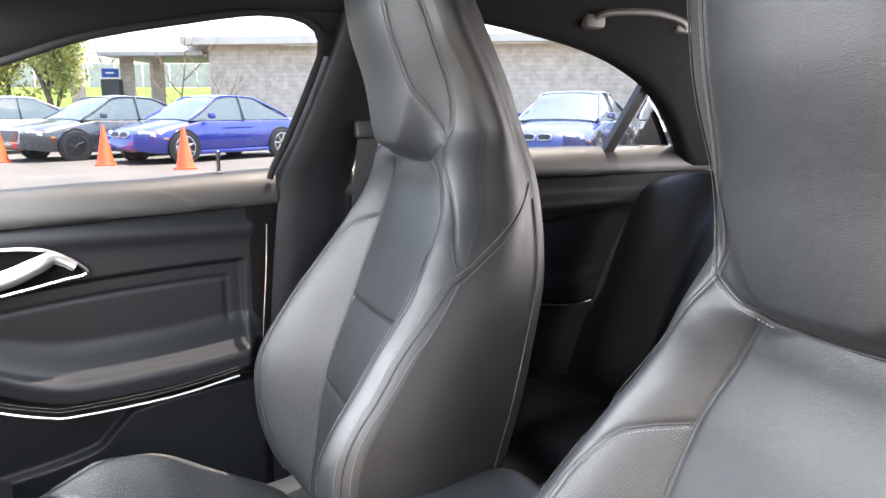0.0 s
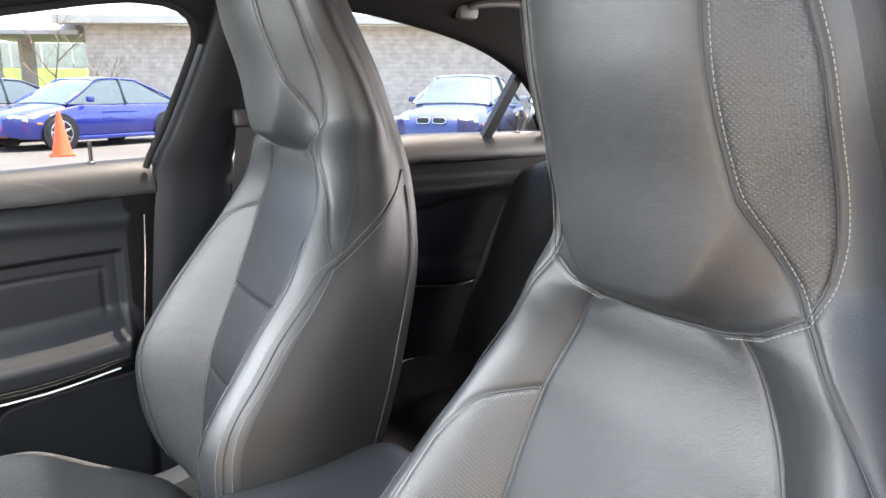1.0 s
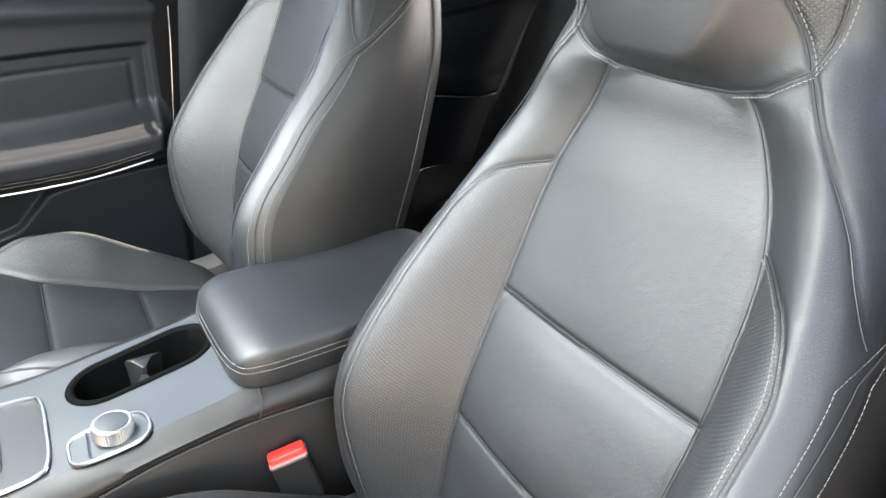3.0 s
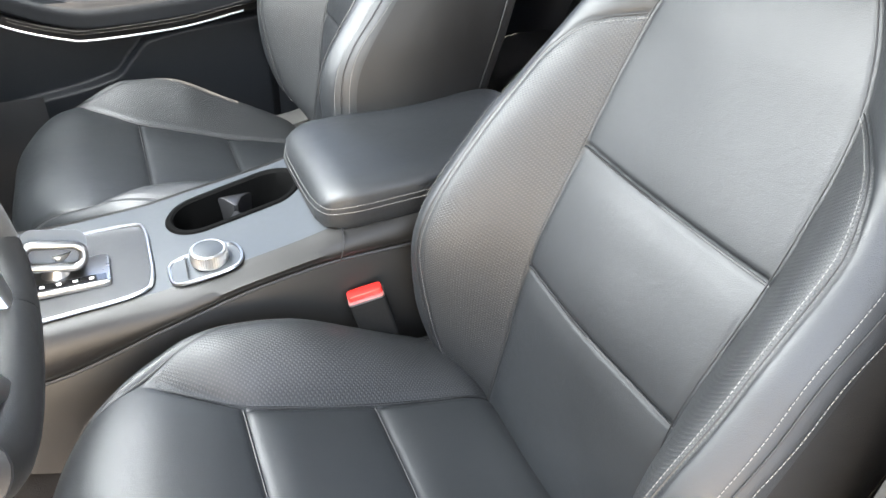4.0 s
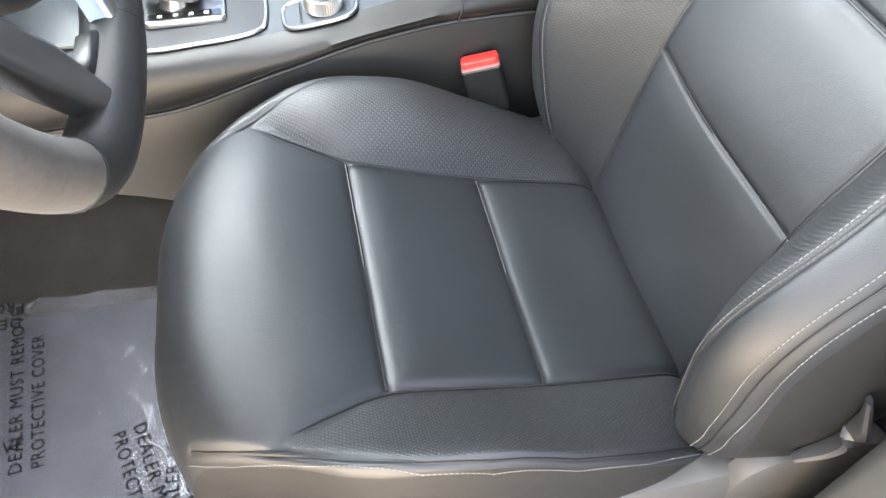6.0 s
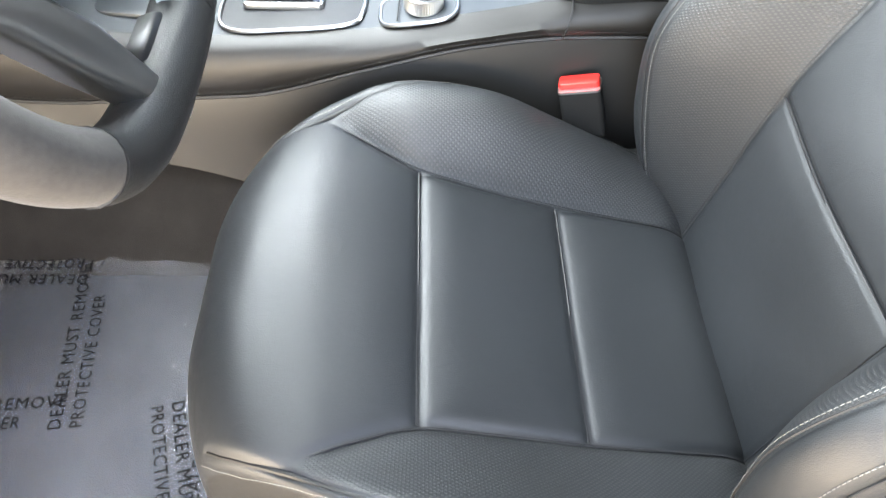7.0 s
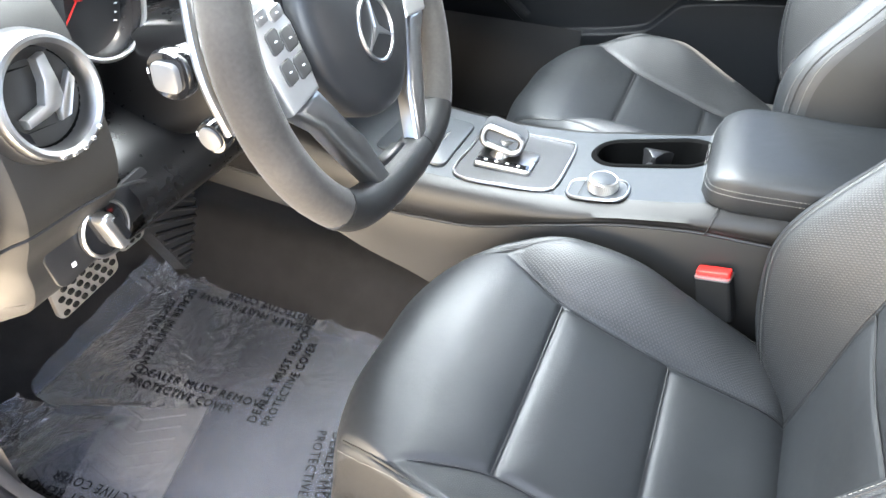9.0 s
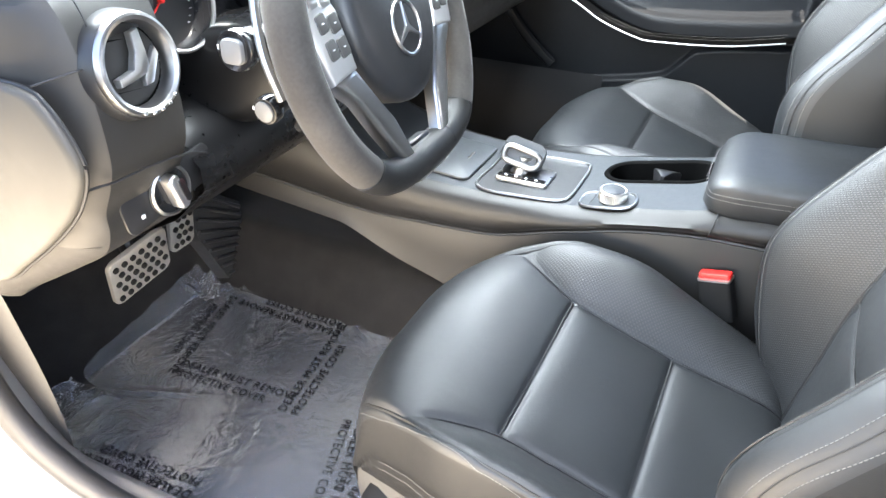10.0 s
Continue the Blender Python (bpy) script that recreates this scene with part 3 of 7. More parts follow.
def cushion(bm, dx, yc, dz, outer):
    cx, cz, cw, cl = cushion_line()
    co = cushion_line(True)[2]
    nf, ns = 150, 16
    u = np.sin(np.linspace(-1, 1, nf) * 1.3) / math.sin(1.3)
    X = np.repeat(cx[:, None], nf, 1)
    edge_w = np.where(u[None] * outer > 0, co[:, None], cw[:, None])
    W = edge_w * u[None]
    Z = cz[:, None] + cushion_lift(X, W, edge_w, cl[:, None], outer)
    # the front corners are rounded off in plan
    corner = np.clip((np.abs(W) - 0.05) / 0.17, 0, 1) ** 2 * step(-X, -0.20, 0.0)
    X = X + 0.062 * corner
    side = [(float(CUSH_SEAM_W(x)), x) for x in np.linspace(0.102, 0.52, 60)]
    cross = [[(0.0, x), (float(CUSH_SEAM_W(x)), x)] for x in (0.196, 0.343)]
    top = [(b, a) for a, b in TOP_SEAM]
    fine = seam_field([side], W, X)
    edge = seam_field([top], W, X)
    tuck = seam_field(cross, W, X)
    front = cz[:, None] < 0.44
    edge = np.where(front & (X < 0.02), 1.0, edge)
    Z = Z - 0.0045 * np.exp(-(fine / 0.005) ** 2) * step(X, 0.098, 0.135) + 0.004 * (1 - np.exp(-(np.minimum(fine, tuck) / 0.02)))
    within = step(CUSH_SEAM_W(X) - np.abs(W), -0.001, 0.006)
    behind = np.where(((X > 0.196) & (X < 0.25)) | ((X > 0.343) & (X < 0.40)), 1.0, 0.35)
    Z = Z - 0.0030 * np.exp(-(edge / 0.0030) ** 2) - within * (0.0044 * np.exp(-(tuck / 0.0036) ** 2) + 0.0026 * behind * np.exp(-(tuck / 0.019) ** 2))
    soft = np.array([[noise.noise((w * 11, x * 11, 5.1 + yc)) for w, x in zip(r, q)] for r, q in zip(W, X)])
    Z = Z + 0.0028 * soft
    a = np.abs(W)
    topw = smooth_table(TOP_SEAM[:10])
    K = np.minimum.reduce([a - CUSH_SEAM_W(X), topw(X) - 0.004 - a, X - 0.115])
    rows, uv, mats, mask = [], [], [], []
    for i in range(len(cx)):
        row = [(X[i, j] + dx, yc + W[i, j], Z[i, j] + dz) for j in range(nf)]
        ruv = [(W[i, j], X[i, j] + cz[i]) for j in range(nf)]
        rm = [0] * nf
        sides = []
        for end in (-1, 0):
            ze = Z[i, end]
            zb = min(max(0.352, ze - 0.112), ze - 0.004)
            tail = []
            for s in range(1, ns + 1):
                t = s / ns
                z = ze + (zb - ze) * t
                groove = 0.003 * math.exp(-((z - (ze - 0.062)) / 0.003) ** 2)
                tail.append((0.009 * math.sin(math.pi / 2 * min(1, t * 1.5)) - 0.03 * max(0, t - 0.75) - groove, z))
            sides.append([(X[i, end] + dx, yc + W[i, end] + (o if end else -o), z + dz) for o, z in tail])
        right, left = sides
        rows.append(left[::-1] + row + right)
        uv.append([(0, 0)] * ns + ruv + [(0, 0)] * ns)
        mats.append([1] * ns + rm + [1] * ns)
        mats[-1][ns + nf - 1] = 1
        mask.append([-1.0] * ns + list(K[i]) + [-1.0] * ns)
    from_rows(bm, rows, uv=uv, mats=mats, mask=mask)


def cushion_seam(line, sign, dx, yc, dz, outer, off=0.0):
    cx, cz, cw, cl = cushion_line(sign * outer > 0)
    keep = (cz > 0.445) | (cx > 0.12)
    order = np.argsort(cx[keep])
    sx, sz, sw, sl = (v[keep][order] for v in (cx, cz, cw, cl))

    def top(x, w):
        # undo the rounding of the front corners
        x0 = x
        for _ in range(12):
            x0 = x - 0.062 * min(max((abs(w) - 0.05) / 0.17, 0), 1) ** 2 * float(step(-x0, -0.20, 0.0))
        swell = 0.0028 * noise.noise((sign * w * 11, x * 11, 5.1 + yc))
        x = x0
        we, lf, zc = np.interp(x, sx, sw), np.interp(x, sx, sl), np.interp(x, sx, sz)
        return zc + float(cushion_lift(np.array(x), np.array(w * sign), we, lf, outer)) + swell
    pts, ups = [], []
    d = densify(line, 0.006)
    t = np.gradient(d, axis=0)
    t /= np.linalg.norm(t, axis=1)[:, None] + 1e-9
    for (x, w), (tx, tw) in zip(d, t):
        x2, w2 = x + off * tw, w - off * tx
        e = 0.004
        n = Vector((-(top(x2 + e, w2) - top(x2 - e, w2)) / (2 * e), -(top(x2, w2 + e) - top(x2, w2 - e)) / (2 * e) * sign, 1)).normalized()
        pts.append(Vector((x2 + dx, yc + sign * w2, top(x2, w2) + dz)) + n * 0.0030)
        ups.append(n)
    return pts, ups


def seat_base(bm, dx, yc, dz, out):
    """The moulded valance along the outer side of the seat, rising to the rear, with its rounded tail."""
    top = smooth_table([(0.02, 0.378), (0.15, 0.392), (0.35, 0.396), (0.47, 0.402), (0.56, 0.418), (0.63, 0.405), (0.67, 0.36)])
    low = smooth_table([(0.02, 0.285), (0.15, 0.265), (0.40, 0.26), (0.56, 0.275), (0.67, 0.335)])
    rings = []
    for x in np.linspace(0.02, 0.67, 40):
        t, b = float(top(x)), float(low(x))
        y = yc + out * float(np.interp(x, (0.02, 0.05, 0.08, 0.12, 0.15, 0.20, 0.27, 0.45, 0.67), (0.166, 0.180, 0.194, 0.212, 0.224, 0.243, 0.252, 0.252, 0.256)))
        ring = [(x, y - out * 0.05, t - 0.012), (x, y - out * 0.02, t), (x, y - out * 0.006, t - 0.004), (x, y, t - 0.016), (x, y + out * 0.006, (t + b) / 2),
                (x, y, b + 0.01), (x, y - out * 0.01, b), (x, y - out * 0.05, b)]
        rings.append([(px + dx, py, pz + dz) for px, py, pz in ring])
    loft(bm, rings)


def front_seat(label, group, cx, bx, yc, cz, bz, outer):
    """A sports seat with its head part grown on; outer is the side of the car that it stands at."""
    seat = thing("car_seat", (cx + 0.25, yc, 0.23), label, "car seat", group)
    bm = bmesh.new()
    cushion(bm, cx, yc, cz, outer)
    c = part("cushion", bm, (LEATHER, LEATHER_SIDE), seat, "ribbed leather cushion with perforated bolsters", 170)
    bm = bmesh.new()
    backrest(bm, bx, yc, bz)
    b = part("backrest", bm, (LEATHER, LEATHER_SIDE), seat, "leather backrest with fixed head part", 170)
    insert, perf, head, panel, edge2, edge, crest, cross = back_seams()
    bm = bmesh.new()
    for sign in (1, -1):
        for line, offs in ((perf, (-0.0042,)), (head[1:], (0.0042,)), (panel, (0.004,)), (edge2, (0.0042,)), (crest, (-0.0052, 0.0052))):
            for off in offs:
                stitches(bm, *back_line(line, sign, bx, yc, bz, off))
        for off in (-0.0052, 0.0052):
            stitches(bm, *shoulder_line(sign, bx, yc, bz, off))
    tagged(part("stitching", bm, THREAD, b, "light grey thread", fix=False), kind="stuff")
    for sign in (1, -1):
        bm = bmesh.new()
        tube(bm, shoulder_line(sign, bx, yc, bz)[0], 0.0011, 6)
        part("side_seam", bm, SEAM, b)
        bm = bmesh.new()
        tube(bm, rear_edge(sign, bx, yc, bz), 0.0022, 8)
        part("shell_rim", bm, LEATHER_SIDE, b)
        for line in (insert, perf, head, panel, edge2, edge, crest):
            bm = bmesh.new()
            pts, ups = back_line(line, sign, bx, yc, bz)
            tube(bm, [p - u * 0.0001 for p, u in zip(pts, ups)], 0.00070, 5)
            part("piping", bm, SEAM, b)
        for line in cross:
            bm = bmesh.new()
            pts, ups = back_line(line, sign, bx, yc, bz)
            tube(bm, [p - u * 0.0050 for p, u in zip(pts, ups)], 0.0013, 5)
            part("tuck_seam", bm, SEAM, b)
    bm = bmesh.new()
    for sign in (1, -1):
        stitches(bm, *cushion_seam(TOP_SEAM, sign, cx, yc, cz, outer, 0.0050))
        # double row along the flank
        ax, az, aw, al = cushion_line(sign * outer > 0)
        keep = ((az > 0.445) | (ax > 0.12)) & (ax < 0.50)
        order = np.argsort(ax[keep])
        for drop in (0.0565, 0.0675):
            line = []
            for x in np.linspace(0.03, 0.47, 70):
                we, zc, lf = (float(np.interp(x, ax[keep][order], v[keep][order])) for v in (aw, az, al))
                ze = zc + float(cushion_lift(np.array(x), np.array(we * sign * 0.999), we, lf, outer))
                shift = 0.062 * min(max((we - 0.05) / 0.17, 0), 1) ** 2 * float(step(-x, -0.20, 0.0))
                line.append(Vector((x + shift + cx, yc + sign * (we + 0.0092 * math.sin(math.pi / 2 * min(1, drop / 0.112 * 1.5)) + 0.0004), ze - drop + cz)))
            stitches(bm, line, [Vector((0, sign, 0))] * len(line))
    tagged(part("stitching", bm, THREAD, c, "light grey thread", fix=False), kind="stuff")
    side = [(x, float(CUSH_SEAM_W(x))) for x in np.linspace(0.102, 0.51, 50)]
    for sign in (1, -1):
        for line, sink in ((side, 0.0056), (TOP_SEAM, 0.0034)):
            bm = bmesh.new()
            pts, ups = cushion_seam(line, sign, cx, yc, cz, outer)
            tube(bm, [p - u * sink for p, u in zip(pts, ups)], 0.0012 if line is side else 0.0020, 6)
            part("piping", bm, SEAM if line is side else LEATHER_SIDE, c)
        for x in (0.196, 0.343):
            bm = bmesh.new()
            pts, ups = cushion_seam([(x, 0.0), (x, float(CUSH_SEAM_W(x)) - 0.003)], sign, cx, yc, cz, outer)
            tube(bm, [p - u * 0.0074 for p, u in zip(pts, ups)], 0.0013, 5)
            part("tuck_seam", bm, SEAM, c)
    bm = bmesh.new()
    seat_base(bm, cx, yc, cz, outer)
    part("side_valance", bm, VALANCE, seat, "grey moulded plastic valance")
    bm = bmesh.new()
    seat_base(bm, cx, yc, cz, -outer)
    part("inner_valance", bm, TRIM, seat)
    bm = bmesh.new()
    block(bm, (cx + 0.27, yc, cz + 0.32), (0.46, 0.44, 0.07), 0.02)
    part("seat_pan", bm, DARK, seat)
    for s in (-1, 1):
        bm = bmesh.new()
        block(bm, (cx + 0.32, yc + s * 0.19, 0.245), (0.44, 0.04, 0.045), 0.006)
        part("seat_rail", bm, DARK, seat)
        bm = bmesh.new()
        block(bm, (cx + 0.30, yc + s * 0.19, 0.283), (0.30, 0.03, 0.05), 0.006)
        part("rail_foot", bm, DARK, seat)
    bm = bmesh.new()
    tube(bm, [(bx + 0.492 - 0.004 * math.cos(y / 0.14 * 1.5), yc + y, 0.362 + 0.5 * (cz + bz)) for y in np.linspace(-0.15, 0.15, 16)], 0.004, 8)
    part("cushion_joint", bm, SEAM, seat)
    # recliner cover between cushion and backrest
    for s in (-1, 1):
        bm = bmesh.new()
        m = frame_of((bx + 0.555, yc + s * 0.238, bz + 0.385), (1, 0, 0), (0, s, 0))
        slab(bm, round_outline(0.15, 0.10, 0.04), 0.02, m, 0.008)
        part("recliner_cover", bm, TRIM_GREY, seat)
    return seat


driver = front_seat("black leather driver seat with perforated bolsters and grey stitching", "front seats", 0.0, 0.0, -0.36, 0.0, 0.0, -1)
passenger = front_seat("black leather front passenger seat beside the centre console", "front seats", -0.043, -0.025, 0.36, 0.026, 0.085, 1)

# seat lever beside the driver's cushion
bm = bmesh.new()
lever_line = rounded_path([(0.505, -0.622, 0.462), (0.522, -0.627, 0.482), (0.529, -0.630, 0.505), (0.526, -0.630, 0.535), (0.518, -0.626, 0.562)], 6)
tube(bm, lever_line, 0.008, 8, flat=0.5, radii=[0.004 + 0.006 * math.sin(math.pi * (k + 1) / (len(lever_line) + 1)) for k in range(len(lever_line))])
part("adjust_lever", bm, TRIM, driver, "dark grey adjusting lever")


# ---- the car's shell ----
def mirrored(rows):
    return [[(x, -y, z) for x, y, z in row] for row in rows]


FLOOR_Z = smooth_table([(-1.0, 0.62), (-0.80, 0.53), (-0.66, 0.36), (-0.58, 0.265), (-0.52, 0.228), (0.0, 0.222), (1.6, 0.222)])
bm = bmesh.new()
rows = []
for x in np.linspace(-1.0, 1.6, 90):
    row = []
    for y in np.linspace(-0.70, 0.70, 71):
        hump = 0.14 * (1 - step(abs(y), 0.10, 0.20)) + 0.05 * step(abs(y), 0.60, 0.68)
        row.append((x, y, float(FLOOR_Z(x)) + hump + 0.004 * noise.noise((x * 6, y * 6, 0))))
    rows.append(row)
from_rows(bm, rows)
floor = setting("floor", bm, CARPET, "charcoal carpet over the car's floor and tunnel", "car floor", 60)
bm = bmesh.new()
block(bm, (0.3, 0, 0.165), (2.6, 1.42, 0.05), 0.01)
setting("underbody", bm, DARK, "black underbody beneath the carpeted floor", "underbody")

# side window outline: the lower edge of the roof rail
RAIL_Z = smooth_table([(-1.0, 0.86), (-0.60, 0.93), (-0.35, 1.03), (-0.10, 1.135), (0.06, 1.19), (0.17, 1.228), (0.30, 1.255), (0.44, 1.277), (0.60, 1.285),
                       (0.85, 1.28), (1.0, 1.26), (1.14, 1.23), (1.28, 1.175), (1.38, 1.10), (1.44, 1.03), (1.475, 0.985), (1.5, 0.97), (2.1, 0.97)])
ROOF_Z = smooth_table([(-0.65, 1.02), (-0.30, 1.22), (-0.05, 1.315), (0.2, 1.35), (0.6, 1.365), (1.0, 1.355), (1.35, 1.325), (1.62, 1.275), (1.9, 1.15), (2.1, 1.06)])


def roof_half(x, side):
    z, r = float(RAIL_Z(x)), float(ROOF_Z(x))
    y0 = 0.70 - 0.10 * min(max((z - 0.97) / 0.31, 0), 1)
    r = max(r, z + 0.04)
    pts = [(y0 + 0.035, z - 0.004), (y0 + 0.012, z - 0.006), (y0, z + 0.004), (y0 - 0.012, z + 0.02), (y0 - 0.035, z + (r - z) * 0.55), (y0 - 0.085, z + (r - z) * 0.86), (y0 - 0.16, r - 0.004)]
    return [(x, side * y, q) for y, q in pts]


# roof trim rails with pillars, one each side
for side in (1, -1):
    bm = bmesh.new()
    from_rows(bm, [roof_half(x, side) for x in np.linspace(-0.65, 2.1, 110)])
    setting("roof_rail", bm, LINER, "dark cloth roof rail trim running into the rear pillar", "roof rail", 60)
bm = bmesh.new()
rows = []
for x in np.linspace(-0.05, 1.58, 50):
    a = roof_half(x, 1)[-1]
    rows.append([(x, a[1] * u, a[2] + 0.018 * (1 - u * u)) for u in np.linspace(1, -1, 25)])
from_rows(bm, rows)
setting("ceiling", bm, LINER, "dark cloth headliner of the car", "headliner", 60)
# outer skin of the roof, white paint
PAINT = material("white car paint", (0.62, 0.62, 0.61), 0.25, spec=0.5, var=0.03, vscale=4, coat=0.6)
bm = bmesh.new()
rows = []
for x in np.linspace(-0.05, 1.58, 40):
    a = roof_half(x, 1)
    z, y0, r = a[0][2], a[0][1], a[-1][2]
    row = [(y0 + 0.012, z + 0.01), (y0 + 0.004, z + 0.03), (y0 - 0.05, r + 0.022), (y0 - 0.16, r + 0.04)]
    rows.append([(x, y, q) for y, q in row] + [(x, y0 * u * 0.76, r + 0.045 + 0.02 * (1 - u * u)) for u in np.linspace(1, -1, 11)] + [(x, -y, q) for y, q in reversed(row)])
from_rows(bm, rows)
setting("roof_skin", bm, PAINT, "white painted steel roof of the car", "car roof", 60)


# ---- passenger side doors ----
def door_panel(x0, x1, relief, nx=240, nz=190, z0=0.30, z1=0.965):
    rows = []
    X, Z = np.meshgrid(np.linspace(x0, x1, nx), np.linspace(z0, z1, nz), indexing="ij")
    Y = relief(X, Z)
    for i in range(nx):
        rows.append([(X[i, j], Y[i, j], Z[i, j]) for j in range(nz)])
    return rows


POCKET = smooth_table([(-0.62, 0.40), (-0.30, 0.44), (-0.02, 0.48), (0.13, 0.512), (0.17, 0.55), (0.20, 0.578), (0.45, 0.612)])
ARM_LOW = smooth_table([(-0.5, 0.81), (-0.30, 0.75), (-0.12, 0.687), (-0.02, 0.637), (0.06, 0.612), (0.11, 0.606), (0.26, 0.614), (0.45, 0.638)])
INSET_TOP = smooth_table([(-0.6, 0.70), (-0.2, 0.765), (0.0, 0.80), (0.2, 0.822), (0.38, 0.832), (0.45, 0.834)])


def front_relief(X, Z):
    y = 0.708 + 0 * X
    low = ARM_LOW(X)
    arm = step(Z, low - 0.002, low + 0.012) * (1 - step(Z, low + 0.034, low + 0.105)) * (0.35 + 0.65 * step(X, -0.10, 0.14))
    y = y - 0.062 * arm * (1 - 0.6 * step(X, 0.40, 0.43))
    y = y - 0.020 * (1 - step(Z, POCKET(X) - 0.006, POCKET(X) + 0.004))
    top = INSET_TOP(X)
    inside = np.minimum.reduce([top - Z, 0.405 - X, Z - (low + 0.05)])
    y = y + 0.010 * step(inside, -0.002, 0.006) + 0.006 * np.exp(-((inside - 0.001) / 0.003) ** 2)
    y = y + 0.0030 * np.exp(-((inside - 0.030) / 0.0035) ** 2) * step(Z, low + 0.075, low + 0.10)
    return y + 0.012 * step(Z, 0.88, 0.93) - 0.010 * np.exp(-((Z - 0.90) / 0.02) ** 2) + 0.012 * step(X, 0.425, 0.445)


def belt_pad(x0, x1, tilt=0.0):
    """The padded rail under a side window, from the panel's top to the glass."""
    rows = []
    prof = [(0.716, 0.922), (0.703, 0.926), (0.700, 0.934), (0.704, 0.950), (0.714, 0.968), (0.728, 0.981), (0.745, 0.988), (0.758, 0.986), (0.764, 0.975)]
    for x in np.linspace(x0, x1, 60):
        rows.append([(x, y, z + 0.045 * (min(x, 1.05) - 0.2) + 0.002 * noise.noise((x * 8, y * 30, 0))) for y, z in prof])
    return rows


def lock_pin(x, y, z, parent):
    bm = bmesh.new()
    lathe(bm, [(0.0085, 0), (0.0085, 0.002), (0.006, 0.004), (0.0036, 0.005), (0.0036, 0.034), (0.0042, 0.036), (0.0040, 0.041), (0.002, 0.043)], Matrix.Translation((x, y, z)), 16)
    part("lock_pin", bm, DARK, parent, "black plastic lock pin")


door = thing("door_1", (0.0, 0.72, 0.30), "closed front passenger door with black leather panel and chrome strips", "car door", "", "structure")
bm = bmesh.new()
from_rows(bm, door_panel(-0.62, 0.445, front_relief))
panel = part("door_panel", bm, TRIM_DOOR, door, "black soft door panel with inset and armrest", 170)
bm = bmesh.new()
from_rows(bm, belt_pad(-0.62, 0.478))
part("belt_pad", bm, PAD_SKIN, door, "stitched leather belt rail", 50)
bm = bmesh.new()
strip = rounded_path([(-0.30, 0.652, 0.750), (-0.12, 0.648, 0.684), (-0.02, 0.643, 0.632), (0.06, 0.640, 0.606), (0.11, 0.640, 0.600), (0.26, 0.640, 0.609), (0.38, 0.642, 0.630)], 10)
tube(bm, strip, 0.0020, 8)
part("chrome_strip", bm, POLISHED, door, "bright chrome strip under the armrest")
bm = bmesh.new()
for off in (0.014, 0.020):
    line = [p + Vector((0, -0.006, off)) for p in strip[20:]]
    stitches(bm, line, [Vector((0, -1, 0))] * len(line))
line = rounded_path([(0.24, 0.712, 0.972), (0.29, 0.705, 0.962), (0.315, 0.700, 0.950), (0.325, 0.700, 0.938)], 10)
for k in (0, 0.004):
    stitches(bm, [p + Vector((k, -0.003, k * 0.6)) for p in line], [Vector((0, -0.8, 0.6))] * len(line), gap=0.004, length=0.0028)
tagged(part("stitching", bm, TRIM_GREY, door, "dark grey thread", fix=False), kind="stuff")
# pull handle in its chrome-rimmed bowl
bm = bmesh.new()
rim = rounded_path([(-0.14, 0.694, 0.862), (-0.03, 0.694, 0.881), (0.05, 0.694, 0.885), (0.10, 0.694, 0.872), (0.143, 0.694, 0.838), (0.10, 0.694, 0.826), (0.0, 0.694, 0.806), (-0.14, 0.694, 0.785)], 8, True)
tube(bm, rim, 0.0032, 8, closed=True)
part("handle_rim", bm, POLISHED, door, "chrome rim of the handle bowl")
bm = bmesh.new()
vs = [bm.verts.new(p + Vector((0, 0.007, 0))) for p in rim]
f = bm.faces.new(vs)
out = bmesh.ops.inset_region(bm, faces=[f], thickness=0.012, depth=-0.02)
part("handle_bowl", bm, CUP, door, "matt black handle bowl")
bm = bmesh.new()
lever = rounded_path([(-0.16, 0.688, 0.808), (-0.06, 0.684, 0.820), (0.02, 0.680, 0.838), (0.07, 0.682, 0.858), (0.095, 0.690, 0.866), (0.125, 0.692, 0.848)], 8)
tube(bm, lever, 0.012, 10, flat=1.3, radii=[0.006 + 0.006 * math.sin(math.pi * min(1, (i + 4) / len(lever))) for i in range(len(lever))])
part("door_handle", bm, SATIN, door, "satin silver inside door handle")
lock_pin(0.378, 0.746, 0.994, door)
bm = bmesh.new()
block(bm, (0.462, 0.716, 0.62), (0.085, 0.022, 0.66), 0.006)
part("edge_seal", bm, CUP, door, "black rubber along the door's rear edge")
bm = bmesh.new()
tube(bm, rounded_path([(0.452, 0.694, 0.90), (0.447, 0.692, 0.82), (0.436, 0.690, 0.70), (0.425, 0.690, 0.55)], 6)[:16], 0.0008, 6)
part("edge_strip", bm, POLISHED, door, "thin bright door edge")
# speaker-side spear of dark trim ahead of the armrest
bm = bmesh.new()
tube(bm, rounded_path([(-0.27, 0.690, 0.63), (-0.21, 0.688, 0.56), (-0.14, 0.688, 0.50)], 6), 0.010, 8, flat=1.4)
part("trim_spear", bm, TRIM_DOOR, door)
bm = bmesh.new()
block(bm, (-0.09, 0.770, 0.62), (1.08, 0.06, 0.66), 0.01)
part("door_shell", bm, PAINT, door, "white painted outer door skin")

rear_door = thing("door_2", (1.1, 0.72, 0.30), "closed rear passenger door with black panel and chrome strip", "car door", "", "structure")
CREASE = smooth_table([(0.6, 0.815), (1.06, 0.862), (1.37, 0.898), (1.6, 0.905)])
RARM = smooth_table([(0.6, 0.70), (0.95, 0.685), (1.05, 0.670), (1.16, 0.660), (1.28, 0.678), (1.40, 0.71), (1.6, 0.75)])


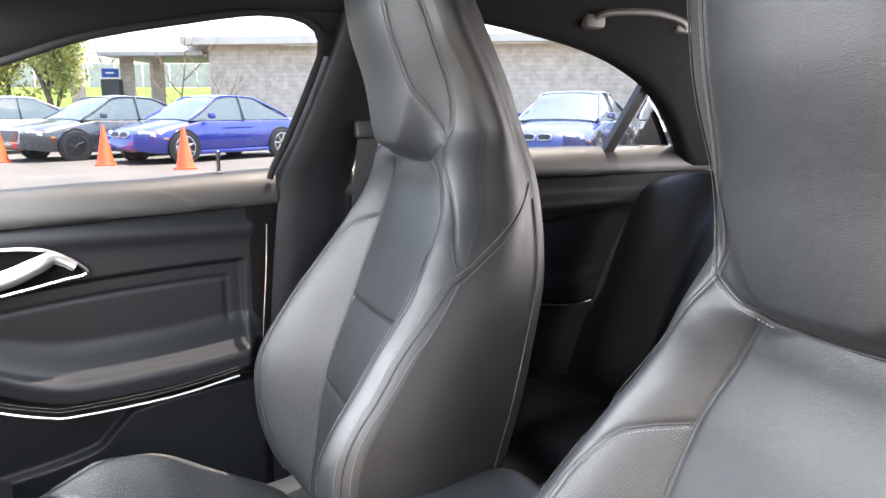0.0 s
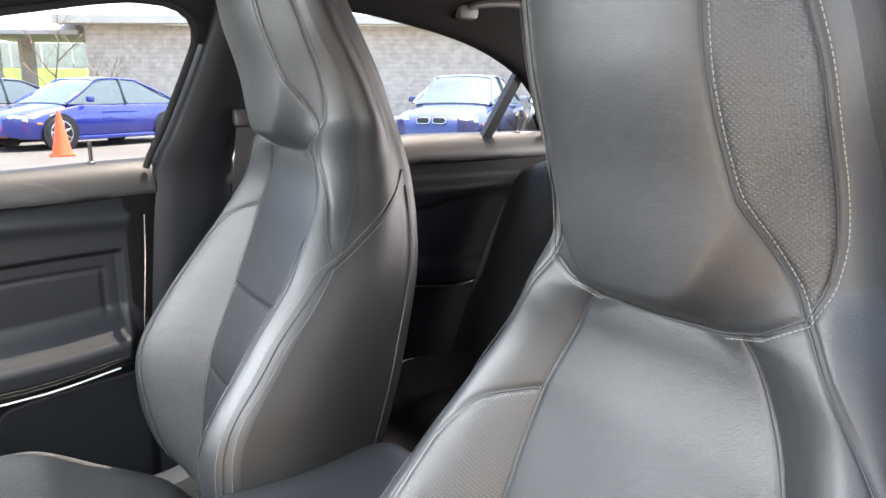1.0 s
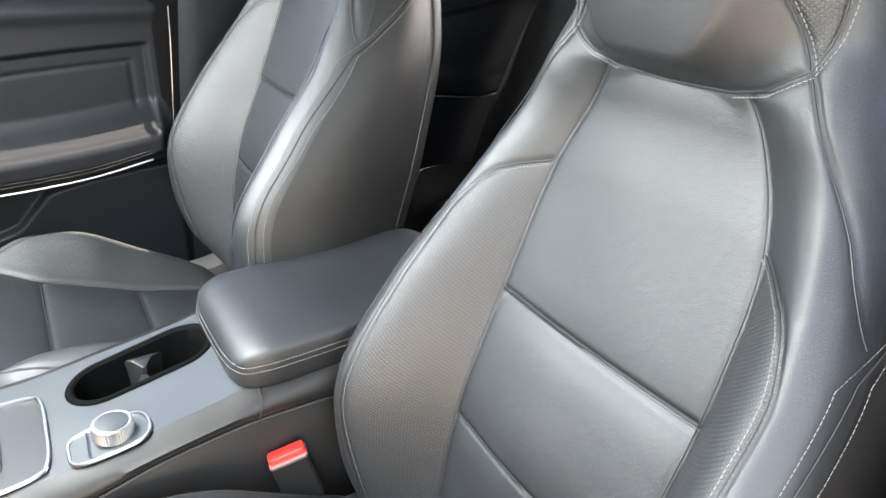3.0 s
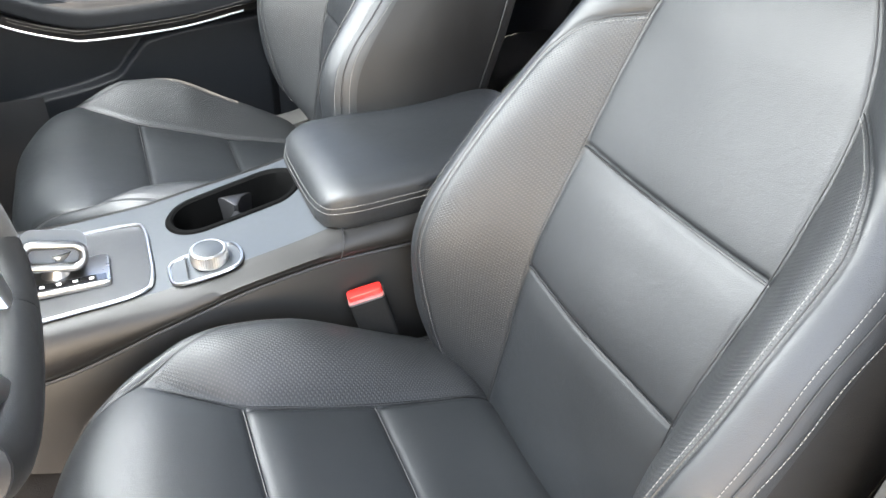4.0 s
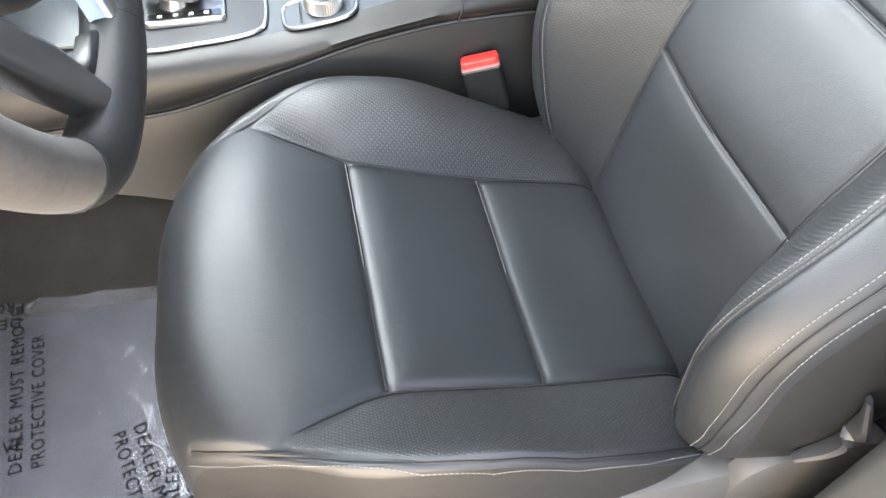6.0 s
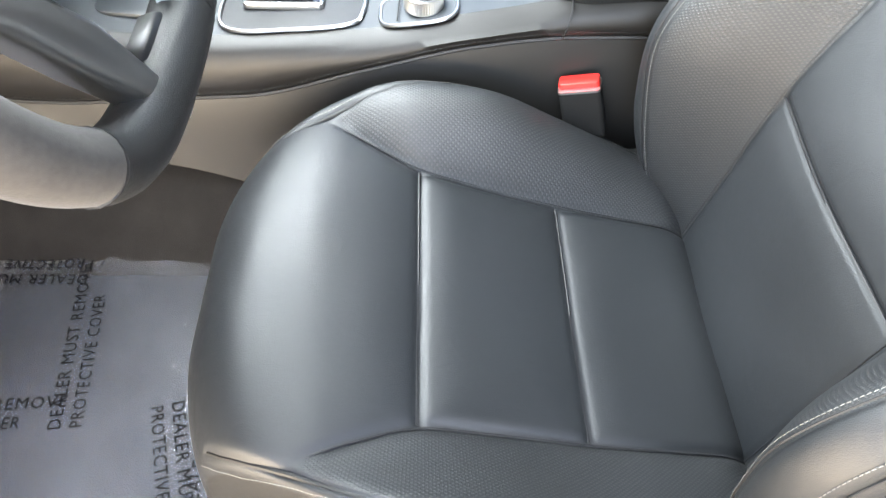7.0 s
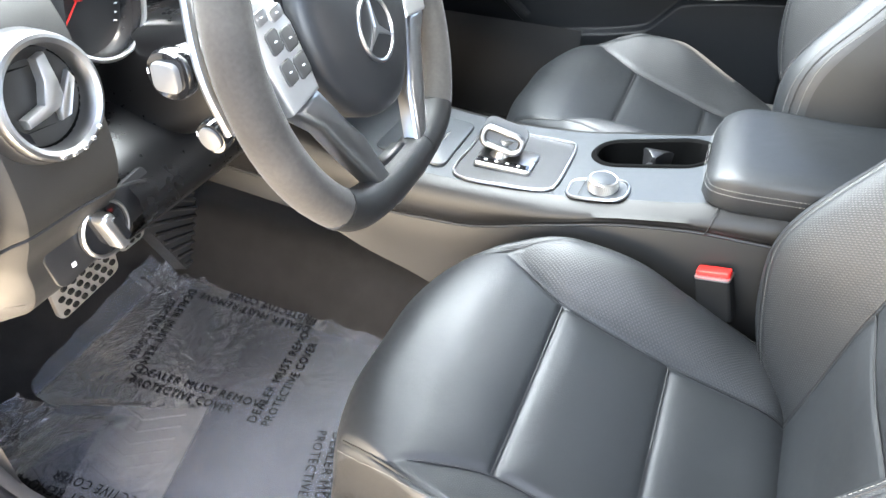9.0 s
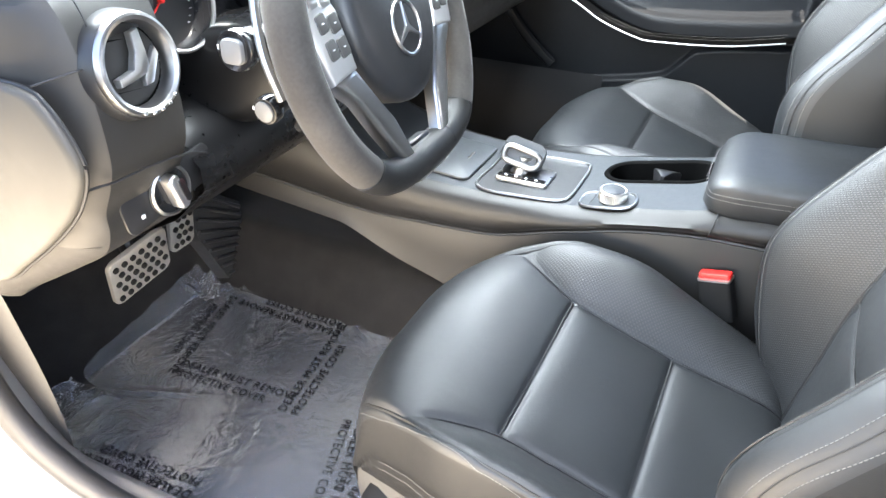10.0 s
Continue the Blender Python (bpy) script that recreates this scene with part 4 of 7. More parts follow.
def rear_relief(X, Z):
    low = RARM(X)
    y = 0.710 + 0 * X
    y = y - 0.016 * step(Z, low - 0.004, low + 0.012) * (1 - step(Z, low + 0.035, low + 0.08)) * (1 - step(X, 1.25, 1.36))
    y = y + 0.010 * step(CREASE(X) - Z, -0.003, 0.010) * (1 - step(X, 1.30, 1.36))
    slope = 0.36 + 0.38 * (X - 0.95)
    y = y - 0.014 * step(slope - Z, -0.004, 0.006)
    return y + 0.012 * step(Z, 0.88, 0.93) - 0.010 * np.exp(-((Z - 0.90) / 0.02) ** 2)


bm = bmesh.new()
from_rows(bm, door_panel(0.60, 1.56, rear_relief))
part("door_panel", bm, TRIM_DOOR, rear_door, "black soft rear door panel", 50)
bm = bmesh.new()
from_rows(bm, belt_pad(0.60, 1.56))
part("belt_pad", bm, LEATHER_SIDE, rear_door, "black leather belt rail", 50)
bm = bmesh.new()
tube(bm, rounded_path([(0.95, 0.692, 0.692), (1.05, 0.692, 0.676), (1.16, 0.692, 0.666), (1.28, 0.696, 0.684)], 10), 0.0018, 8)
part("chrome_strip", bm, POLISHED, rear_door, "thin chrome strip under the armrest")
lock_pin(1.36, 0.740, 1.022, rear_door)
bm = bmesh.new()
rings = []
for t in np.linspace(0, 1, 8):
    x, z, y = 1.25 + 0.075 * t, 1.0 + 0.20 * t, 0.735 - 0.075 * t
    rings.append([(x - 0.014, y - 0.008, z), (x + 0.014, y - 0.008, z), (x + 0.014, y + 0.012, z), (x - 0.014, y + 0.012, z)])
loft(bm, rings)
part("window_divider", bm, DARK, rear_door, "dark bar before the quarter pane")
bm = bmesh.new()
block(bm, (1.08, 0.770, 0.62), (0.98, 0.06, 0.66), 0.01)
part("door_shell", bm, PAINT, rear_door, "white painted outer door skin")

# B pillar with its belt guide, and the same on the driver's side
PIL_F = smooth_table([(0.30, 0.425), (0.60, 0.436), (0.90, 0.462), (0.99, 0.478), (1.06, 0.508), (1.19, 0.556), (1.26, 0.578), (1.34, 0.60)])
PIL_R = smooth_table([(0.30, 0.62), (0.90, 0.625), (0.99, 0.63), (1.06, 0.65), (1.19, 0.69), (1.34, 0.74)])


def pillar(side, label, back=0.0, inward=0.0, mat=None):
    bm = bmesh.new()
    rings = []
    for z in np.linspace(0.30, 1.335, 40):
        a, b = float(PIL_F(z)) + back, float(PIL_R(z)) + back
        y = -inward * (1 - float(step(z, 0.72, 0.98))) + 0.715 - 0.115 * min(max((z - 0.97) / 0.34, 0), 1) - 0.02
        rings.append([(a, side * (y + 0.05), z), (a + 0.002, side * (y + 0.02), z), (a + 0.016, side * (y + 0.004), z), (a + 0.05, side * y, z), (b - 0.03, side * y, z),
                      (b - 0.008, side * (y + 0.01), z), (b, side * (y + 0.05), z)])
    loft(bm, rings)
    return setting("pillar_trim", bm, mat or TRIM, label, "pillar trim", 50)


pillar(1, "black moulded trim of the centre pillar between the doors", mat=TRIM_DOOR)
# Paler than its twin: the warm doorway light is put into its colour.
pillar(-1, "centre pillar trim by the open driver door, paled for doorway light", 0.075, 0.05, VALANCE)
# rubber seal round the front window
bm = bmesh.new()
seal = [(float(PIL_F(z)) - 0.012, 0.712 - 0.115 * min(max((z - 0.97) / 0.34, 0), 1), z) for z in np.linspace(0.985, 1.205, 12)]
corner = [(0.548, 0.622, 1.232), (0.538, 0.616, 1.250), (0.520, 0.612, 1.262), (0.497, 0.608, 1.269), (0.470, 0.606, 1.271)]
seal += corner
seal += [(x, 0.697 - 0.10 * min(max((float(RAIL_Z(x)) - 0.97) / 0.31, 0), 1) + 0.004, float(RAIL_Z(x)) - 0.006) for x in np.linspace(0.44, -0.55, 36)]
tube(bm, seal, 0.0065, 10)
plate = [bm.verts.new(q) for q in [seal[11]] + corner + [(0.470, 0.612, 1.300), (0.620, 0.612, 1.300), (0.620, 0.640, 1.205)]]
bm.faces.new(plate)
setting("window_seal_1", bm, RUBBER, "black rubber seal round the front passenger window", "window seal")
belt = thing("seat_belt", (0.57, 0.66, 1.0), "black seat belt hanging from its guide on the pillar", "seat belt")
bm = bmesh.new()
rings = []
for p in rounded_path([(0.645, 0.655, 1.065), (0.628, 0.664, 0.90), (0.60, 0.668, 0.65), (0.585, 0.668, 0.36)], 8):
    rings.append([p + Vector((-0.022, 0, 0)), p + Vector((0.022, 0.004, 0)), p + Vector((0.022, 0.006, 0)), p + Vector((-0.022, 0.002, 0))])
loft(bm, rings)
part("webbing", bm, DARK, belt, "black woven webbing")
bm = bmesh.new()
block(bm, (0.645, 0.650, 1.075), (0.06, 0.018, 0.034), 0.007)
part("belt_guide", bm, DARK, belt, "black plastic belt guide")

# panes
for nm, x0, x1 in (("window_1", -0.55, 0.545), ("window_2", 0.66, 1.45)):
    bm = bmesh.new()
    rows = []
    for x in np.linspace(x0, x1, 40):
        t = float(RAIL_Z(x))
        col = []
        for k in range(7):
            z = 0.98 + (max(t, 0.985) - 0.98) * k / 6
            col.append((x, 0.752 - 0.10 * min(max((z - 0.97) / 0.31, 0), 1), z))
        rows.append(col)
    from_rows(bm, rows)
    w = setting(nm, bm, GLASS, "clear side window pane of the car", "car window")
    w.visible_shadow = False
grab = thing("grab_handle", (1.22, 0.545, 1.30), "dark grab handle folded under the roof rail", "grab handle")
bm = bmesh.new()
tube(bm, rounded_path([(1.10, 0.585, 1.285), (1.12, 0.57, 1.30), (1.22, 0.560, 1.305), (1.31, 0.57, 1.293), (1.33, 0.585, 1.275)], 8), 0.011, 8, flat=0.7)
part("grip", bm, TRIM_GREY, grab)
for x in (1.10, 1.33):
    bm = bmesh.new()
    block(bm, (x, 0.588, 1.285), (0.05, 0.03, 0.03), 0.01)
    part("hinge_cap", bm, TRIM_GREY, grab)

# windscreen and rear window, their frames and the parcel shelf
for nm, pts, lab in (("window_3", [(-0.72, 0.96, 0.60), (-0.05, 1.335, 0.50)], "clear windscreen of the car"), ("window_4", [(1.58, 1.30, 0.46), (2.06, 1.02, 0.56)], "clear rear window of the car")):
    bm = bmesh.new()
    rows = []
    for t in np.linspace(0, 1, 8):
        (xa, za, ya), (xb, zb, yb) = pts
        y = ya + (yb - ya) * t
        rows.append([(xa + (xb - xa) * t - 0.05 * (1 - u * u) * (1 if nm == "window_3" else -1), y * u, za + (zb - za) * t + 0.02 * math.sin(math.pi * t)) for u in np.linspace(-1, 1, 15)])
    from_rows(bm, rows)
    w = setting(nm, bm, GLASS, lab, "car window")
    w.visible_shadow = False
bm = bmesh.new()
rows = []
for x in np.linspace(1.42, 2.10, 20):
    rows.append([(x, y, 0.965 + 0.012 * noise.noise((x * 4, y * 4, 3))) for y in np.linspace(-0.66, 0.66, 24)])
from_rows(bm, rows)
setting("parcel_shelf", bm, LINER, "dark cloth parcel shelf below the rear window", "parcel shelf", 60)
bm = bmesh.new()
block(bm, (2.10, 0, 0.70), (0.03, 1.36, 0.70), 0.01)
setting("tail_panel", bm, PAINT, "white painted tail of the car", "car body")
bm = bmesh.new()
block(bm, (-1.02, 0, 0.62), (0.05, 1.40, 0.72), 0.01)
setting("bulkhead", bm, DARK, "black bulkhead ahead of the footwells", "bulkhead")
bm = bmesh.new()
rows = []
for x in np.linspace(-2.3, -0.70, 24):
    rows.append([(x, y, 0.90 + 0.06 * step(x, -2.3, -0.8) - 0.10 * (y / 0.85) ** 4 - 0.25 * step(-x, 2.0, 2.35)) for y in np.linspace(-0.85, 0.85, 20)])
from_rows(bm, rows)
setting("bonnet", bm, PAINT, "white painted bonnet of the car", "car bonnet", 60)
# the driver side's rear door, closed
bm = bmesh.new()
from_rows(bm, mirrored(door_panel(0.60, 1.56, rear_relief, 60, 60)))
from_rows(bm, mirrored(belt_pad(0.60, 1.56)))
setting("door_3", bm, TRIM, "closed rear driver-side door with black panel", "car door", 50)
bm = bmesh.new()
block(bm, (1.10, -0.770, 0.62), (0.96, 0.06, 0.66), 0.01)
setting("door_shell_rear", bm, PAINT, "white painted outer skin of the rear door", "car body")

# ---- rear bench ----
bench = thing("rear_seat", (1.15, 0, 0.23), "black leather rear bench seat with sewn seams", "rear seat")
bm = bmesh.new()
rows = []
prof = rounded_path([(0.855, 0.30, 0), (0.845, 0.42, 0), (0.865, 0.475, 0), (0.92, 0.50, 0), (1.05, 0.495, 0), (1.20, 0.465, 0), (1.32, 0.45, 0)], 8)
for p in prof:
    row = []
    for y in np.linspace(-0.605, 0.605, 100):
        d = min(abs(abs(y) - 0.15), abs(abs(y) - 0.50))
        puff = 0.014 * (1 - math.exp(-(d / 0.03) ** 2)) + 0.03 * float(step(abs(y), 0.5, 0.64))
        row.append((p.x + 0.05 * (abs(y) / 0.66) ** 4, y, p.y + puff * float(step(p.y, 0.40, 0.47))))
    rows.append(row)
from_rows(bm, rows)
part("bench_cushion", bm, LEATHER_SIDE, bench, "black leather bench cushion", 60)
bm = bmesh.new()
rows = []
prof = rounded_path([(1.20, 0.42, 0), (1.17, 0.52, 0), (1.21, 0.66, 0), (1.28, 0.82, 0), (1.345, 0.94, 0), (1.385, 0.985, 0), (1.44, 0.985, 0), (1.47, 0.95, 0)], 8)
for p in prof:
    row = []
    for y in np.linspace(-0.68, 0.68, 100):
        d = min(abs(abs(y) - 0.15), abs(abs(y) - 0.47))
        puff = 0.016 * (1 - math.exp(-(d / 0.03) ** 2)) + 0.03 * float(step(abs(y), 0.47, 0.62))
        row.append((p.x - puff, y, p.y - 0.05 * (abs(y) / 0.68) ** 6))
    rows.append(row)
from_rows(bm, rows)
part("bench_back", bm, LEATHER_SIDE, bench, "black leather bench backrest", 60)
for y in (-0.36, 0.36):
    bm = bmesh.new()
    block(bm, (1.42, y, 1.035), (0.09, 0.26, 0.12), 0.04, 4)
    part("headrest", bm, LEATHER_SIDE, bench, "low black leather headrest")

# ---- driver's sill, hinge pillar and kick panel ----
sill = thing("door_sill", (0.1, -0.70, 0.20), "white painted sill of the open driver doorway with grey trim and rubber seal", "door sill", "", "structure")
bm = bmesh.new()
rows = []
for x in np.linspace(-0.75, 1.0, 60):
    lift = 0.55 * float(step(-x, 0.32, 0.60)) ** 1.5
    rows.append([(x, y, z + lift * k) for y, z, k in ((-0.625, 0.235, 0.4), (-0.632, 0.285, 0.7), (-0.640, 0.308, 1), (-0.655, 0.318, 1), (-0.672, 0.314, 1))])
from_rows(bm, rows)
part("sill_trim", bm, SILL_TRIM, sill, "grey moulded sill trim", 60)
bm = bmesh.new()
tube(bm, rounded_path([(0.95, -0.683, 0.315), (0.3, -0.683, 0.312), (-0.15, -0.683, 0.312), (-0.28, -0.683, 0.325), (-0.37, -0.684, 0.375), (-0.41, -0.686, 0.46), (-0.425, -0.69, 0.60), (-0.41, -0.70, 0.80), (-0.40, -0.70, 1.0)], 10), 0.017, 14)
part("door_seal", bm, TRIM, sill, "grey rubber door seal")
bm = bmesh.new()
path = rounded_path([(0.95, -0.72, 0.29), (0.3, -0.72, 0.285), (-0.15, -0.72, 0.285), (-0.30, -0.72, 0.297), (-0.405, -0.72, 0.36), (-0.45, -0.72, 0.46), (-0.47, -0.725, 0.62), (-0.46, -0.73, 0.85), (-0.45, -0.73, 1.0)], 10)
rows = []
for i, p in enumerate(path):
    d = (path[min(i + 1, len(path) - 1)] - path[max(i - 1, 0)]).normalized()
    n = Vector((d.z, 0, -d.x)) * -1
    rows.append([p + Vector((0, 0.032, 0)) + n * -0.020, p + Vector((0, 0.012, 0)) + n * -0.006, p + n * 0.010, p + Vector((0, -0.03, 0)) + n * 0.02, p + Vector((0, -0.05, 0)) + n * 0.06, p + Vector((0, -0.055, 0)) + n * 0.16])
from_rows(bm, rows)
part("painted_sill", bm, PAINT, sill, "white painted steel", 60)
bm = bmesh.new()
rows = []
for x in np.linspace(-1.0, -0.36, 20):
    rows.append([(x, -0.640 - 0.03 * float(step(z, 0.35, 0.75)) + 0.03 * float(step(-x, 0.55, 1.0)), z) for z in np.linspace(0.22, 0.80, 16)])
from_rows(bm, rows)
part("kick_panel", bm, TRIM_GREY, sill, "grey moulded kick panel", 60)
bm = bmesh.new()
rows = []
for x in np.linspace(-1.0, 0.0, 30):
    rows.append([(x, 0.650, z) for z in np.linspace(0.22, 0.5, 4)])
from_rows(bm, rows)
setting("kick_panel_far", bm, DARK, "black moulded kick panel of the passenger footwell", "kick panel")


# ---- centre console ----
console = thing("centre_console", (0.15, 0.02, 0.22), "black centre console with satin top and leather-wrapped sides", "centre console")
TOP_Z = smooth_table([(-0.60, 0.66), (-0.45, 0.635), (-0.32, 0.595), (-0.20, 0.556), (-0.10, 0.535), (0.0, 0.530), (0.12, 0.533), (0.20, 0.545), (0.30, 0.562), (0.36, 0.575), (0.70, 0.60)])
LEFT = smooth_table([(-0.60, -0.165), (-0.40, -0.150), (-0.20, -0.125), (-0.05, -0.112), (0.10, -0.102), (0.36, -0.094), (0.70, -0.094)])
RIGHT = smooth_table([(-0.60, 0.165), (-0.40, 0.150), (-0.20, 0.135), (0.0, 0.130), (0.15, 0.140), (0.36, 0.145), (0.70, 0.13)])
SEAM_Z = smooth_table([(-0.60, 0.54), (-0.36, 0.498), (-0.16, 0.467), (0.0, 0.468), (0.14, 0.500), (0.25, 0.527), (0.36, 0.540), (0.70, 0.545)])
FOOT_Z = smooth_table([(-0.60, 0.55), (-0.43, 0.51), (-0.30, 0.468), (-0.24, 0.445), (-0.14, 0.395), (-0.06, 0.365), (0.05, 0.31), (0.15, 0.26), (0.8, 0.22)])


def console_section(x, side):
    """Half a section: from the top's edge over the wrapped shoulder to the foot."""
    e = float((RIGHT if side > 0 else LEFT)(x))
    t, s, f = float(TOP_Z(x)), float(SEAM_Z(x)), float(FOOT_Z(x))
    f = min(f, s - 0.03)
    o = side
    return [(x, e - o * 0.020, t + 0.001), (x, e - o * 0.008, t - 0.002), (x, e, t - 0.010), (x, e + o * 0.007, (t + s) / 2), (x, e + o * 0.006, s + 0.005), (x, e + o * 0.001, s),
            (x, e + o * 0.004, s - 0.005), (x, e + o * 0.006, (s + f) / 2), (x, e + o * 0.016, f)]


for side, nm in ((-1, "driver_flank"), (1, "passenger_flank")):
    bm = bmesh.new()
    from_rows(bm, [console_section(x, side) for x in np.linspace(-0.60, 0.75, 110)])
    part(nm, bm, FLANK, console, "brown-black leather-wrapped flank with a sewn edge", 60)
bm = bmesh.new()
pts = [Vector((x, float(LEFT(x)) - 0.0075, float(SEAM_Z(x)) + 0.009)) for x in np.linspace(-0.45, 0.55, 120)]
stitches(bm, pts, [Vector((0, -1, 0))] * len(pts), gap=0.006, length=0.0035, r=0.0004)
tagged(part("stitching", bm, SEAM, console, "dark thread", fix=False), kind="stuff")
bm = bmesh.new()
tube(bm, [(x, float(LEFT(x)) - 0.0035, float(SEAM_Z(x))) for x in np.linspace(-0.58, 0.72, 130)], 0.0026, 6)
part("flank_seam", bm, SEAM, console)
bm = bmesh.new()
tube(bm, [(0.352, -0.082, 0.5765), (0.351, -0.094, 0.571), (0.348, -0.1015, 0.556), (0.344, -0.102, 0.541)], 0.0011, 5)
part("panel_joint", bm, SEAM, console)

# top plate with the hole of the cup holders
cups = [(0.203, 0.056, 0.035), (0.292, 0.066, 0.037)]


def cup_outline(grow=0.0):
    out = []
    (x0, y0, r0), (x1, y1, r1) = cups
    tilt = math.atan2(y1 - y0, x1 - x0)
    for i in range(25):
        a = tilt + math.pi / 2 + math.pi * i / 24
        out.append((x0 + (r0 + grow) * math.cos(a), y0 + (r0 + grow) * math.sin(a)))
    for i in range(25):
        a = tilt - math.pi / 2 + math.pi * i / 24
        out.append((x1 + (r1 + grow) * math.cos(a), y1 + (r1 + grow) * math.sin(a)))
    return out


def in_cups(x, y, grow):
    (x0, y0, r0), (x1, y1, r1) = cups
    t = min(max(((x - x0) * (x1 - x0) + (y - y0) * (y1 - y0)) / ((x1 - x0) ** 2 + (y1 - y0) ** 2), 0), 1)
    return math.hypot(x - x0 - t * (x1 - x0), y - y0 - t * (y1 - y0)) < r0 + (r1 - r0) * t + grow


bm = bmesh.new()
grid = []
for x in np.linspace(-0.60, 0.70, 261):
    l, r = float(LEFT(x)) + 0.020, float(RIGHT(x)) - 0.020
    grid.append([bm.verts.new((x, l + (r - l) * j / 44, float(TOP_Z(x)) + 0.001)) for j in range(45)])
for i in range(260):
    for j in range(44):
        q = (grid[i][j], grid[i][j + 1], grid[i + 1][j + 1], grid[i + 1][j])
        c = sum((v.co for v in q), Vector()) / 4
        if not in_cups(c.x, c.y, 0.003):
            bm.faces.new(q)
part("top_plate", bm, TRIM_TOP, console, "satin dark grey top plate", 60)
bm = bmesh.new()
rings = []
for g, h in ((0.010, 0.0012), (0.008, 0.0035), (0.003, 0.0035), (0.0, 0.001), (-0.003, -0.02), (-0.006, -0.075), (-0.010, -0.082)):
    rings.append([(x, y, float(TOP_Z(x)) + h) for x, y in cup_outline(g)])
loft(bm, rings, cap=False)
bm.faces.new([v for v in bm.verts][-50:])
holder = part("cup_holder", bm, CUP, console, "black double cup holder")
for k, (x, y) in enumerate(((0.247, 0.024), (0.250, 0.098))):
    bm = bmesh.new()
    s = 1 if k == 0 else -1
    slab(bm, [(-0.026, 0), (0.026, 0), (0.012, s * 0.010), (0.003, s * 0.030), (-0.003, s * 0.030), (-0.012, s * 0.010)], 0.050, Matrix.Translation((x, y, 0.494)), 0.004)
    part("cup_grip", bm, DARK, holder, "black spring-loaded cup grip")

# sunken selector panel inside a chrome frame
bm = bmesh.new()
pan = rounded_path([(-0.015, -0.080, 0), (0.06, -0.084, 0), (0.118, -0.076, 0), (0.132, -0.055, 0), (0.134, 0.0, 0), (0.132, 0.058, 0), (0.118, 0.074, 0), (0.06, 0.076, 0), (-0.012, 0.070, 0), (-0.020, 0.0, 0)], 6, True)
pan = [Vector((p.x, p.y, float(TOP_Z(p.x)) + 0.004)) for p in pan]
tube(bm, pan, 0.0024, 6, closed=True)
part("selector_frame", bm, POLISHED, console, "thin chrome frame round the selector")
bm = bmesh.new()
bm.faces.new([bm.verts.new(p - Vector((0, 0, 0.001))) for p in pan])
part("selector_panel", bm, TRIM, console)
# lidded tray ahead of the selector, with its small bright mark
bm = bmesh.new()
a = math.atan2(float(TOP_Z(-0.09)) - float(TOP_Z(-0.05)), 0.04)
m = frame_of((-0.095, 0.0, float(TOP_Z(-0.095)) + 0.0035), (1, 0, -math.tan(a)), (math.sin(a), 0, math.cos(a)))
slab(bm, round_outline(0.115, 0.145, 0.014), 0.004, m, 0.0025)
tray = part("tray_lid", bm, TRIM_TOP, console, "satin tray lid")
bm = bmesh.new()
slab(bm, round_outline(0.004, 0.030, 0.0019), 0.0015, m @ Matrix.Translation((0.030, 0.010, 0.0042)))
part("lid_mark", bm, CHROME, tray, "small chrome mark")

# rotary controller
ctrl = thing("rotary_controller", (0.198, -0.058, 0.545), "knurled silver rotary knob on the console", "rotary knob")
bm = bmesh.new()
frame_pts = rounded_path([(0.160, -0.084, 0), (0.212, -0.088, 0), (0.232, -0.076, 0), (0.232, -0.046, 0), (0.215, -0.033, 0), (0.160, -0.036, 0), (0.152, -0.060, 0)], 6, True)
fp = [Vector((p.x, p.y, float(TOP_Z(p.x)) + 0.004)) for p in frame_pts]
tube(bm, fp, 0.0022, 6, closed=True)
part("knob_frame", bm, POLISHED, ctrl, "chrome frame")
bm = bmesh.new()
bm.faces.new([bm.verts.new(p) for p in fp])
part("button_pad", bm, TRIM_TOP, ctrl)
bm = bmesh.new()
tube(bm, [(0.170, -0.083, 0.5475), (0.172, -0.038, 0.5478)], 0.0007, 4)
part("button_gap", bm, SEAM, ctrl)
bm = bmesh.new()
prof = []
seg = 96
rings = []
for r, h, ribs in ((0.0212, 0.001, 0), (0.0215, 0.002, 0), (0.0217, 0.004, 1), (0.0217, 0.0145, 1), (0.0210, 0.0170, 0), (0.0195, 0.0182, 0), (0.0175, 0.0178, 0)):
    rings.append([(0.198 + (r - 0.0010 * (k % 2) * ribs) * math.cos(2 * math.pi * k / seg), -0.058 + (r - 0.0010 * (k % 2) * ribs) * math.sin(2 * math.pi * k / seg), 0.548 + h) for k in range(seg)])
loft(bm, rings)
part("knob", bm, SATIN, ctrl, "knurled silver knob", 25)
bm = bmesh.new()
lathe(bm, [(0.0173, 0.0172), (0.0173, 0.0184), (0.016, 0.0188)], Matrix.Translation((0.198, -0.058, 0.548)), 40)
part("knob_cap", bm, TRIM_TOP, ctrl, "grey knob cap")

# gear selector: gate plate, stem, loop-shaped head
sel = thing("gear_selector", (0.035, -0.02, 0.535), "silver gear selector with a loop-shaped head", "gear selector")
bm = bmesh.new()
slab(bm, round_outline(0.088, 0.060, 0.006), 0.007, Matrix.Translation((0.045, -0.018, 0.535)), 0.002)
part("gate_plate", bm, POLISHED, sel, "chrome gate plate")
bm = bmesh.new()
slab(bm, round_outline(0.080, 0.012, 0.002), 0.001, Matrix.Translation((0.045, -0.038, 0.5422)))
gate = part("gate_scale", bm, GLOSS, sel, "gloss black scale")
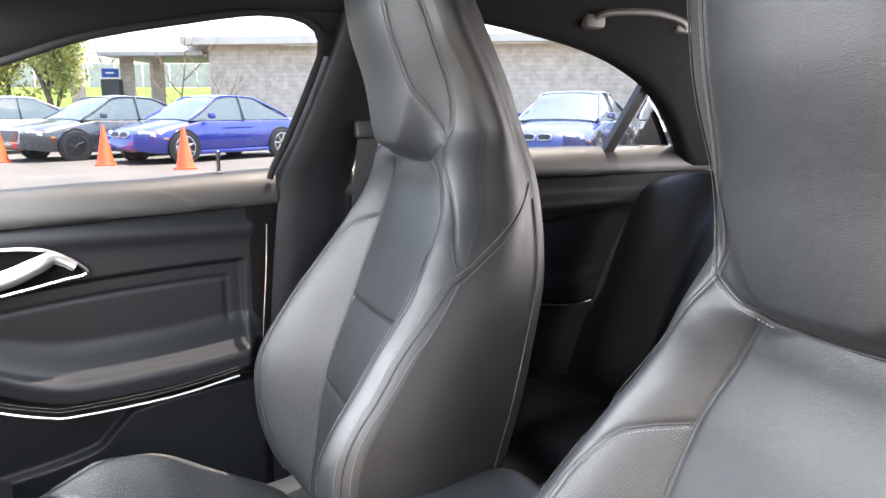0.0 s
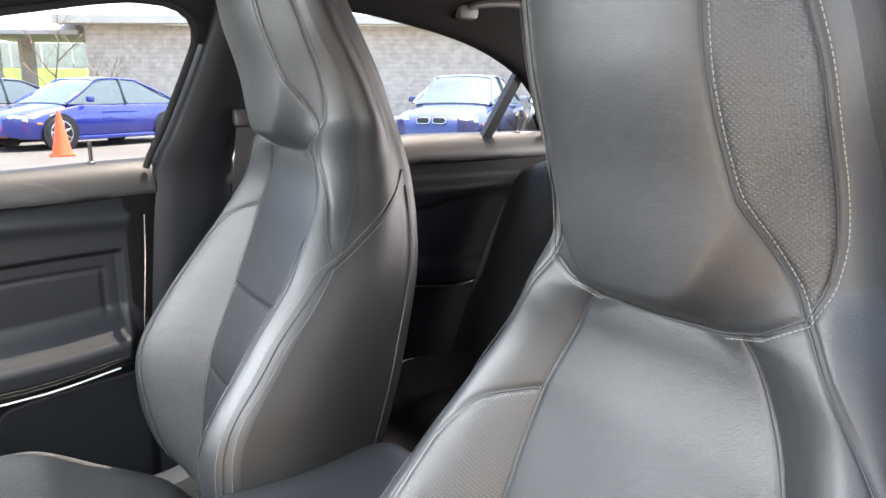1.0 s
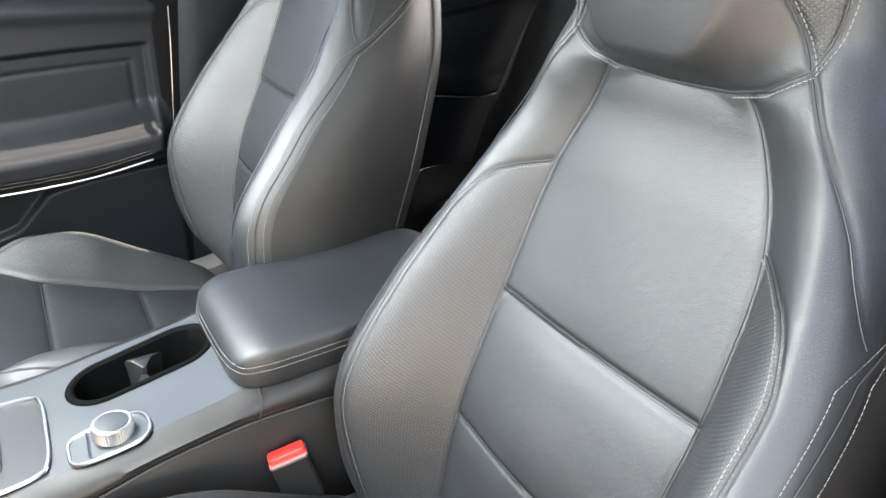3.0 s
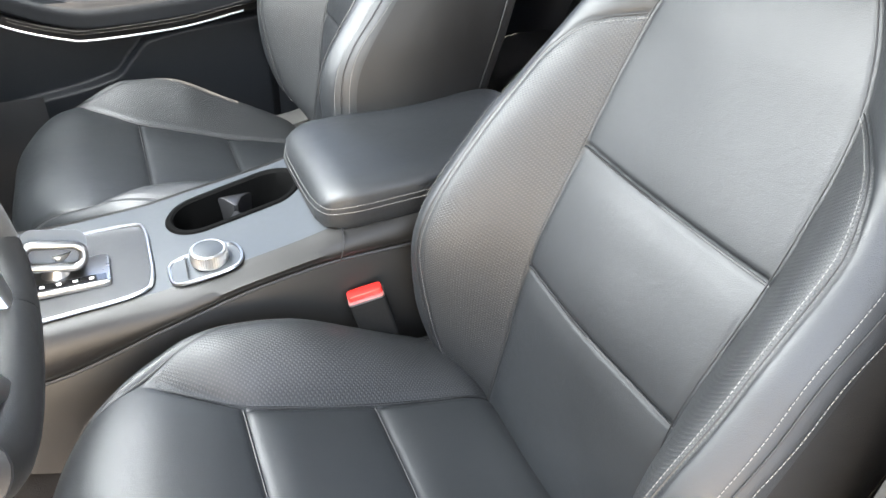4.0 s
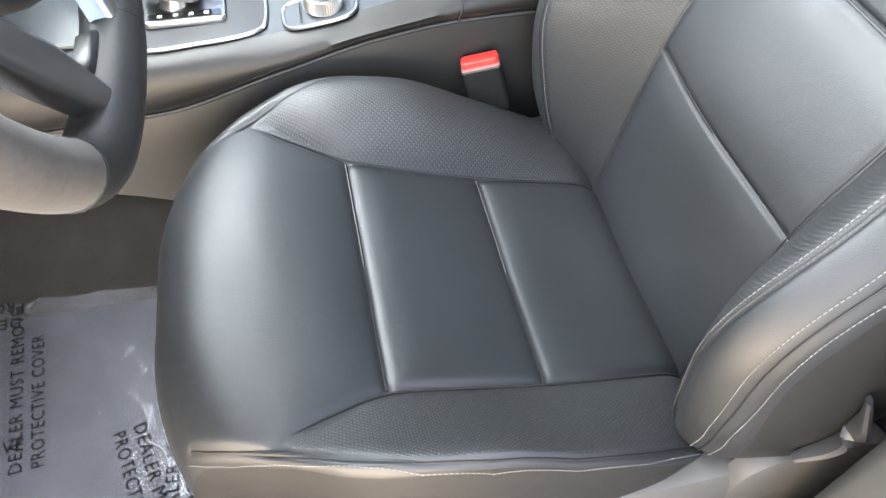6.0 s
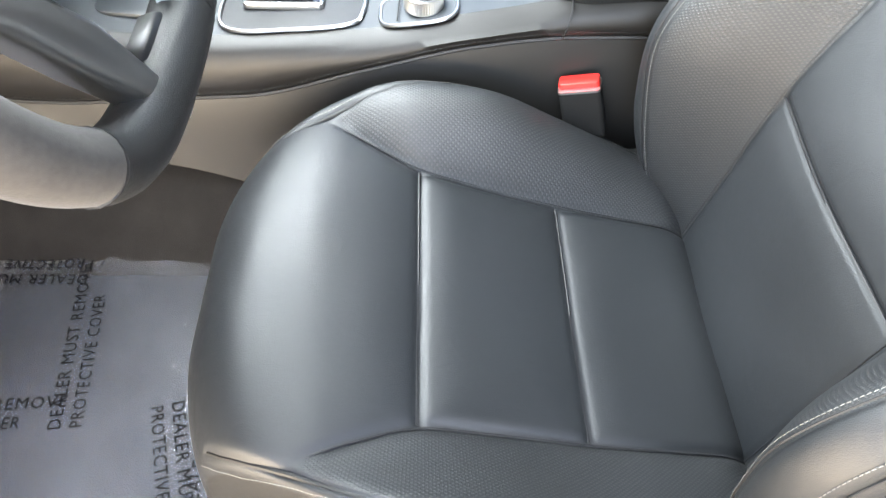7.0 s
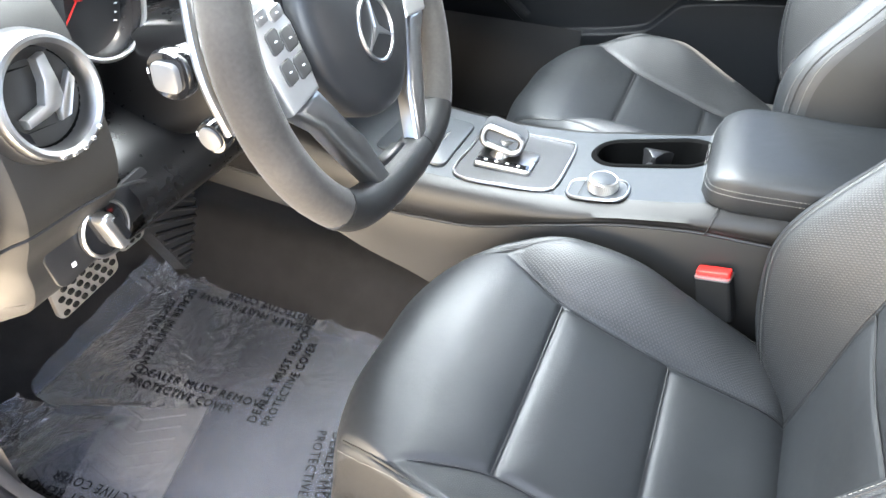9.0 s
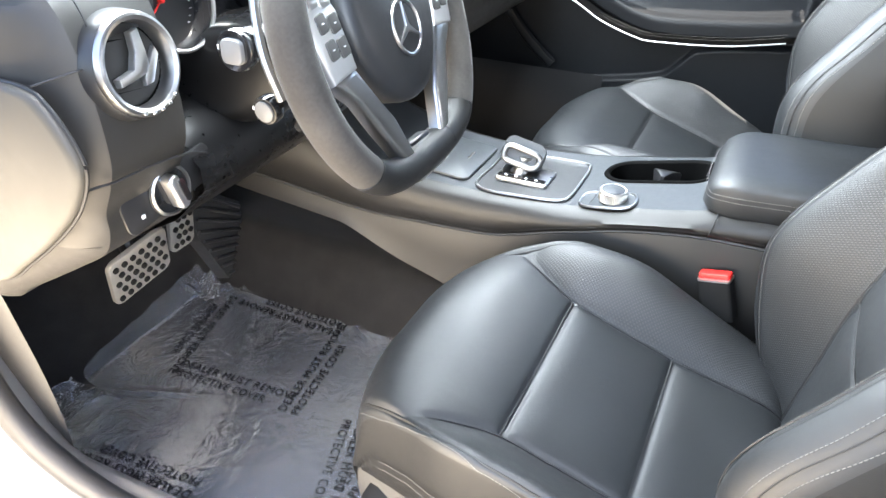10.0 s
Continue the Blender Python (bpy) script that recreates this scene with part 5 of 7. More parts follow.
for k in range(4):
    bm = bmesh.new()
    block(bm, (0.018 + 0.017 * k, -0.038, 0.5436), (0.005, 0.004, 0.0008), 0)
    part("scale_mark", bm, WHITE_INK, gate)
bm = bmesh.new()
loft(bm, [[(0.030 + 0.05 * (t * 0.25) + rx * math.cos(a), -0.014 + 0.002 * t + ry * math.sin(a), 0.538 + 0.032 * t) for a in (2 * math.pi * s / 20 for s in range(20))]
          for t, rx, ry in ((0, 0.018, 0.015), (0.25, 0.013, 0.012), (0.6, 0.010, 0.010), (1.0, 0.013, 0.011))])
part("stem", bm, SATIN, sel, "satin stem")
hm = frame_of((0.037, -0.024, 0.572), (1, 0.10, -0.26), (0.16, -0.86, 0.48))
bm = bmesh.new()
ring = [(x, y, 0) for x, y in round_outline(0.060, 0.025, 0.011, 8)]
tube(bm, [hm @ Vector(p) for p in ring], 0.0050, 10, closed=True, up=hm.to_3x3() @ Vector((0, 0, 1)))
part("head_ring", bm, GUNMETAL, sel, "polished silver ring")
bm = bmesh.new()
slab(bm, round_outline(0.060, 0.025, 0.011, 8), 0.006, hm @ Matrix.Translation((0, 0, -0.016)), 0.002, 3)
part("head_core", bm, VALANCE, sel)
bm = bmesh.new()
slab(bm, round_outline(0.068, 0.046, 0.014, 8), 0.036, hm @ pose(0, 0.007, -0.005, 180, 0, 0), 0.010, 3)
part("head_cover", bm, TRIM_TOP, sel, "black leather back of the head")

# armrest lid
arm = thing("armrest", (0.45, 0.02, 0.56), "padded black leather armrest with double stitching", "armrest")


def pad_rings(x0, x1, ya, yb, z0, z1, r, n=44):
    rings = []
    for i in range(n):
        t = i / (n - 1)
        x = x0 + (x1 - x0) * t
        e = min(1, max(0.0, (x - x0) / r)) if x - x0 < r else 1
        e2 = min(1, max(0.0, (x1 - x) / r)) if x1 - x < r else 1
        k = math.sqrt(max(0, 1 - (1 - e) ** 2)) * math.sqrt(max(0, 1 - (1 - e2) ** 2))
        k = max(k, 0.02)
        yc, hw = (ya + yb) / 2, (yb - ya) / 2 * (0.72 + 0.28 * k)
        zt = z0 + (z1 - z0) * (0.50 + 0.50 * k)
        zb = z0 + (z1 - z0) * 0.22 * (1 - k)
        ring = []
        for s in range(40):
            a = 2 * math.pi * s / 40
            c, q = math.cos(a), math.sin(a)
            px = math.copysign(abs(c) ** 0.30, c) * hw
            pz = math.copysign(abs(q) ** 0.30, q)
            ring.append((x, yc + px, (zt + zb) / 2 + pz * (zt - zb) / 2 + (0.004 * math.cos(px / hw * 1.4) if pz > 0 else 0) + 0.018 * t))
        rings.append(ring)
    return rings


bm = bmesh.new()
loft(bm, pad_rings(0.312, 0.66, -0.090, 0.128, 0.580, 0.641, 0.05))
part("pad", bm, LEATHER, arm, "padded leather lid", 60)
bm = bmesh.new()
for k in (0.0, 0.0065):
    pts = rounded_path([(0.345, 0.128, 0.6240 - k), (0.316 - k * .3, 0.100, 0.6180 - k), (0.310 - k * .3, 0.02, 0.6190 - k), (0.316 - k * .3, -0.065, 0.6180 - k), (0.345, -0.0915 - k * .2, 0.6220 - k), (0.45, -0.0935 - k * .2, 0.6285 - k), (0.64, -0.0935 - k * .2, 0.6390 - k)], 12)
    stitches(bm, pts, [Vector((-0.3, -0.7, 0.5)).normalized()] * len(pts))
tagged(part("stitching", bm, THREAD, arm, "light grey thread", fix=False), kind="stuff")
arm.location.z -= 0.016
arm.location.x += 0.014

# buckle
buckle = thing("belt_buckle", (0.37, -0.128, 0.40), "seat belt buckle with red release button beside the console", "seat belt buckle")
up = (Vector((0.372, -0.118, 0.50)) - Vector((0.40, -0.125, 0.40))).normalized()
side = Vector((0.82, -0.17, 0.54)).normalized()
bt = frame_of((0.367, -0.1165, 0.4985), side, up)
bm = bmesh.new()
slab(bm, round_outline(0.046, 0.024, 0.005), 0.062, bt @ Matrix.Translation((0, 0, -0.070)), 0.003)
part("buckle_body", bm, RUBBER, buckle, "black plastic body")
bm = bmesh.new()
slab(bm, round_outline(0.044, 0.017, 0.004), 0.007, bt @ Matrix.Translation((0, 0.001, -0.005)), 0.002)
part("release_button", bm, RED, buckle, "red release button")
bm = bmesh.new()
slab(bm, round_outline(0.046, 0.0245, 0.004), 0.003, bt @ Matrix.Translation((0, 0, -0.0085)))
part("buckle_slot", bm, SATIN, buckle)
bm = bmesh.new()
tube(bm, [bt @ Vector((0, 0, -0.065)), bt @ Vector((0.004, 0, -0.10)), Vector((0.42, -0.13, 0.34))], 0.007, 8)
part("buckle_stalk", bm, CUP, buckle)


# ---- dashboard ----
dash = thing("dashboard", (-0.35, 0, 0.60), "black soft-touch dashboard with round air vents", "dashboard")
# face of the dash by height, at the driver's end and at the middle
FACE_END = [(-0.62, 0.955), (-0.30, 0.965), (-0.19, 0.955), (-0.150, 0.925), (-0.132, 0.880), (-0.126, 0.835), (-0.126, 0.790), (-0.136, 0.762), (-0.150, 0.735), (-0.152, 0.712), (-0.165, 0.688), (-0.20, 0.665), (-0.30, 0.607), (-0.36, 0.580), (-0.60, 0.57)]
end = rounded_path([(x, 0, z) for x, z in FACE_END], 6)
bm = bmesh.new()
rows = []
ys = list(np.linspace(-0.655, -0.505, 22)) + list(np.linspace(-0.48, 0.645, 40))
for y in ys:
    row = []
    well = float(step(y, -0.562, -0.525) * (1 - step(y, -0.27, -0.22)))
    for p in end:
        x, z = p.x, p.z
        inside = float(step(z, 0.70, 0.76) * (1 - step(z, 0.935, 0.96)))
        x2 = x - 0.11 * well * inside if x > -0.3 else x
        row.append((x2, y, z + (0.035 * well if z > 0.93 else 0)))
    rows.append(row)
# Near-black across the well behind the wheel: its shade is put in the colour.
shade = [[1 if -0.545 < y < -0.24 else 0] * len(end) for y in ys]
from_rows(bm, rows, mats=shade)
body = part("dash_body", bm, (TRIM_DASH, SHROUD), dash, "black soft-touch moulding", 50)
# the end of the dash, facing the open door, with its lid
bm = bmesh.new()
rows = []
for k, (o, s) in enumerate(((0.0, 0.0), (0.006, 0.004), (0.016, 0.018), (0.026, 0.05), (0.034, 0.10))):
    rows.append([(p.x - s * (1 if p.x > -0.45 else 0), -0.655 - o, p.z + (s * 0.5 if p.z < 0.70 else -s * 0.5 if p.z > 0.93 else 0)) for p in end])
from_rows(bm, rows)
bm.faces.new([v for v in bm.verts][-len(end):])
part("dash_end", bm, DASH_SKIN, dash, "grey moulded end of the dashboard", 50)
lid = rounded_path([(-0.50, -0.690, 0.862), (-0.24, -0.690, 0.866), (-0.165, -0.690, 0.866), (-0.138, -0.690, 0.852), (-0.116, -0.690, 0.815), (-0.120, -0.690, 0.785), (-0.152, -0.690, 0.742), (-0.225, -0.690, 0.682), (-0.30, -0.690, 0.640), (-0.50, -0.690, 0.62)], 8, True)
centre = Vector((-0.30, -0.690, 0.76))
bm = bmesh.new()
rings = []
for s, o in ((1.0, 0.0), (1.0, -0.004), (0.985, -0.0068), (0.95, -0.0080), (0.7, -0.0095), (0.3, -0.0105)):
    rings.append([centre + (p - centre) * s + Vector((0, o, 0)) for p in lid])
loft(bm, rings)
# Lid is paler and warmer than the dash: doorway light put into its colour.
part("fuse_lid", bm, DASH_END_LIT, dash, "lid in the dashboard's end, toned as lit", 60)
bm = bmesh.new()
tube(bm, [centre + (p - centre) * 1.006 + Vector((0, 0.0005, 0)) for p in lid], 0.0018, 6, closed=True)
part("lid_gap", bm, SEAM, dash)
bm = bmesh.new()
tube(bm, rounded_path([(-0.152, -0.690, 0.868), (-0.135, -0.672, 0.874), (-0.128, -0.655, 0.876), (-0.127, -0.64, 0.872)], 8), 0.0010, 6)
part("panel_gap", bm, SEAM, dash)
bm = bmesh.new()
tube(bm, rounded_path([(-0.128, -0.688, 0.778), (-0.128, -0.672, 0.776), (-0.1255, -0.655, 0.774), (-0.129, -0.61, 0.770), (-0.132, -0.56, 0.762), (-0.136, -0.53, 0.750)], 8), 0.0014, 6)
part("panel_gap", bm, SEAM, dash)
# stitched lip on top
bm = bmesh.new()
for k in (0, 0.006):
    pts = rounded_path([(-0.165 - k, -0.660, 0.938), (-0.163 - k, -0.62, 0.941), (-0.162 - k, -0.56, 0.943)], 8)
    stitches(bm, pts, [Vector((0.5, 0, 0.86))] * len(pts))
tagged(part("stitching", bm, THREAD, dash, "light grey thread", fix=False), kind="stuff")


bm = bmesh.new()
pad_line = rounded_path([(-0.128, -0.650, 0.882), (-0.133, -0.640, 0.892), (-0.138, -0.637, 0.908), (-0.148, -0.637, 0.928), (-0.166, -0.638, 0.943), (-0.20, -0.640, 0.957)], 8)
tube(bm, [q + Vector((0.0012, 0, 0.0006)) for q in pad_line], 0.0011, 6)
part("pad_seam", bm, SEAM, dash)


def air_vent(at, z_axis, turn):
    """A round vent with a silver ring and a bladed core."""
    v = thing("air_vent", at, "round silver-ringed air vent with wing-shaped blade in the dashboard", "air vent", "air vents")
    m = frame_of(at, (0, 1, 0), z_axis) @ Matrix.Scale(1.03, 4)
    bm = bmesh.new()
    lathe(bm, [(0.0480, -0.022), (0.0460, -0.006), (0.0448, 0.001), (0.0438, 0.003)], m, 48, False)
    part("surround", bm, DARK, v)
    bm = bmesh.new()
    ring = [(0.0432, 0.000), (0.0436, 0.006), (0.0420, 0.0092), (0.0395, 0.0100), (0.0362, 0.0080), (0.0350, 0.002), (0.0346, -0.008)]
    seg = 64
    rings = [[m @ Vector((r * math.cos(2 * math.pi * s / seg), r * math.sin(2 * math.pi * s / seg), h)) for s in range(seg)] for r, h in ring]
    loft(bm, rings, cap=False)
    r1 = part("ring", bm, POLISHED, v, "satin silver ring")
    for k in range(5):
        bm = bmesh.new()
        a = radians(-110 + 14 * k)
        block(bm, m @ Vector((0.0404 * math.cos(a), 0.0404 * math.sin(a), 0.0095)), (0.004, 0.004, 0.003), 0.001)
        part("grip_rib", bm, CHROME, r1)
    bm = bmesh.new()
    lathe(bm, [(0.0355, -0.002), (0.0345, -0.008), (0.033, -0.026), (0.010, -0.030)], m, 40, False)
    lathe(bm, [(0.034, -0.034), (0.030, -0.030)], m, 24)
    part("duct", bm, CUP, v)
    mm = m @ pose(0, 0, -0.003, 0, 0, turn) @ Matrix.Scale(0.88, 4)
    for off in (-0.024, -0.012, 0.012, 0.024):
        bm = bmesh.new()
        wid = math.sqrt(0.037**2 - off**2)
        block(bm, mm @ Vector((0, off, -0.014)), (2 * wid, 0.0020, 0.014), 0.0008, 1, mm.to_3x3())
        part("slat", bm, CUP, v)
    # dished crescent on the outer half, and the winged blade across the core
    bm = bmesh.new()
    rings = []
    for r, h in ((0.0385, 0.003), (0.034, -0.003), (0.027, -0.010), (0.024, -0.016)):
        rings.append([mm @ Vector((r * math.cos(a), r * math.sin(a), h)) for a in np.linspace(radians(62), radians(238), 28)])
    from_rows(bm, rings)
    part("crescent", bm, DARK, v, "smooth dark crescent inside the ring", 60)
    bm = bmesh.new()
    slab(bm, [(-0.026, -0.010), (-0.006, -0.004), (0.000, 0.012), (0.000, 0.030), (0.010, 0.033), (0.014, 0.010), (0.014, -0.002), (0.008, -0.010), (-0.004, -0.014), (-0.024, -0.018)], 0.009, mm @ Matrix.Translation((0, 0, 0.000)), 0.003)
    part("blade", bm, SATIN, v, "silver wing-shaped blade")
    bm = bmesh.new()
    slab(bm, [(0.010, -0.014), (0.030, 0.014), (0.034, 0.006), (0.020, -0.020), (0.010, -0.022)], 0.006, mm @ Matrix.Translation((0, 0, -0.003)), 0.002)
    part("blade", bm, SATIN, v, "silver wing-shaped blade")
    return v


air_vent((-0.121, -0.6110, 0.868), (1.0, 0.02, 0.17), -6)

# light switch on its panel
sw = thing("light_switch", (-0.150, -0.580, 0.715), "rotary headlamp switch with a silver rim in the dashboard", "light switch")
n = Vector((1.0, 0.0, 0.06)).normalized()
m = frame_of((-0.1505, -0.579, 0.726), (0, 1, 0.14), n)
bm = bmesh.new()
slab(bm, round_outline(0.128, 0.040, 0.010), 0.003, m @ Matrix.Translation((0.004, 0, -0.0012)), 0.0015)
part("switch_panel", bm, DARK, sw)
bm = bmesh.new()
lathe(bm, [(0.0265, 0.003), (0.0265, 0.007), (0.0250, 0.0085), (0.0235, 0.0078), (0.0230, 0.004)], m, 48)
part("switch_rim", bm, POLISHED, sw, "chrome rim")
bm = bmesh.new()
lathe(bm, [(0.0232, 0.003), (0.0232, 0.0055), (0.021, 0.0060)], m, 40)
dial = part("switch_dial", bm, GLOSS, sw, "gloss black dial")
bm = bmesh.new()
slab(bm, round_outline(0.014, 0.040, 0.006), 0.014, m @ pose(0, 0, 0.006, 0, 0, 8), 0.004, 3)
grip = part("switch_grip", bm, SATIN, sw, "silver grip")
bm = bmesh.new()
slab(bm, round_outline(0.007, 0.026, 0.002), 0.002, m @ pose(0.0045, 0.001, 0.0195, 0, 0, 8))
part("switch_mark", bm, GLOSS, grip)
bm = bmesh.new()
for k in range(3):
    block(bm, m @ Vector((0.006 + 0.006 * k, 0.0215 - 0.002 * k, 0.0064)), (0.001, 0.003, 0.002), 0)
block(bm, m @ Vector((-0.040, -0.006, 0.0035)), (0.001, 0.004, 0.004), 0)
tagged(part("symbols", bm, WHITE_INK, sw), kind="stuff")

# instrument cluster
cluster = thing("instrument_cluster", (-0.225, -0.39, 0.80), "black instrument cluster with two round silver-rimmed dials", "instrument cluster")
bm = bmesh.new()
slab(bm, round_outline(0.32, 0.14, 0.05), 0.02, frame_of((-0.248, -0.39, 0.885), (0, 1, 0), (1, 0, 0.25)), 0.004)
part("backing", bm, GLOSS, cluster, "gloss black backing")
bm = bmesh.new()
hood = rounded_path([(-0.16, -0.555, 0.86), (-0.165, -0.53, 0.94), (-0.175, -0.46, 0.985), (-0.18, -0.39, 0.995), (-0.175, -0.32, 0.985), (-0.165, -0.25, 0.94), (-0.16, -0.225, 0.86)], 8)
rows = [[p + Vector((-0.10, 0, 0.004)), p + Vector((0, 0, 0.008)), p + Vector((0.008, 0, 0.0)), p + Vector((-0.004, 0, -0.008)), p + Vector((-0.09, 0, -0.012))] for p in hood]
from_rows(bm, rows)
part("cluster_hood", bm, TRIM, cluster, "black hood", 60)
DIAL = material("dial face", (0.008, 0.008, 0.009), 0.35)
for y in (-0.480, -0.310):
    m = frame_of((-0.218, y, 0.884), (0, 1, 0), (1, 0, 0.25))
    bm = bmesh.new()
    lathe(bm, [(0.056, 0.0), (0.056, 0.022), (0.053, 0.026), (0.050, 0.022), (0.047, 0.004), (0.046, 0.001)], m, 48)
    part("dial_tube", bm, GLOSS, cluster, "gloss black dial tube")
    bm = bmesh.new()
    tube(bm, [m @ Vector((0.0535 * math.cos(q), 0.0535 * math.sin(q), 0.0258)) for q in np.linspace(0, 2 * math.pi, 49)[:-1]], 0.0024, 8, closed=True, up=m.to_3x3() @ Vector((0, 0, 1)))
    part("dial_rim", bm, SATIN, cluster, "thin silver dial rim")
    bm = bmesh.new()
    lathe(bm, [(0.047, 0.0), (0.047, 0.003), (0.040, 0.0036)], m, 40)
    face = part("dial_face", bm, DIAL, cluster, "dark dial face")
    bm = bmesh.new()
    for k in range(25):
        a = radians(-45 + 270 * k / 24)
        block(bm, m @ Vector((0.040 * math.cos(a), 0.040 * math.sin(a), 0.0045)), (0.001, 0.0012, 0.0045 if k % 2 == 0 else 0.002), 0, 1, (m @ pose(0, 0, 0, 0, 0, 90)).to_3x3() @ Matrix.Rotation(0, 3, "Z"))
    tagged(part("dial_marks", bm, WHITE_INK, face), kind="stuff")
    bm = bmesh.new()
    a = radians(215)
    tube(bm, [m @ Vector((0, 0, 0.006)), m @ Vector((0.036 * math.cos(a), 0.036 * math.sin(a), 0.006))], 0.0008, 6)
    lathe(bm, [(0.003, 0.004), (0.003, 0.009), (0.002, 0.010)], m, 16)
    part("needle", bm, RED, face, "red needle")

# ---- steering column and stalks ----
column = thing("steering_column", (-0.10, -0.39, 0.75), "black steering column shroud with two stalks", "steering column")
bm = bmesh.new()
rings = []
for t, hw, hh in ((0.0, 0.085, 0.075), (0.3, 0.080, 0.068), (0.7, 0.066, 0.058), (1.0, 0.055, 0.050)):
    c = Vector((-0.24, -0.39, 0.775)).lerp(Vector((-0.015, -0.39, 0.850)), t)
    rings.append([c + Vector((0.2 * hh * math.sin(a), math.copysign(abs(math.cos(a)) ** 0.6, math.cos(a)) * hw, math.copysign(abs(math.sin(a)) ** 0.6, math.sin(a)) * hh)) for a in (2 * math.pi * s / 32 for s in range(32))])
loft(bm, rings)
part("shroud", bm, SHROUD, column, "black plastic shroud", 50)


PALE = material("pale grey plastic", (0.12, 0.12, 0.12), 0.45, var=0.1)


def stalk(name, root, tip, r, cap, label):
    bm = bmesh.new()
    a, b = Vector(root), Vector(tip)
    tube(bm, [a, a.lerp(b, 0.5), a.lerp(b, 0.86)], r, 14, radii=[r * 0.6, r * 0.7, r * 0.95])
    s = part(name, bm, DARK, column, label)
    m = frame_of(tip, (0, 0, 1), b - a)
    bm = bmesh.new()
    lathe(bm, [(r, -0.014), (r * 1.08, -0.010), (r * 1.08, -0.003), (r, 0.0)], m, 28)
    part("collar", bm, GLOSS, s)
    if cap == "none":
        return
    bm = bmesh.new()
    if cap == "square":
        slab(bm, round_outline(r * 1.25, r * 1.25, r * 0.35), 0.006, m @ Matrix.Translation((0, 0, -0.001)), 0.0022)
    else:
        lathe(bm, [(r * 0.78, -0.001), (r * 0.78, 0.002), (r * 0.6, 0.003)], m, 28)
    part("end_cap", bm, PALE, s, "pale grey end cap")
    bm = bmesh.new()
    block(bm, m @ Vector((0.002, r * 0.93, 0.0)), (0.0012, 0.0012, 0.004), 0)
    part("symbol", bm, WHITE_INK, s)


stalk("wiper_stalk", (-0.055, -0.455, 0.874), (-0.052, -0.562, 0.876), 0.018, "square", "black combination stalk with pale end")
stalk("cruise_stalk", (-0.055, -0.455, 0.815), (-0.055, -0.528, 0.808), 0.0135, "round", "small black stalk with chrome collar")
stalk("adjust_lever", (-0.06, -0.43, 0.770), (-0.060, -0.470, 0.770), 0.006, "none", "short grey column lever")
# knee panel under the column
bm = bmesh.new()
rows = []
for y in np.linspace(-0.54, -0.13, 24):
    rows.append([(x, y, z + 0.02 * float(step(y, -0.3, -0.13))) for x, z in ((-0.25, 0.80), (-0.17, 0.765), (-0.140, 0.735), (-0.140, 0.708), (-0.19, 0.660), (-0.30, 0.598), (-0.46, 0.560))])
from_rows(bm, rows)
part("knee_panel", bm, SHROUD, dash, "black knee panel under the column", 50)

# centre stack between the wheel and the passenger side
stack = thing("centre_stack", (-0.22, 0.0, 0.60), "black centre stack with rows of silver buttons", "centre stack")
bm = bmesh.new()
rows = []
for t in np.linspace(0, 1, 14):
    x, z = -0.16 - 0.17 * (1 - t) ** 1.0, 0.60 + 0.34 * t
    rows.append([(x - 0.03 * abs(u) ** 3, 0.14 * u, z) for u in np.linspace(-1, 1, 16)])
from_rows(bm, rows)
part("stack_face", bm, DARK, stack, "black fascia", 60)
for r in range(4):
    for c in range(5):
        bm = bmesh.new()
        t = 0.28 + 0.15 * r
        block(bm, (-0.16 - 0.17 * (1 - t) + 0.003, -0.10 + 0.05 * c, 0.60 + 0.34 * t), (0.012, 0.042, 0.020), 0.003)
        part("button", bm, SATIN if r % 2 else GLOSS, stack)

# ---- steering wheel ----
WHEEL_AT = (0.008, -0.401, 0.861)
wheel = thing("steering_wheel", WHEEL_AT, "flat-bottomed sports steering wheel in grey suede with silver spokes", "steering wheel")
TILT_W, TURN_W = radians(18.5), radians(2.0)
wm = frame_of(WHEEL_AT, (0, 1, 0), (math.cos(TILT_W) * math.cos(TURN_W), math.sin(TURN_W) * math.cos(TILT_W), math.sin(TILT_W)))
R, FLAT = 0.156, -0.143
W_UP = wm.to_3x3() @ Vector((0, 0, 1))


def rim_point(a):
    x, y = R * math.sin(a), R * math.cos(a)
    if y < FLAT + 0.03:
        k = (FLAT + 0.03) - y
        y = FLAT + 0.03 - 0.03 * (1 - math.exp(-k / 0.03))
    return wm @ Vector((x, y, 0))


def rim_arc(a0, a1, n, r=0.0180, flat=1.12):
    """A stretch of the rim, with the flattened thumb side of a moulded grip."""
    bm = bmesh.new()
    tube(bm, [rim_point(radians(a0 + (a1 - a0) * i / n)) for i in range(n + 1)], r, 18, flat=flat, up=W_UP)
    return bm


def both_sides(pts, s):
    return [(s * x, y) for x, y in (pts if s > 0 else pts[::-1])]


part("rim_suede", rim_arc(-134.5, 136.5, 84), SUEDE, wheel, "worn grey suede rim")
part("rim_grip", rim_arc(137, 163, 14, 0.0182), LEATHER_SIDE, wheel, "perforated black leather grip")
part("rim_base", rim_arc(163.5, 225, 24, 0.0184), LEATHER_SIDE, wheel, "smooth black leather base of the rim")
for a in (-134.7, 136.8, 163.2):
    bm = bmesh.new()
    c0, c1 = rim_point(radians(a - 1)), rim_point(radians(a + 1))
    lathe(bm, [(0.0178, -0.0008), (0.0190, -0.0005), (0.0190, 0.0005), (0.0178, 0.0008)], frame_of((c0 + c1) / 2, W_UP, c1 - c0), 20, False)
    part("rim_seam", bm, SEAM, wheel)
bm = bmesh.new()
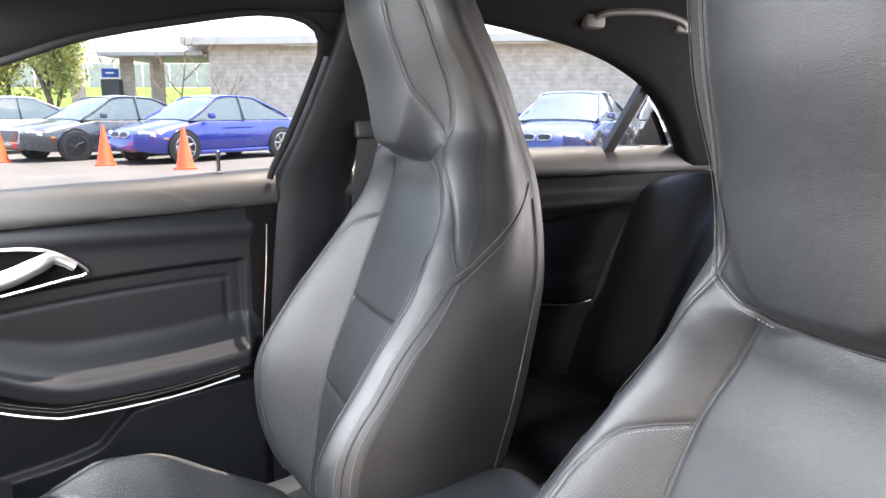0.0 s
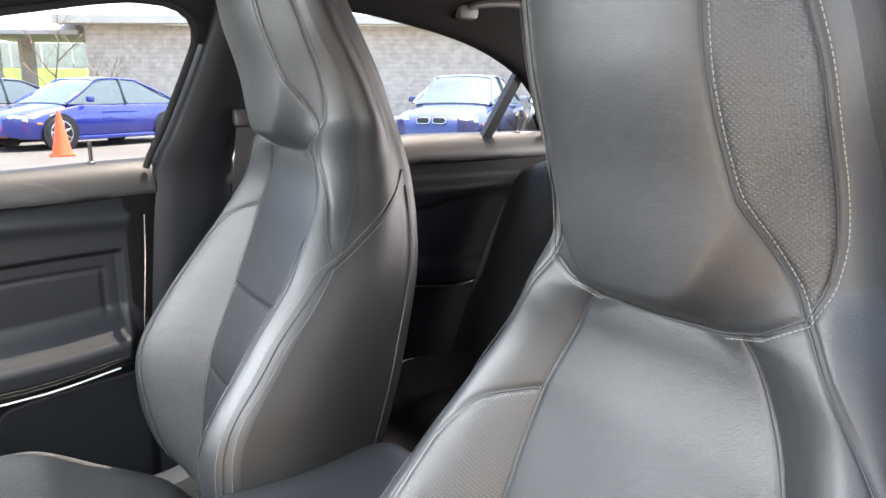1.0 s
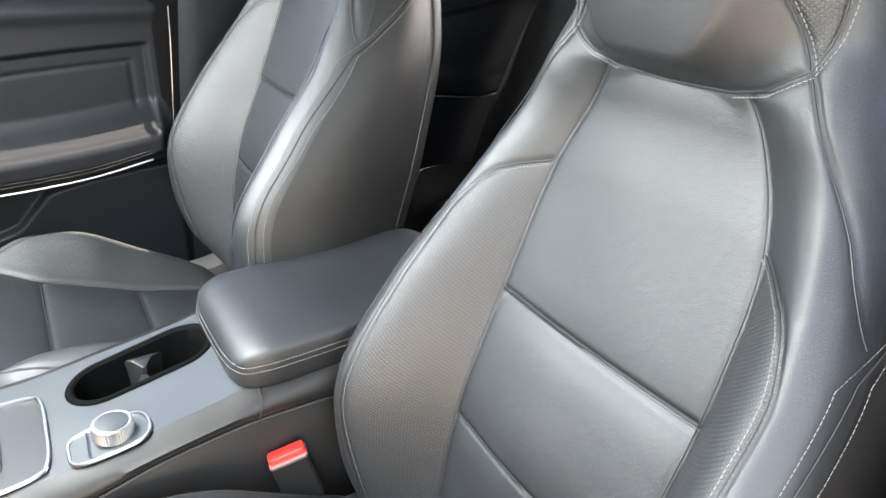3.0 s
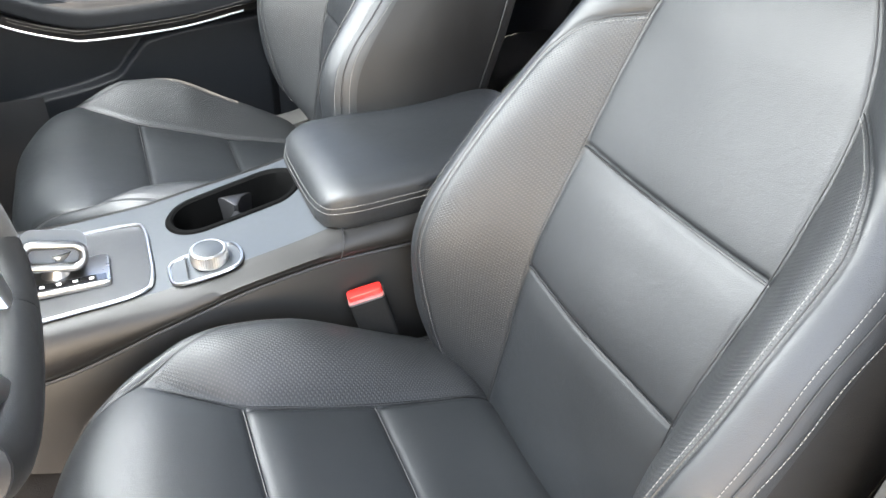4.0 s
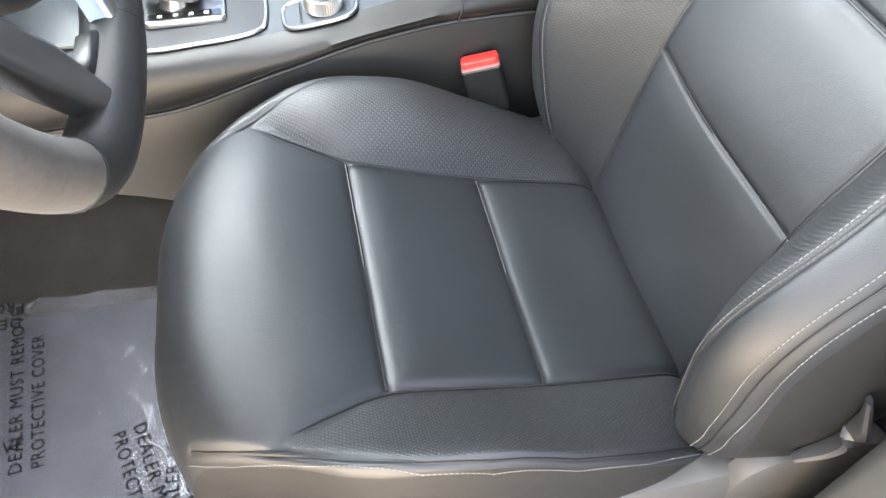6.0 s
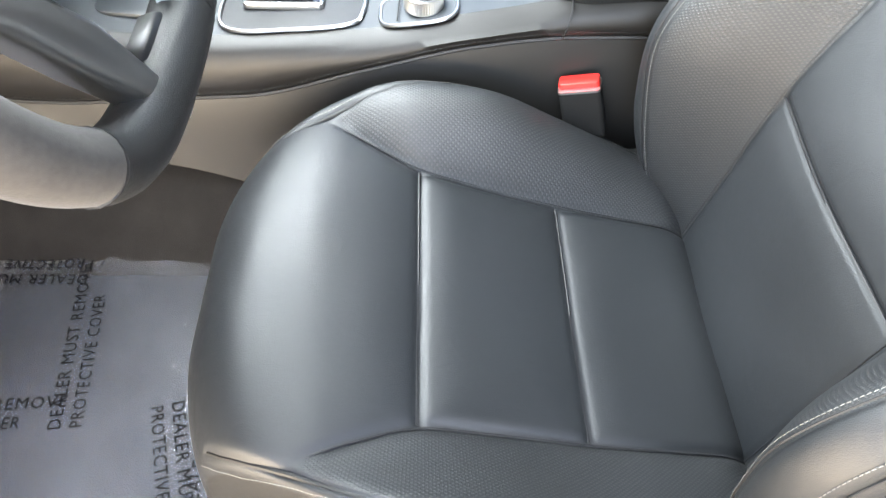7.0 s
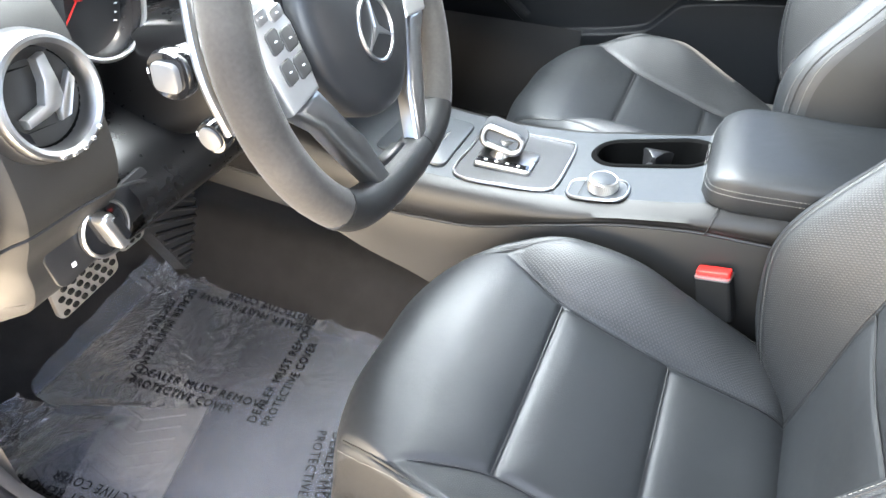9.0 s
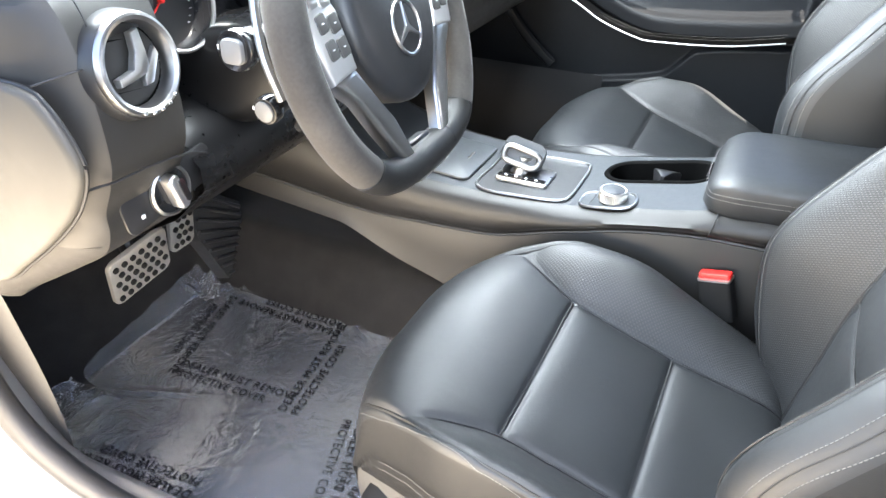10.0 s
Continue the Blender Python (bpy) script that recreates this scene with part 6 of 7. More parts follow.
outline = rounded_path([(-0.070, 0.062, 0), (0.0, 0.072, 0), (0.070, 0.062, 0), (0.084, 0.034, 0), (0.080, -0.006, 0), (0.058, -0.042, 0), (0.030, -0.066, 0), (0.0, -0.072, 0), (-0.030, -0.066, 0), (-0.058, -0.042, 0), (-0.080, -0.006, 0), (-0.084, 0.034, 0)], 6, True)
rings = []
for s, h in ((0.90, -0.040), (0.97, -0.015), (1.0, 0.004), (0.985, 0.012), (0.94, 0.018), (0.80, 0.022), (0.5, 0.025), (0.2, 0.026)):
    rings.append([wm @ Vector((p.x * s, p.y * s, h)) for p in outline])
loft(bm, rings)
hub = part("hub", bm, TRIM, wheel, "black soft hub cover", 50)
bm = bmesh.new()
ring = [wm @ Vector((0.027 * math.cos(2 * math.pi * k / 48), 0.027 * math.sin(2 * math.pi * k / 48), 0.0265)) for k in range(48)]
tube(bm, ring, 0.0019, 8, closed=True, up=W_UP)
part("emblem_ring", bm, POLISHED, hub, "silver emblem ring")
bm = bmesh.new()
lathe(bm, [(0.0260, 0.020), (0.0260, 0.0262), (0.02, 0.0266)], wm, 36)
disc = part("emblem_disc", bm, TRIM, hub)
for k in range(3):
    bm = bmesh.new()
    slab(bm, [(-0.0040, 0), (0.0040, 0), (0.0005, 0.0255), (-0.0005, 0.0255)], 0.0028, wm @ Matrix.Translation((0, 0, 0.0258)) @ pose(0, 0, 0, 0, 0, 120 * k), 0.001, 1)
    part("emblem_bar", bm, POLISHED, disc, "silver bar")
for s in (-1, 1):
    # arm that carries the rim, behind the button panel
    bm = bmesh.new()
    slab(bm, both_sides([(0.060, -0.012), (0.110, -0.022), (0.152, -0.020), (0.152, 0.050), (0.110, 0.062), (0.060, 0.056)], s), 0.020, wm @ Matrix.Translation((0, 0, -0.016)), 0.005, 3)
    spoke = part("side_spoke", bm, GLOSS, wheel, "gloss black arm behind the buttons")
    bm = bmesh.new()
    slab(bm, both_sides([(0.087, -0.016), (0.130, -0.021), (0.136, 0.006), (0.147, 0.036), (0.143, 0.066), (0.104, 0.064), (0.091, 0.040)], s), 0.014, wm @ Matrix.Translation((0, 0, 0.000)), 0.005, 3)
    panel = part("button_panel", bm, BRIGHT, spoke, "satin silver button panel")
    for k, (bx, by, bw, bh) in enumerate(((0.108, 0.050, 0.016, 0.010), (0.126, 0.052, 0.014, 0.010), (0.104, 0.030, 0.016, 0.017), (0.122, 0.033, 0.015, 0.017), (0.101, 0.008, 0.016, 0.018), (0.119, 0.009, 0.015, 0.018))):
        bm = bmesh.new()
        slab(bm, round_outline(bw, bh, 0.003, 3), 0.0024, wm @ Matrix.Translation((s * bx, by, 0.0135)) @ pose(0, 0, 0, 0, 0, -s * 8), 0.0009)
        part("wheel_button", bm, TRIM_GREY if k > 1 else SATIN, spoke, "grey spoke button")
        bm = bmesh.new()
        slab(bm, round_outline(0.0035, 0.0012, 0.0005, 2), 0.0006, wm @ Matrix.Translation((s * bx, by, 0.0158)))
        part("button_mark", bm, WHITE_INK, spoke)
    # the long silver bar down to the flat base, and its dark inner flank
    bm = bmesh.new()
    slab(bm, both_sides([(0.038, -0.152), (0.052, -0.128), (0.082, -0.081), (0.102, -0.045), (0.128, -0.020), (0.090, -0.013), (0.064, -0.054), (0.049, -0.075), (0.022, -0.152)], s), 0.016, wm @ Matrix.Translation((0, 0, -0.003)), 0.006, 3)
    part("lower_spoke", bm, POLISHED, wheel, "satin silver lower spoke")
    # shift paddle behind the rim
    bm = bmesh.new()
    line = rounded_path([wm @ Vector((s * 0.138, 0.085, -0.028)), wm @ Vector((s * 0.150, 0.050, -0.030)), wm @ Vector((s * 0.157, 0.018, -0.030)), wm @ Vector((s * 0.156, -0.018, -0.029))], 8)
    tube(bm, line, 0.0042, 8, flat=1.0, up=W_UP)
    part("shift_paddle", bm, SATIN, wheel, "silver shift paddle")
bm = bmesh.new()
slab(bm, [(-0.030, -0.120), (-0.020, -0.114), (0.020, -0.114), (0.030, -0.120), (0.026, -0.142), (-0.026, -0.142)], 0.014, wm @ Matrix.Translation((0, 0, -0.010)), 0.005, 3)
part("spoke_pad", bm, DARK, wheel, "black pad between the lower spokes")
bm = bmesh.new()
slab(bm, round_outline(0.076, 0.014, 0.006), 0.014, wm @ Matrix.Translation((0, -0.147, -0.002)), 0.005)
part("base_bridge", bm, SATIN, wheel, "satin silver bridge")


# ---- pedals, mat and film ----
def pedal(name, corners, studs, label):
    """A steel pad with rubber studs, on an arm; corners: top left, top right, bottom right, bottom left."""
    c = [Vector(p) for p in corners]
    mid = sum(c, Vector()) / 4
    ex = (c[1] - c[0] + c[2] - c[3]).normalized()
    ey0 = (c[0] - c[3] + c[1] - c[2]).normalized()
    n = ex.cross(ey0).normalized()
    if n.x < 0:
        n = -n
    m = frame_of(mid, ex, n)
    w, h = (c[1] - c[0]).length, (c[0] - c[3]).length
    ob = thing(name, mid - n * 0.02, label, "pedal")
    bm = bmesh.new()
    slab(bm, round_outline(w, h, 0.014), 0.008, m @ Matrix.Translation((0, 0, -0.006)), 0.003)
    pad = part("pad", bm, STEEL, ob, "brushed steel pad")
    nx, ny = studs
    for i in range(nx):
        for j in range(ny):
            x = (i + 0.5 + (0.25 if j % 2 else -0.25)) / nx - 0.5
            y = (j + 0.5) / ny - 0.5
            bm = bmesh.new()
            lathe(bm, [(0.0050, 0.0), (0.0050, 0.0030), (0.0038, 0.0036)], m @ Matrix.Translation((x * (w - 0.014), y * (h - 0.012), 0.0018)), 12)
            part("stud", bm, RUBBER, pad, "black rubber stud")
    bm = bmesh.new()
    tube(bm, rounded_path([mid - n * 0.008, mid - n * 0.035 + Vector((0, 0, 0.05)), mid + Vector((-0.06, 0, 0.20)), mid + Vector((-0.05, 0, 0.30))], 6), 0.010, 8, flat=1.4)
    part("arm", bm, DARK, ob, "black pedal arm")
    return ob


pedal("brake_pedal", [(-0.420, -0.482, 0.490), (-0.412, -0.372, 0.500), (-0.432, -0.358, 0.430), (-0.440, -0.445, 0.408)], (6, 5), "brushed steel brake pedal with rubber studs")
pedal("accelerator_pedal", [(-0.455, -0.318, 0.530), (-0.455, -0.262, 0.530), (-0.475, -0.250, 0.405), (-0.475, -0.300, 0.405)], (3, 7), "brushed steel accelerator pedal with rubber studs")
rest = thing("ribbed_pad", (-0.60, -0.05, 0.30), "dark ribbed carpet pad beside the accelerator", "footwell pad")


def pad_edges(t):
    """The pad's two side edges by the share of its length, from the foot upwards."""
    foot, bend, tip = Vector((-0.492, -0.172, 0.268)), Vector((-0.498, -0.224, 0.385)), Vector((-0.508, -0.218, 0.490))
    left = foot.lerp(bend, t / 0.55) if t < 0.55 else bend.lerp(tip, (t - 0.55) / 0.45)
    return left, Vector((-0.490, -0.124, 0.266)).lerp(Vector((-0.500, -0.103, 0.402)), t)


bm = bmesh.new()
rows = []
for i in range(21):
    a, b = pad_edges(i / 20)
    rows.append([a + Vector((-0.03, 0, -0.01))] + [a.lerp(b, j / 8) for j in range(9)] + [b + Vector((-0.03, 0, -0.01))])
from_rows(bm, rows)
base = part("pad_base", bm, TRIM, rest)
for k in range(9):
    a, b = pad_edges(0.06 + 0.108 * k)
    bm = bmesh.new()
    tube(bm, [a.lerp(b, q) + Vector((0.002, 0, 0)) for q in (0.03, 0.25, 0.5, 0.75, 0.97)], 0.0048, 8, flat=0.8)
    part("rib", bm, TRIM, base)

mat = thing("floor_mat", (-0.28, -0.38, 0.226), "dark carpet floor mat in the driver footwell", "floor mat")
bm = bmesh.new()
slab(bm, [(-0.52, -0.55), (-0.40, -0.60), (0.03, -0.60), (0.05, -0.20), (-0.15, -0.15), (-0.50, -0.15), (-0.54, -0.25)], 0.006, Matrix.Translation((0, 0, 0.2265)), 0.003)
part("mat_pile", bm, MAT, mat)
bm = bmesh.new()
slab(bm, [(-0.475, -0.25), (-0.33, -0.215), (-0.235, -0.585), (-0.37, -0.60)], 0.002, Matrix.Translation((0, 0, 0.2325)), 0.001)
heel = part("heel_pad", bm, HEEL, mat, "grey ribbed heel pad")
for k in range(16):
    bm = bmesh.new()
    y = -0.245 - 0.021 * k
    x = -0.40 + 0.0062 * k
    tube(bm, [(x - 0.055, y - 0.012, 0.2345), (x - 0.012, y - 0.022, 0.2345), (x + 0.040, y + 0.012, 0.2345)], 0.0026, 6)
    part("heel_rib", bm, HEEL, heel)

film = thing("protective_film", (-0.30, -0.37, 0.238), "clear wrinkled plastic cover printed with warnings on the floor mat", "plastic cover")
random.seed(4)


def film_z(x, y):
    z = float(FLOOR_Z(x)) + 0.0215
    edge_f = float(step(-x, 0.49, 0.56))
    edge_s = float(step(y, -0.19, -0.12))
    corner = math.exp(-((x + 0.53) / 0.05) ** 2 - ((y + 0.16) / 0.05) ** 2)
    near_seat = math.exp(-((x + 0.19) / 0.07) ** 2) * float(step(y, -0.22, -0.14))
    z += 0.0028 * noise.noise((x * 7, y * 9, 2.0)) * (0.5 + edge_f + 1.5 * edge_s)
    z += 0.008 * max(0, noise.noise((x * 30 + y * 9, y * 24, 7.0))) * (0.15 * edge_f + 0.8 * edge_s + 3.0 * corner + 2.5 * near_seat)
    z += 0.016 * near_seat * (0.4 + noise.noise((x * 24, y * 8, 1.0)))
    z += 0.0030 * math.exp(-((y + 0.5 - 0.4 * (x + 0.5)) / 0.008) ** 2) * float(step(-x, 0.25, 0.45))
    return z


def film_front(y):
    """The front edge, torn open beside the door sill."""
    return -0.573 + 0.027 * min(max((-0.14 - y) / 0.35, 0), 1) + 0.0012 * math.sin(y * 90) + 0.085 * math.exp(-abs(y + 0.499) / 0.006)


bm = bmesh.new()
rows = []
nx, ny = 150, 150
for i in range(nx + 1):
    u = i / nx
    row = []
    for j in range(ny + 1):
        v = j / ny
        left = -0.615 + 0.01 * math.sin(u * 7)
        right = -0.140 + 0.020 * float(step(u, 0.15, 0.35)) - 0.03 * float(step(u, 0.8, 1)) + 0.003 * math.sin(u * 31)
        y = left + (right - left) * v
        front = film_front(y)
        x = front + (0.06 - front) * u
        row.append((x, y, film_z(x, y)))
    rows.append(row)
from_rows(bm, rows)
sheet = part("sheet", bm, FILM, film, "clear wrinkled film", 70)
sheet.visible_shadow = False
CRUMPLE = clear("crumpled film", (0.92, 0.94, 0.96), 0.14, 0.62, wrinkle=0.20, wscale=40, haze=0.20)
FOLDED = clear("folded film", (0.92, 0.94, 0.96), 0.12, 0.14, wrinkle=0.12, wscale=40, haze=0.07)
for x0, x1, y0, y1, seed in ((-0.35, -0.08, -0.165, -0.100, 2.5), (-0.565, -0.470, -0.235, -0.130, 8.1), (-0.545, -0.475, -0.605, -0.500, 5.2), (-0.50, -0.40, -0.175, -0.115, 3.7)):
    bm = bmesh.new()
    rows = []
    for i in range(81):
        u = i / 80
        row = []
        for j in range(33):
            v = j / 32
            x = x0 + (x1 - x0) * u + 0.006 * noise.noise((v * 5, seed, 1.0))
            y = y0 + (y1 - y0) * v + 0.006 * noise.noise((x * 14, seed, 4.0))
            fade = (math.sin(math.pi * u) * math.sin(math.pi * v)) ** 0.5
            fold = abs(noise.noise((x * 38 + y * 24, y * 44 - x * 12, seed))) + 0.4 * abs(noise.noise((x * 95, y * 80, seed)))
            row.append((x, y, film_z(x, y) + 0.0022 + (0.024 if seed == 2.5 else 0.014) * fold * fade))
        rows.append(row)
    from_rows(bm, rows)
    part("crumpled_edge", bm, CRUMPLE if seed == 2.5 else FOLDED, film, "bright crumpled film edge", 22).visible_shadow = False


def printed(text, x, y, turn, length):
    cu = bpy.data.curves.new("warning", "FONT")
    cu.body, cu.size, cu.resolution_u, cu.space_character = text, 0.0205, 2, 1.12
    tmp = bpy.data.objects.new("warning", cu)
    me = bpy.data.meshes.new_from_object(tmp)
    bpy.data.objects.remove(tmp)
    a = radians(turn)
    bm = bmesh.new()
    bm.from_mesh(me)
    bmesh.ops.subdivide_edges(bm, edges=[e for e in bm.edges if e.calc_length() > 0.012], cuts=1)
    wide = length / max(v.co.x for v in bm.verts)
    for v in bm.verts:
        px, py = v.co.x * wide, v.co.y
        qx, qy = x + px * math.cos(a) - py * math.sin(a), y + px * math.sin(a) + py * math.cos(a)
        v.co = (qx, qy, film_z(qx, qy) + 0.0017)
    bpy.data.meshes.remove(me)
    part("printing", bm, INK, sheet, "black printed warning")


LINES = (("DEALER MUST REMOVE", 0.222), ("PROTECTIVE COVER", 0.178))
for x, y, turn in ((-0.418, -0.393, 4), (-0.194, -0.405, 97), (-0.221, -0.197, 180), (-0.469, -0.198, -78), (-0.215, -0.588, 184), (-0.081, -0.372, -74), (-0.03, -0.50, 90), (-0.505, -0.555, -80)):
    a = radians(turn)
    for k, (line, length) in enumerate(LINES):
        printed(line, x + 0.023 * k * math.sin(a), y - 0.023 * k * math.cos(a), turn, length)


# ---- the car park outside ----
ASPHALT = material("worn pale asphalt", (0.095, 0.090, 0.083), 0.85, spec=0.25, var=0.3, vscale=0.7, bump=0.4, bscale=60)
GRASS = material("spring grass", (0.10, 0.16, 0.03), 0.9, spec=0.15, var=0.4, vscale=0.8, bump=0.6, bscale=30)
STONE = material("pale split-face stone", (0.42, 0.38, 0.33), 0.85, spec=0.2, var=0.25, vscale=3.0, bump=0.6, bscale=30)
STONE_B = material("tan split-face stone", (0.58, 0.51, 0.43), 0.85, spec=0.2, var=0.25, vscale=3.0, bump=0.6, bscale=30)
FASCIA = material("cream fascia", (0.62, 0.57, 0.48), 0.6, var=0.1, vscale=2)


def coursed(m, along, length, height):
    """Rows of blocks with recessed joints, laid along a level direction."""
    nt = m.node_tree
    nd, ln = nt.nodes, nt.links
    b = nd["Principled BSDF"]
    tc = nd.new("ShaderNodeTexCoord")
    dot = nd.new("ShaderNodeVectorMath")
    dot.operation = "DOT_PRODUCT"
    dot.inputs[1].default_value = along
    ln.new(tc.outputs["Object"], dot.inputs[0])
    sep = nd.new("ShaderNodeSeparateXYZ")
    ln.new(tc.outputs["Object"], sep.inputs[0])
    com = nd.new("ShaderNodeCombineXYZ")
    ln.new(dot.outputs["Value"], com.inputs[0])
    ln.new(sep.outputs[2], com.inputs[1])
    br = nd.new("ShaderNodeTexBrick")
    br.inputs["Scale"].default_value, br.inputs["Mortar Size"].default_value = 1.0, 0.018
    br.inputs["Brick Width"].default_value, br.inputs["Row Height"].default_value = length, height
    br.inputs["Color1"].default_value, br.inputs["Color2"].default_value, br.inputs["Mortar"].default_value = (0.94, 0.935, 0.93, 1), (1.03, 1.025, 1.02, 1), (0.85, 0.84, 0.83, 1)
    ln.new(com.outputs[0], br.inputs["Vector"])
    mul = nd.new("ShaderNodeVectorMath")
    mul.operation = "MULTIPLY"
    old = b.inputs["Base Color"].links[0].from_socket
    ln.new(old, mul.inputs[0])
    ln.new(br.outputs["Color"], mul.inputs[1])
    ln.new(mul.outputs[0], b.inputs["Base Color"])


coursed(STONE_B, (0.91, -0.4147, 0.0), 0.42, 0.20)
coursed(STONE, (0.4147, 0.91, 0.0), 0.42, 0.20)
SHINGLE = material("pale roof shingle", (0.48, 0.46, 0.44), 0.8, var=0.15, vscale=2, bump=0.5, bscale=20)
BARK = material("bark", (0.13, 0.10, 0.075), 0.9, spec=0.1, var=0.4, vscale=6, bump=0.8, bscale=40)
LEAF = material("needle clumps", (0.33, 0.35, 0.10), 0.75, spec=0.2, var=0.5, vscale=2.0)
TWIG = material("dry twigs", (0.20, 0.15, 0.11), 0.9, spec=0.1, var=0.3, vscale=8)
CONE = material("orange cone", (0.80, 0.075, 0.012), 0.5, var=0.12, vscale=6)
TYRE = material("tyre", (0.025, 0.025, 0.025), 0.8, var=0.2)
ALLOY = material("alloy", (0.55, 0.55, 0.56), 0.3, metal=0.9, var=0.1)
CARGLASS = material("dark car glass", (0.08, 0.11, 0.115), 0.06, spec=0.6, var=0.1, coat=0.1)
LAMP = material("clear lamp lens", (0.6, 0.62, 0.64), 0.15, spec=0.8, var=0.1)
AMBER = material("amber lens", (0.8, 0.25, 0.02), 0.25)
BLUE_SIGN = material("blue sign", (0.03, 0.10, 0.40), 0.5)
YELLOW = material("yellow post", (0.75, 0.55, 0.05), 0.5, var=0.1)

bm = bmesh.new()
rows = []
edge = [-600, -200, -80, -40, -20, -10, -5, 0, 5, 10, 20, 30, 45, 60, 80, 120, 250, 600]
for x in edge:
    rows.append([(x, y, 0.0) for y in edge])
from_rows(bm, rows)
setting("ground", bm, ASPHALT, "worn pale asphalt of the car park", "ground")


def lawn(name, pts, label):
    bm = bmesh.new()
    f = bm.faces.new([bm.verts.new((x, y, 0.0)) for x, y in pts])
    g = bmesh.ops.extrude_face_region(bm, geom=[f])
    bmesh.ops.translate(bm, verts=[v for v in g["geom"] if isinstance(v, bmesh.types.BMVert)], vec=(0, 0, 0.13))
    setting(name, bm, GRASS, label, "lawn")


# the view from the driver's door: ahead and to the right of the first look
AHEAD = Vector((0.4147, 0.91, 0))
ACROSS = Vector((0.91, -0.4147, 0))


def spot(a, d):
    """A place on the ground d metres ahead of the car's doorway and a metres across."""
    return Vector((0.19, -0.67, 0)) + AHEAD * d + ACROSS * a


bm = bmesh.new()
from_rows(bm, [[spot(a, d) + Vector((0, 0, z + 0.12 * noise.noise((a * 0.3, d * 0.3, 0)) * (z > 0.2))) for d, z in ((41, -0.05), (44, 0.6), (49, 1.9), (54, 2.6), (64, 3.0), (110, 3.2))] for a in np.linspace(-90, -9, 50)])
setting("lawn_1", bm, GRASS, "bright spring lawn on a bank behind the car park", "lawn", 60)
# Pale panels added in place of the whitish low buildings beyond the bank.
FAR_PALE = material("pale far filler", (0.50, 0.47, 0.43), 0.8, spec=0.2, var=0.2, vscale=1.5, bump=0.4, bscale=20)
fence = thing("far_panels", spot(-30, 63), "long pale row of panels standing in for far low buildings", "fence")
for k in range(24):
    bm = bmesh.new()
    c = spot(-62 + 2.25 * k, 62) + Vector((0, 0, 3.9))
    block(bm, c, (2.18, 0.05, 1.9), 0.02, 1, Matrix.Rotation(math.atan2(ACROSS.y, ACROSS.x), 3, "Z"))
    part("far_panel", bm, FAR_PALE, fence)
lawn("lawn_2", [(26, 2), (60, -6), (70, 30), (30, 17)], "bright spring lawn beside the car park")


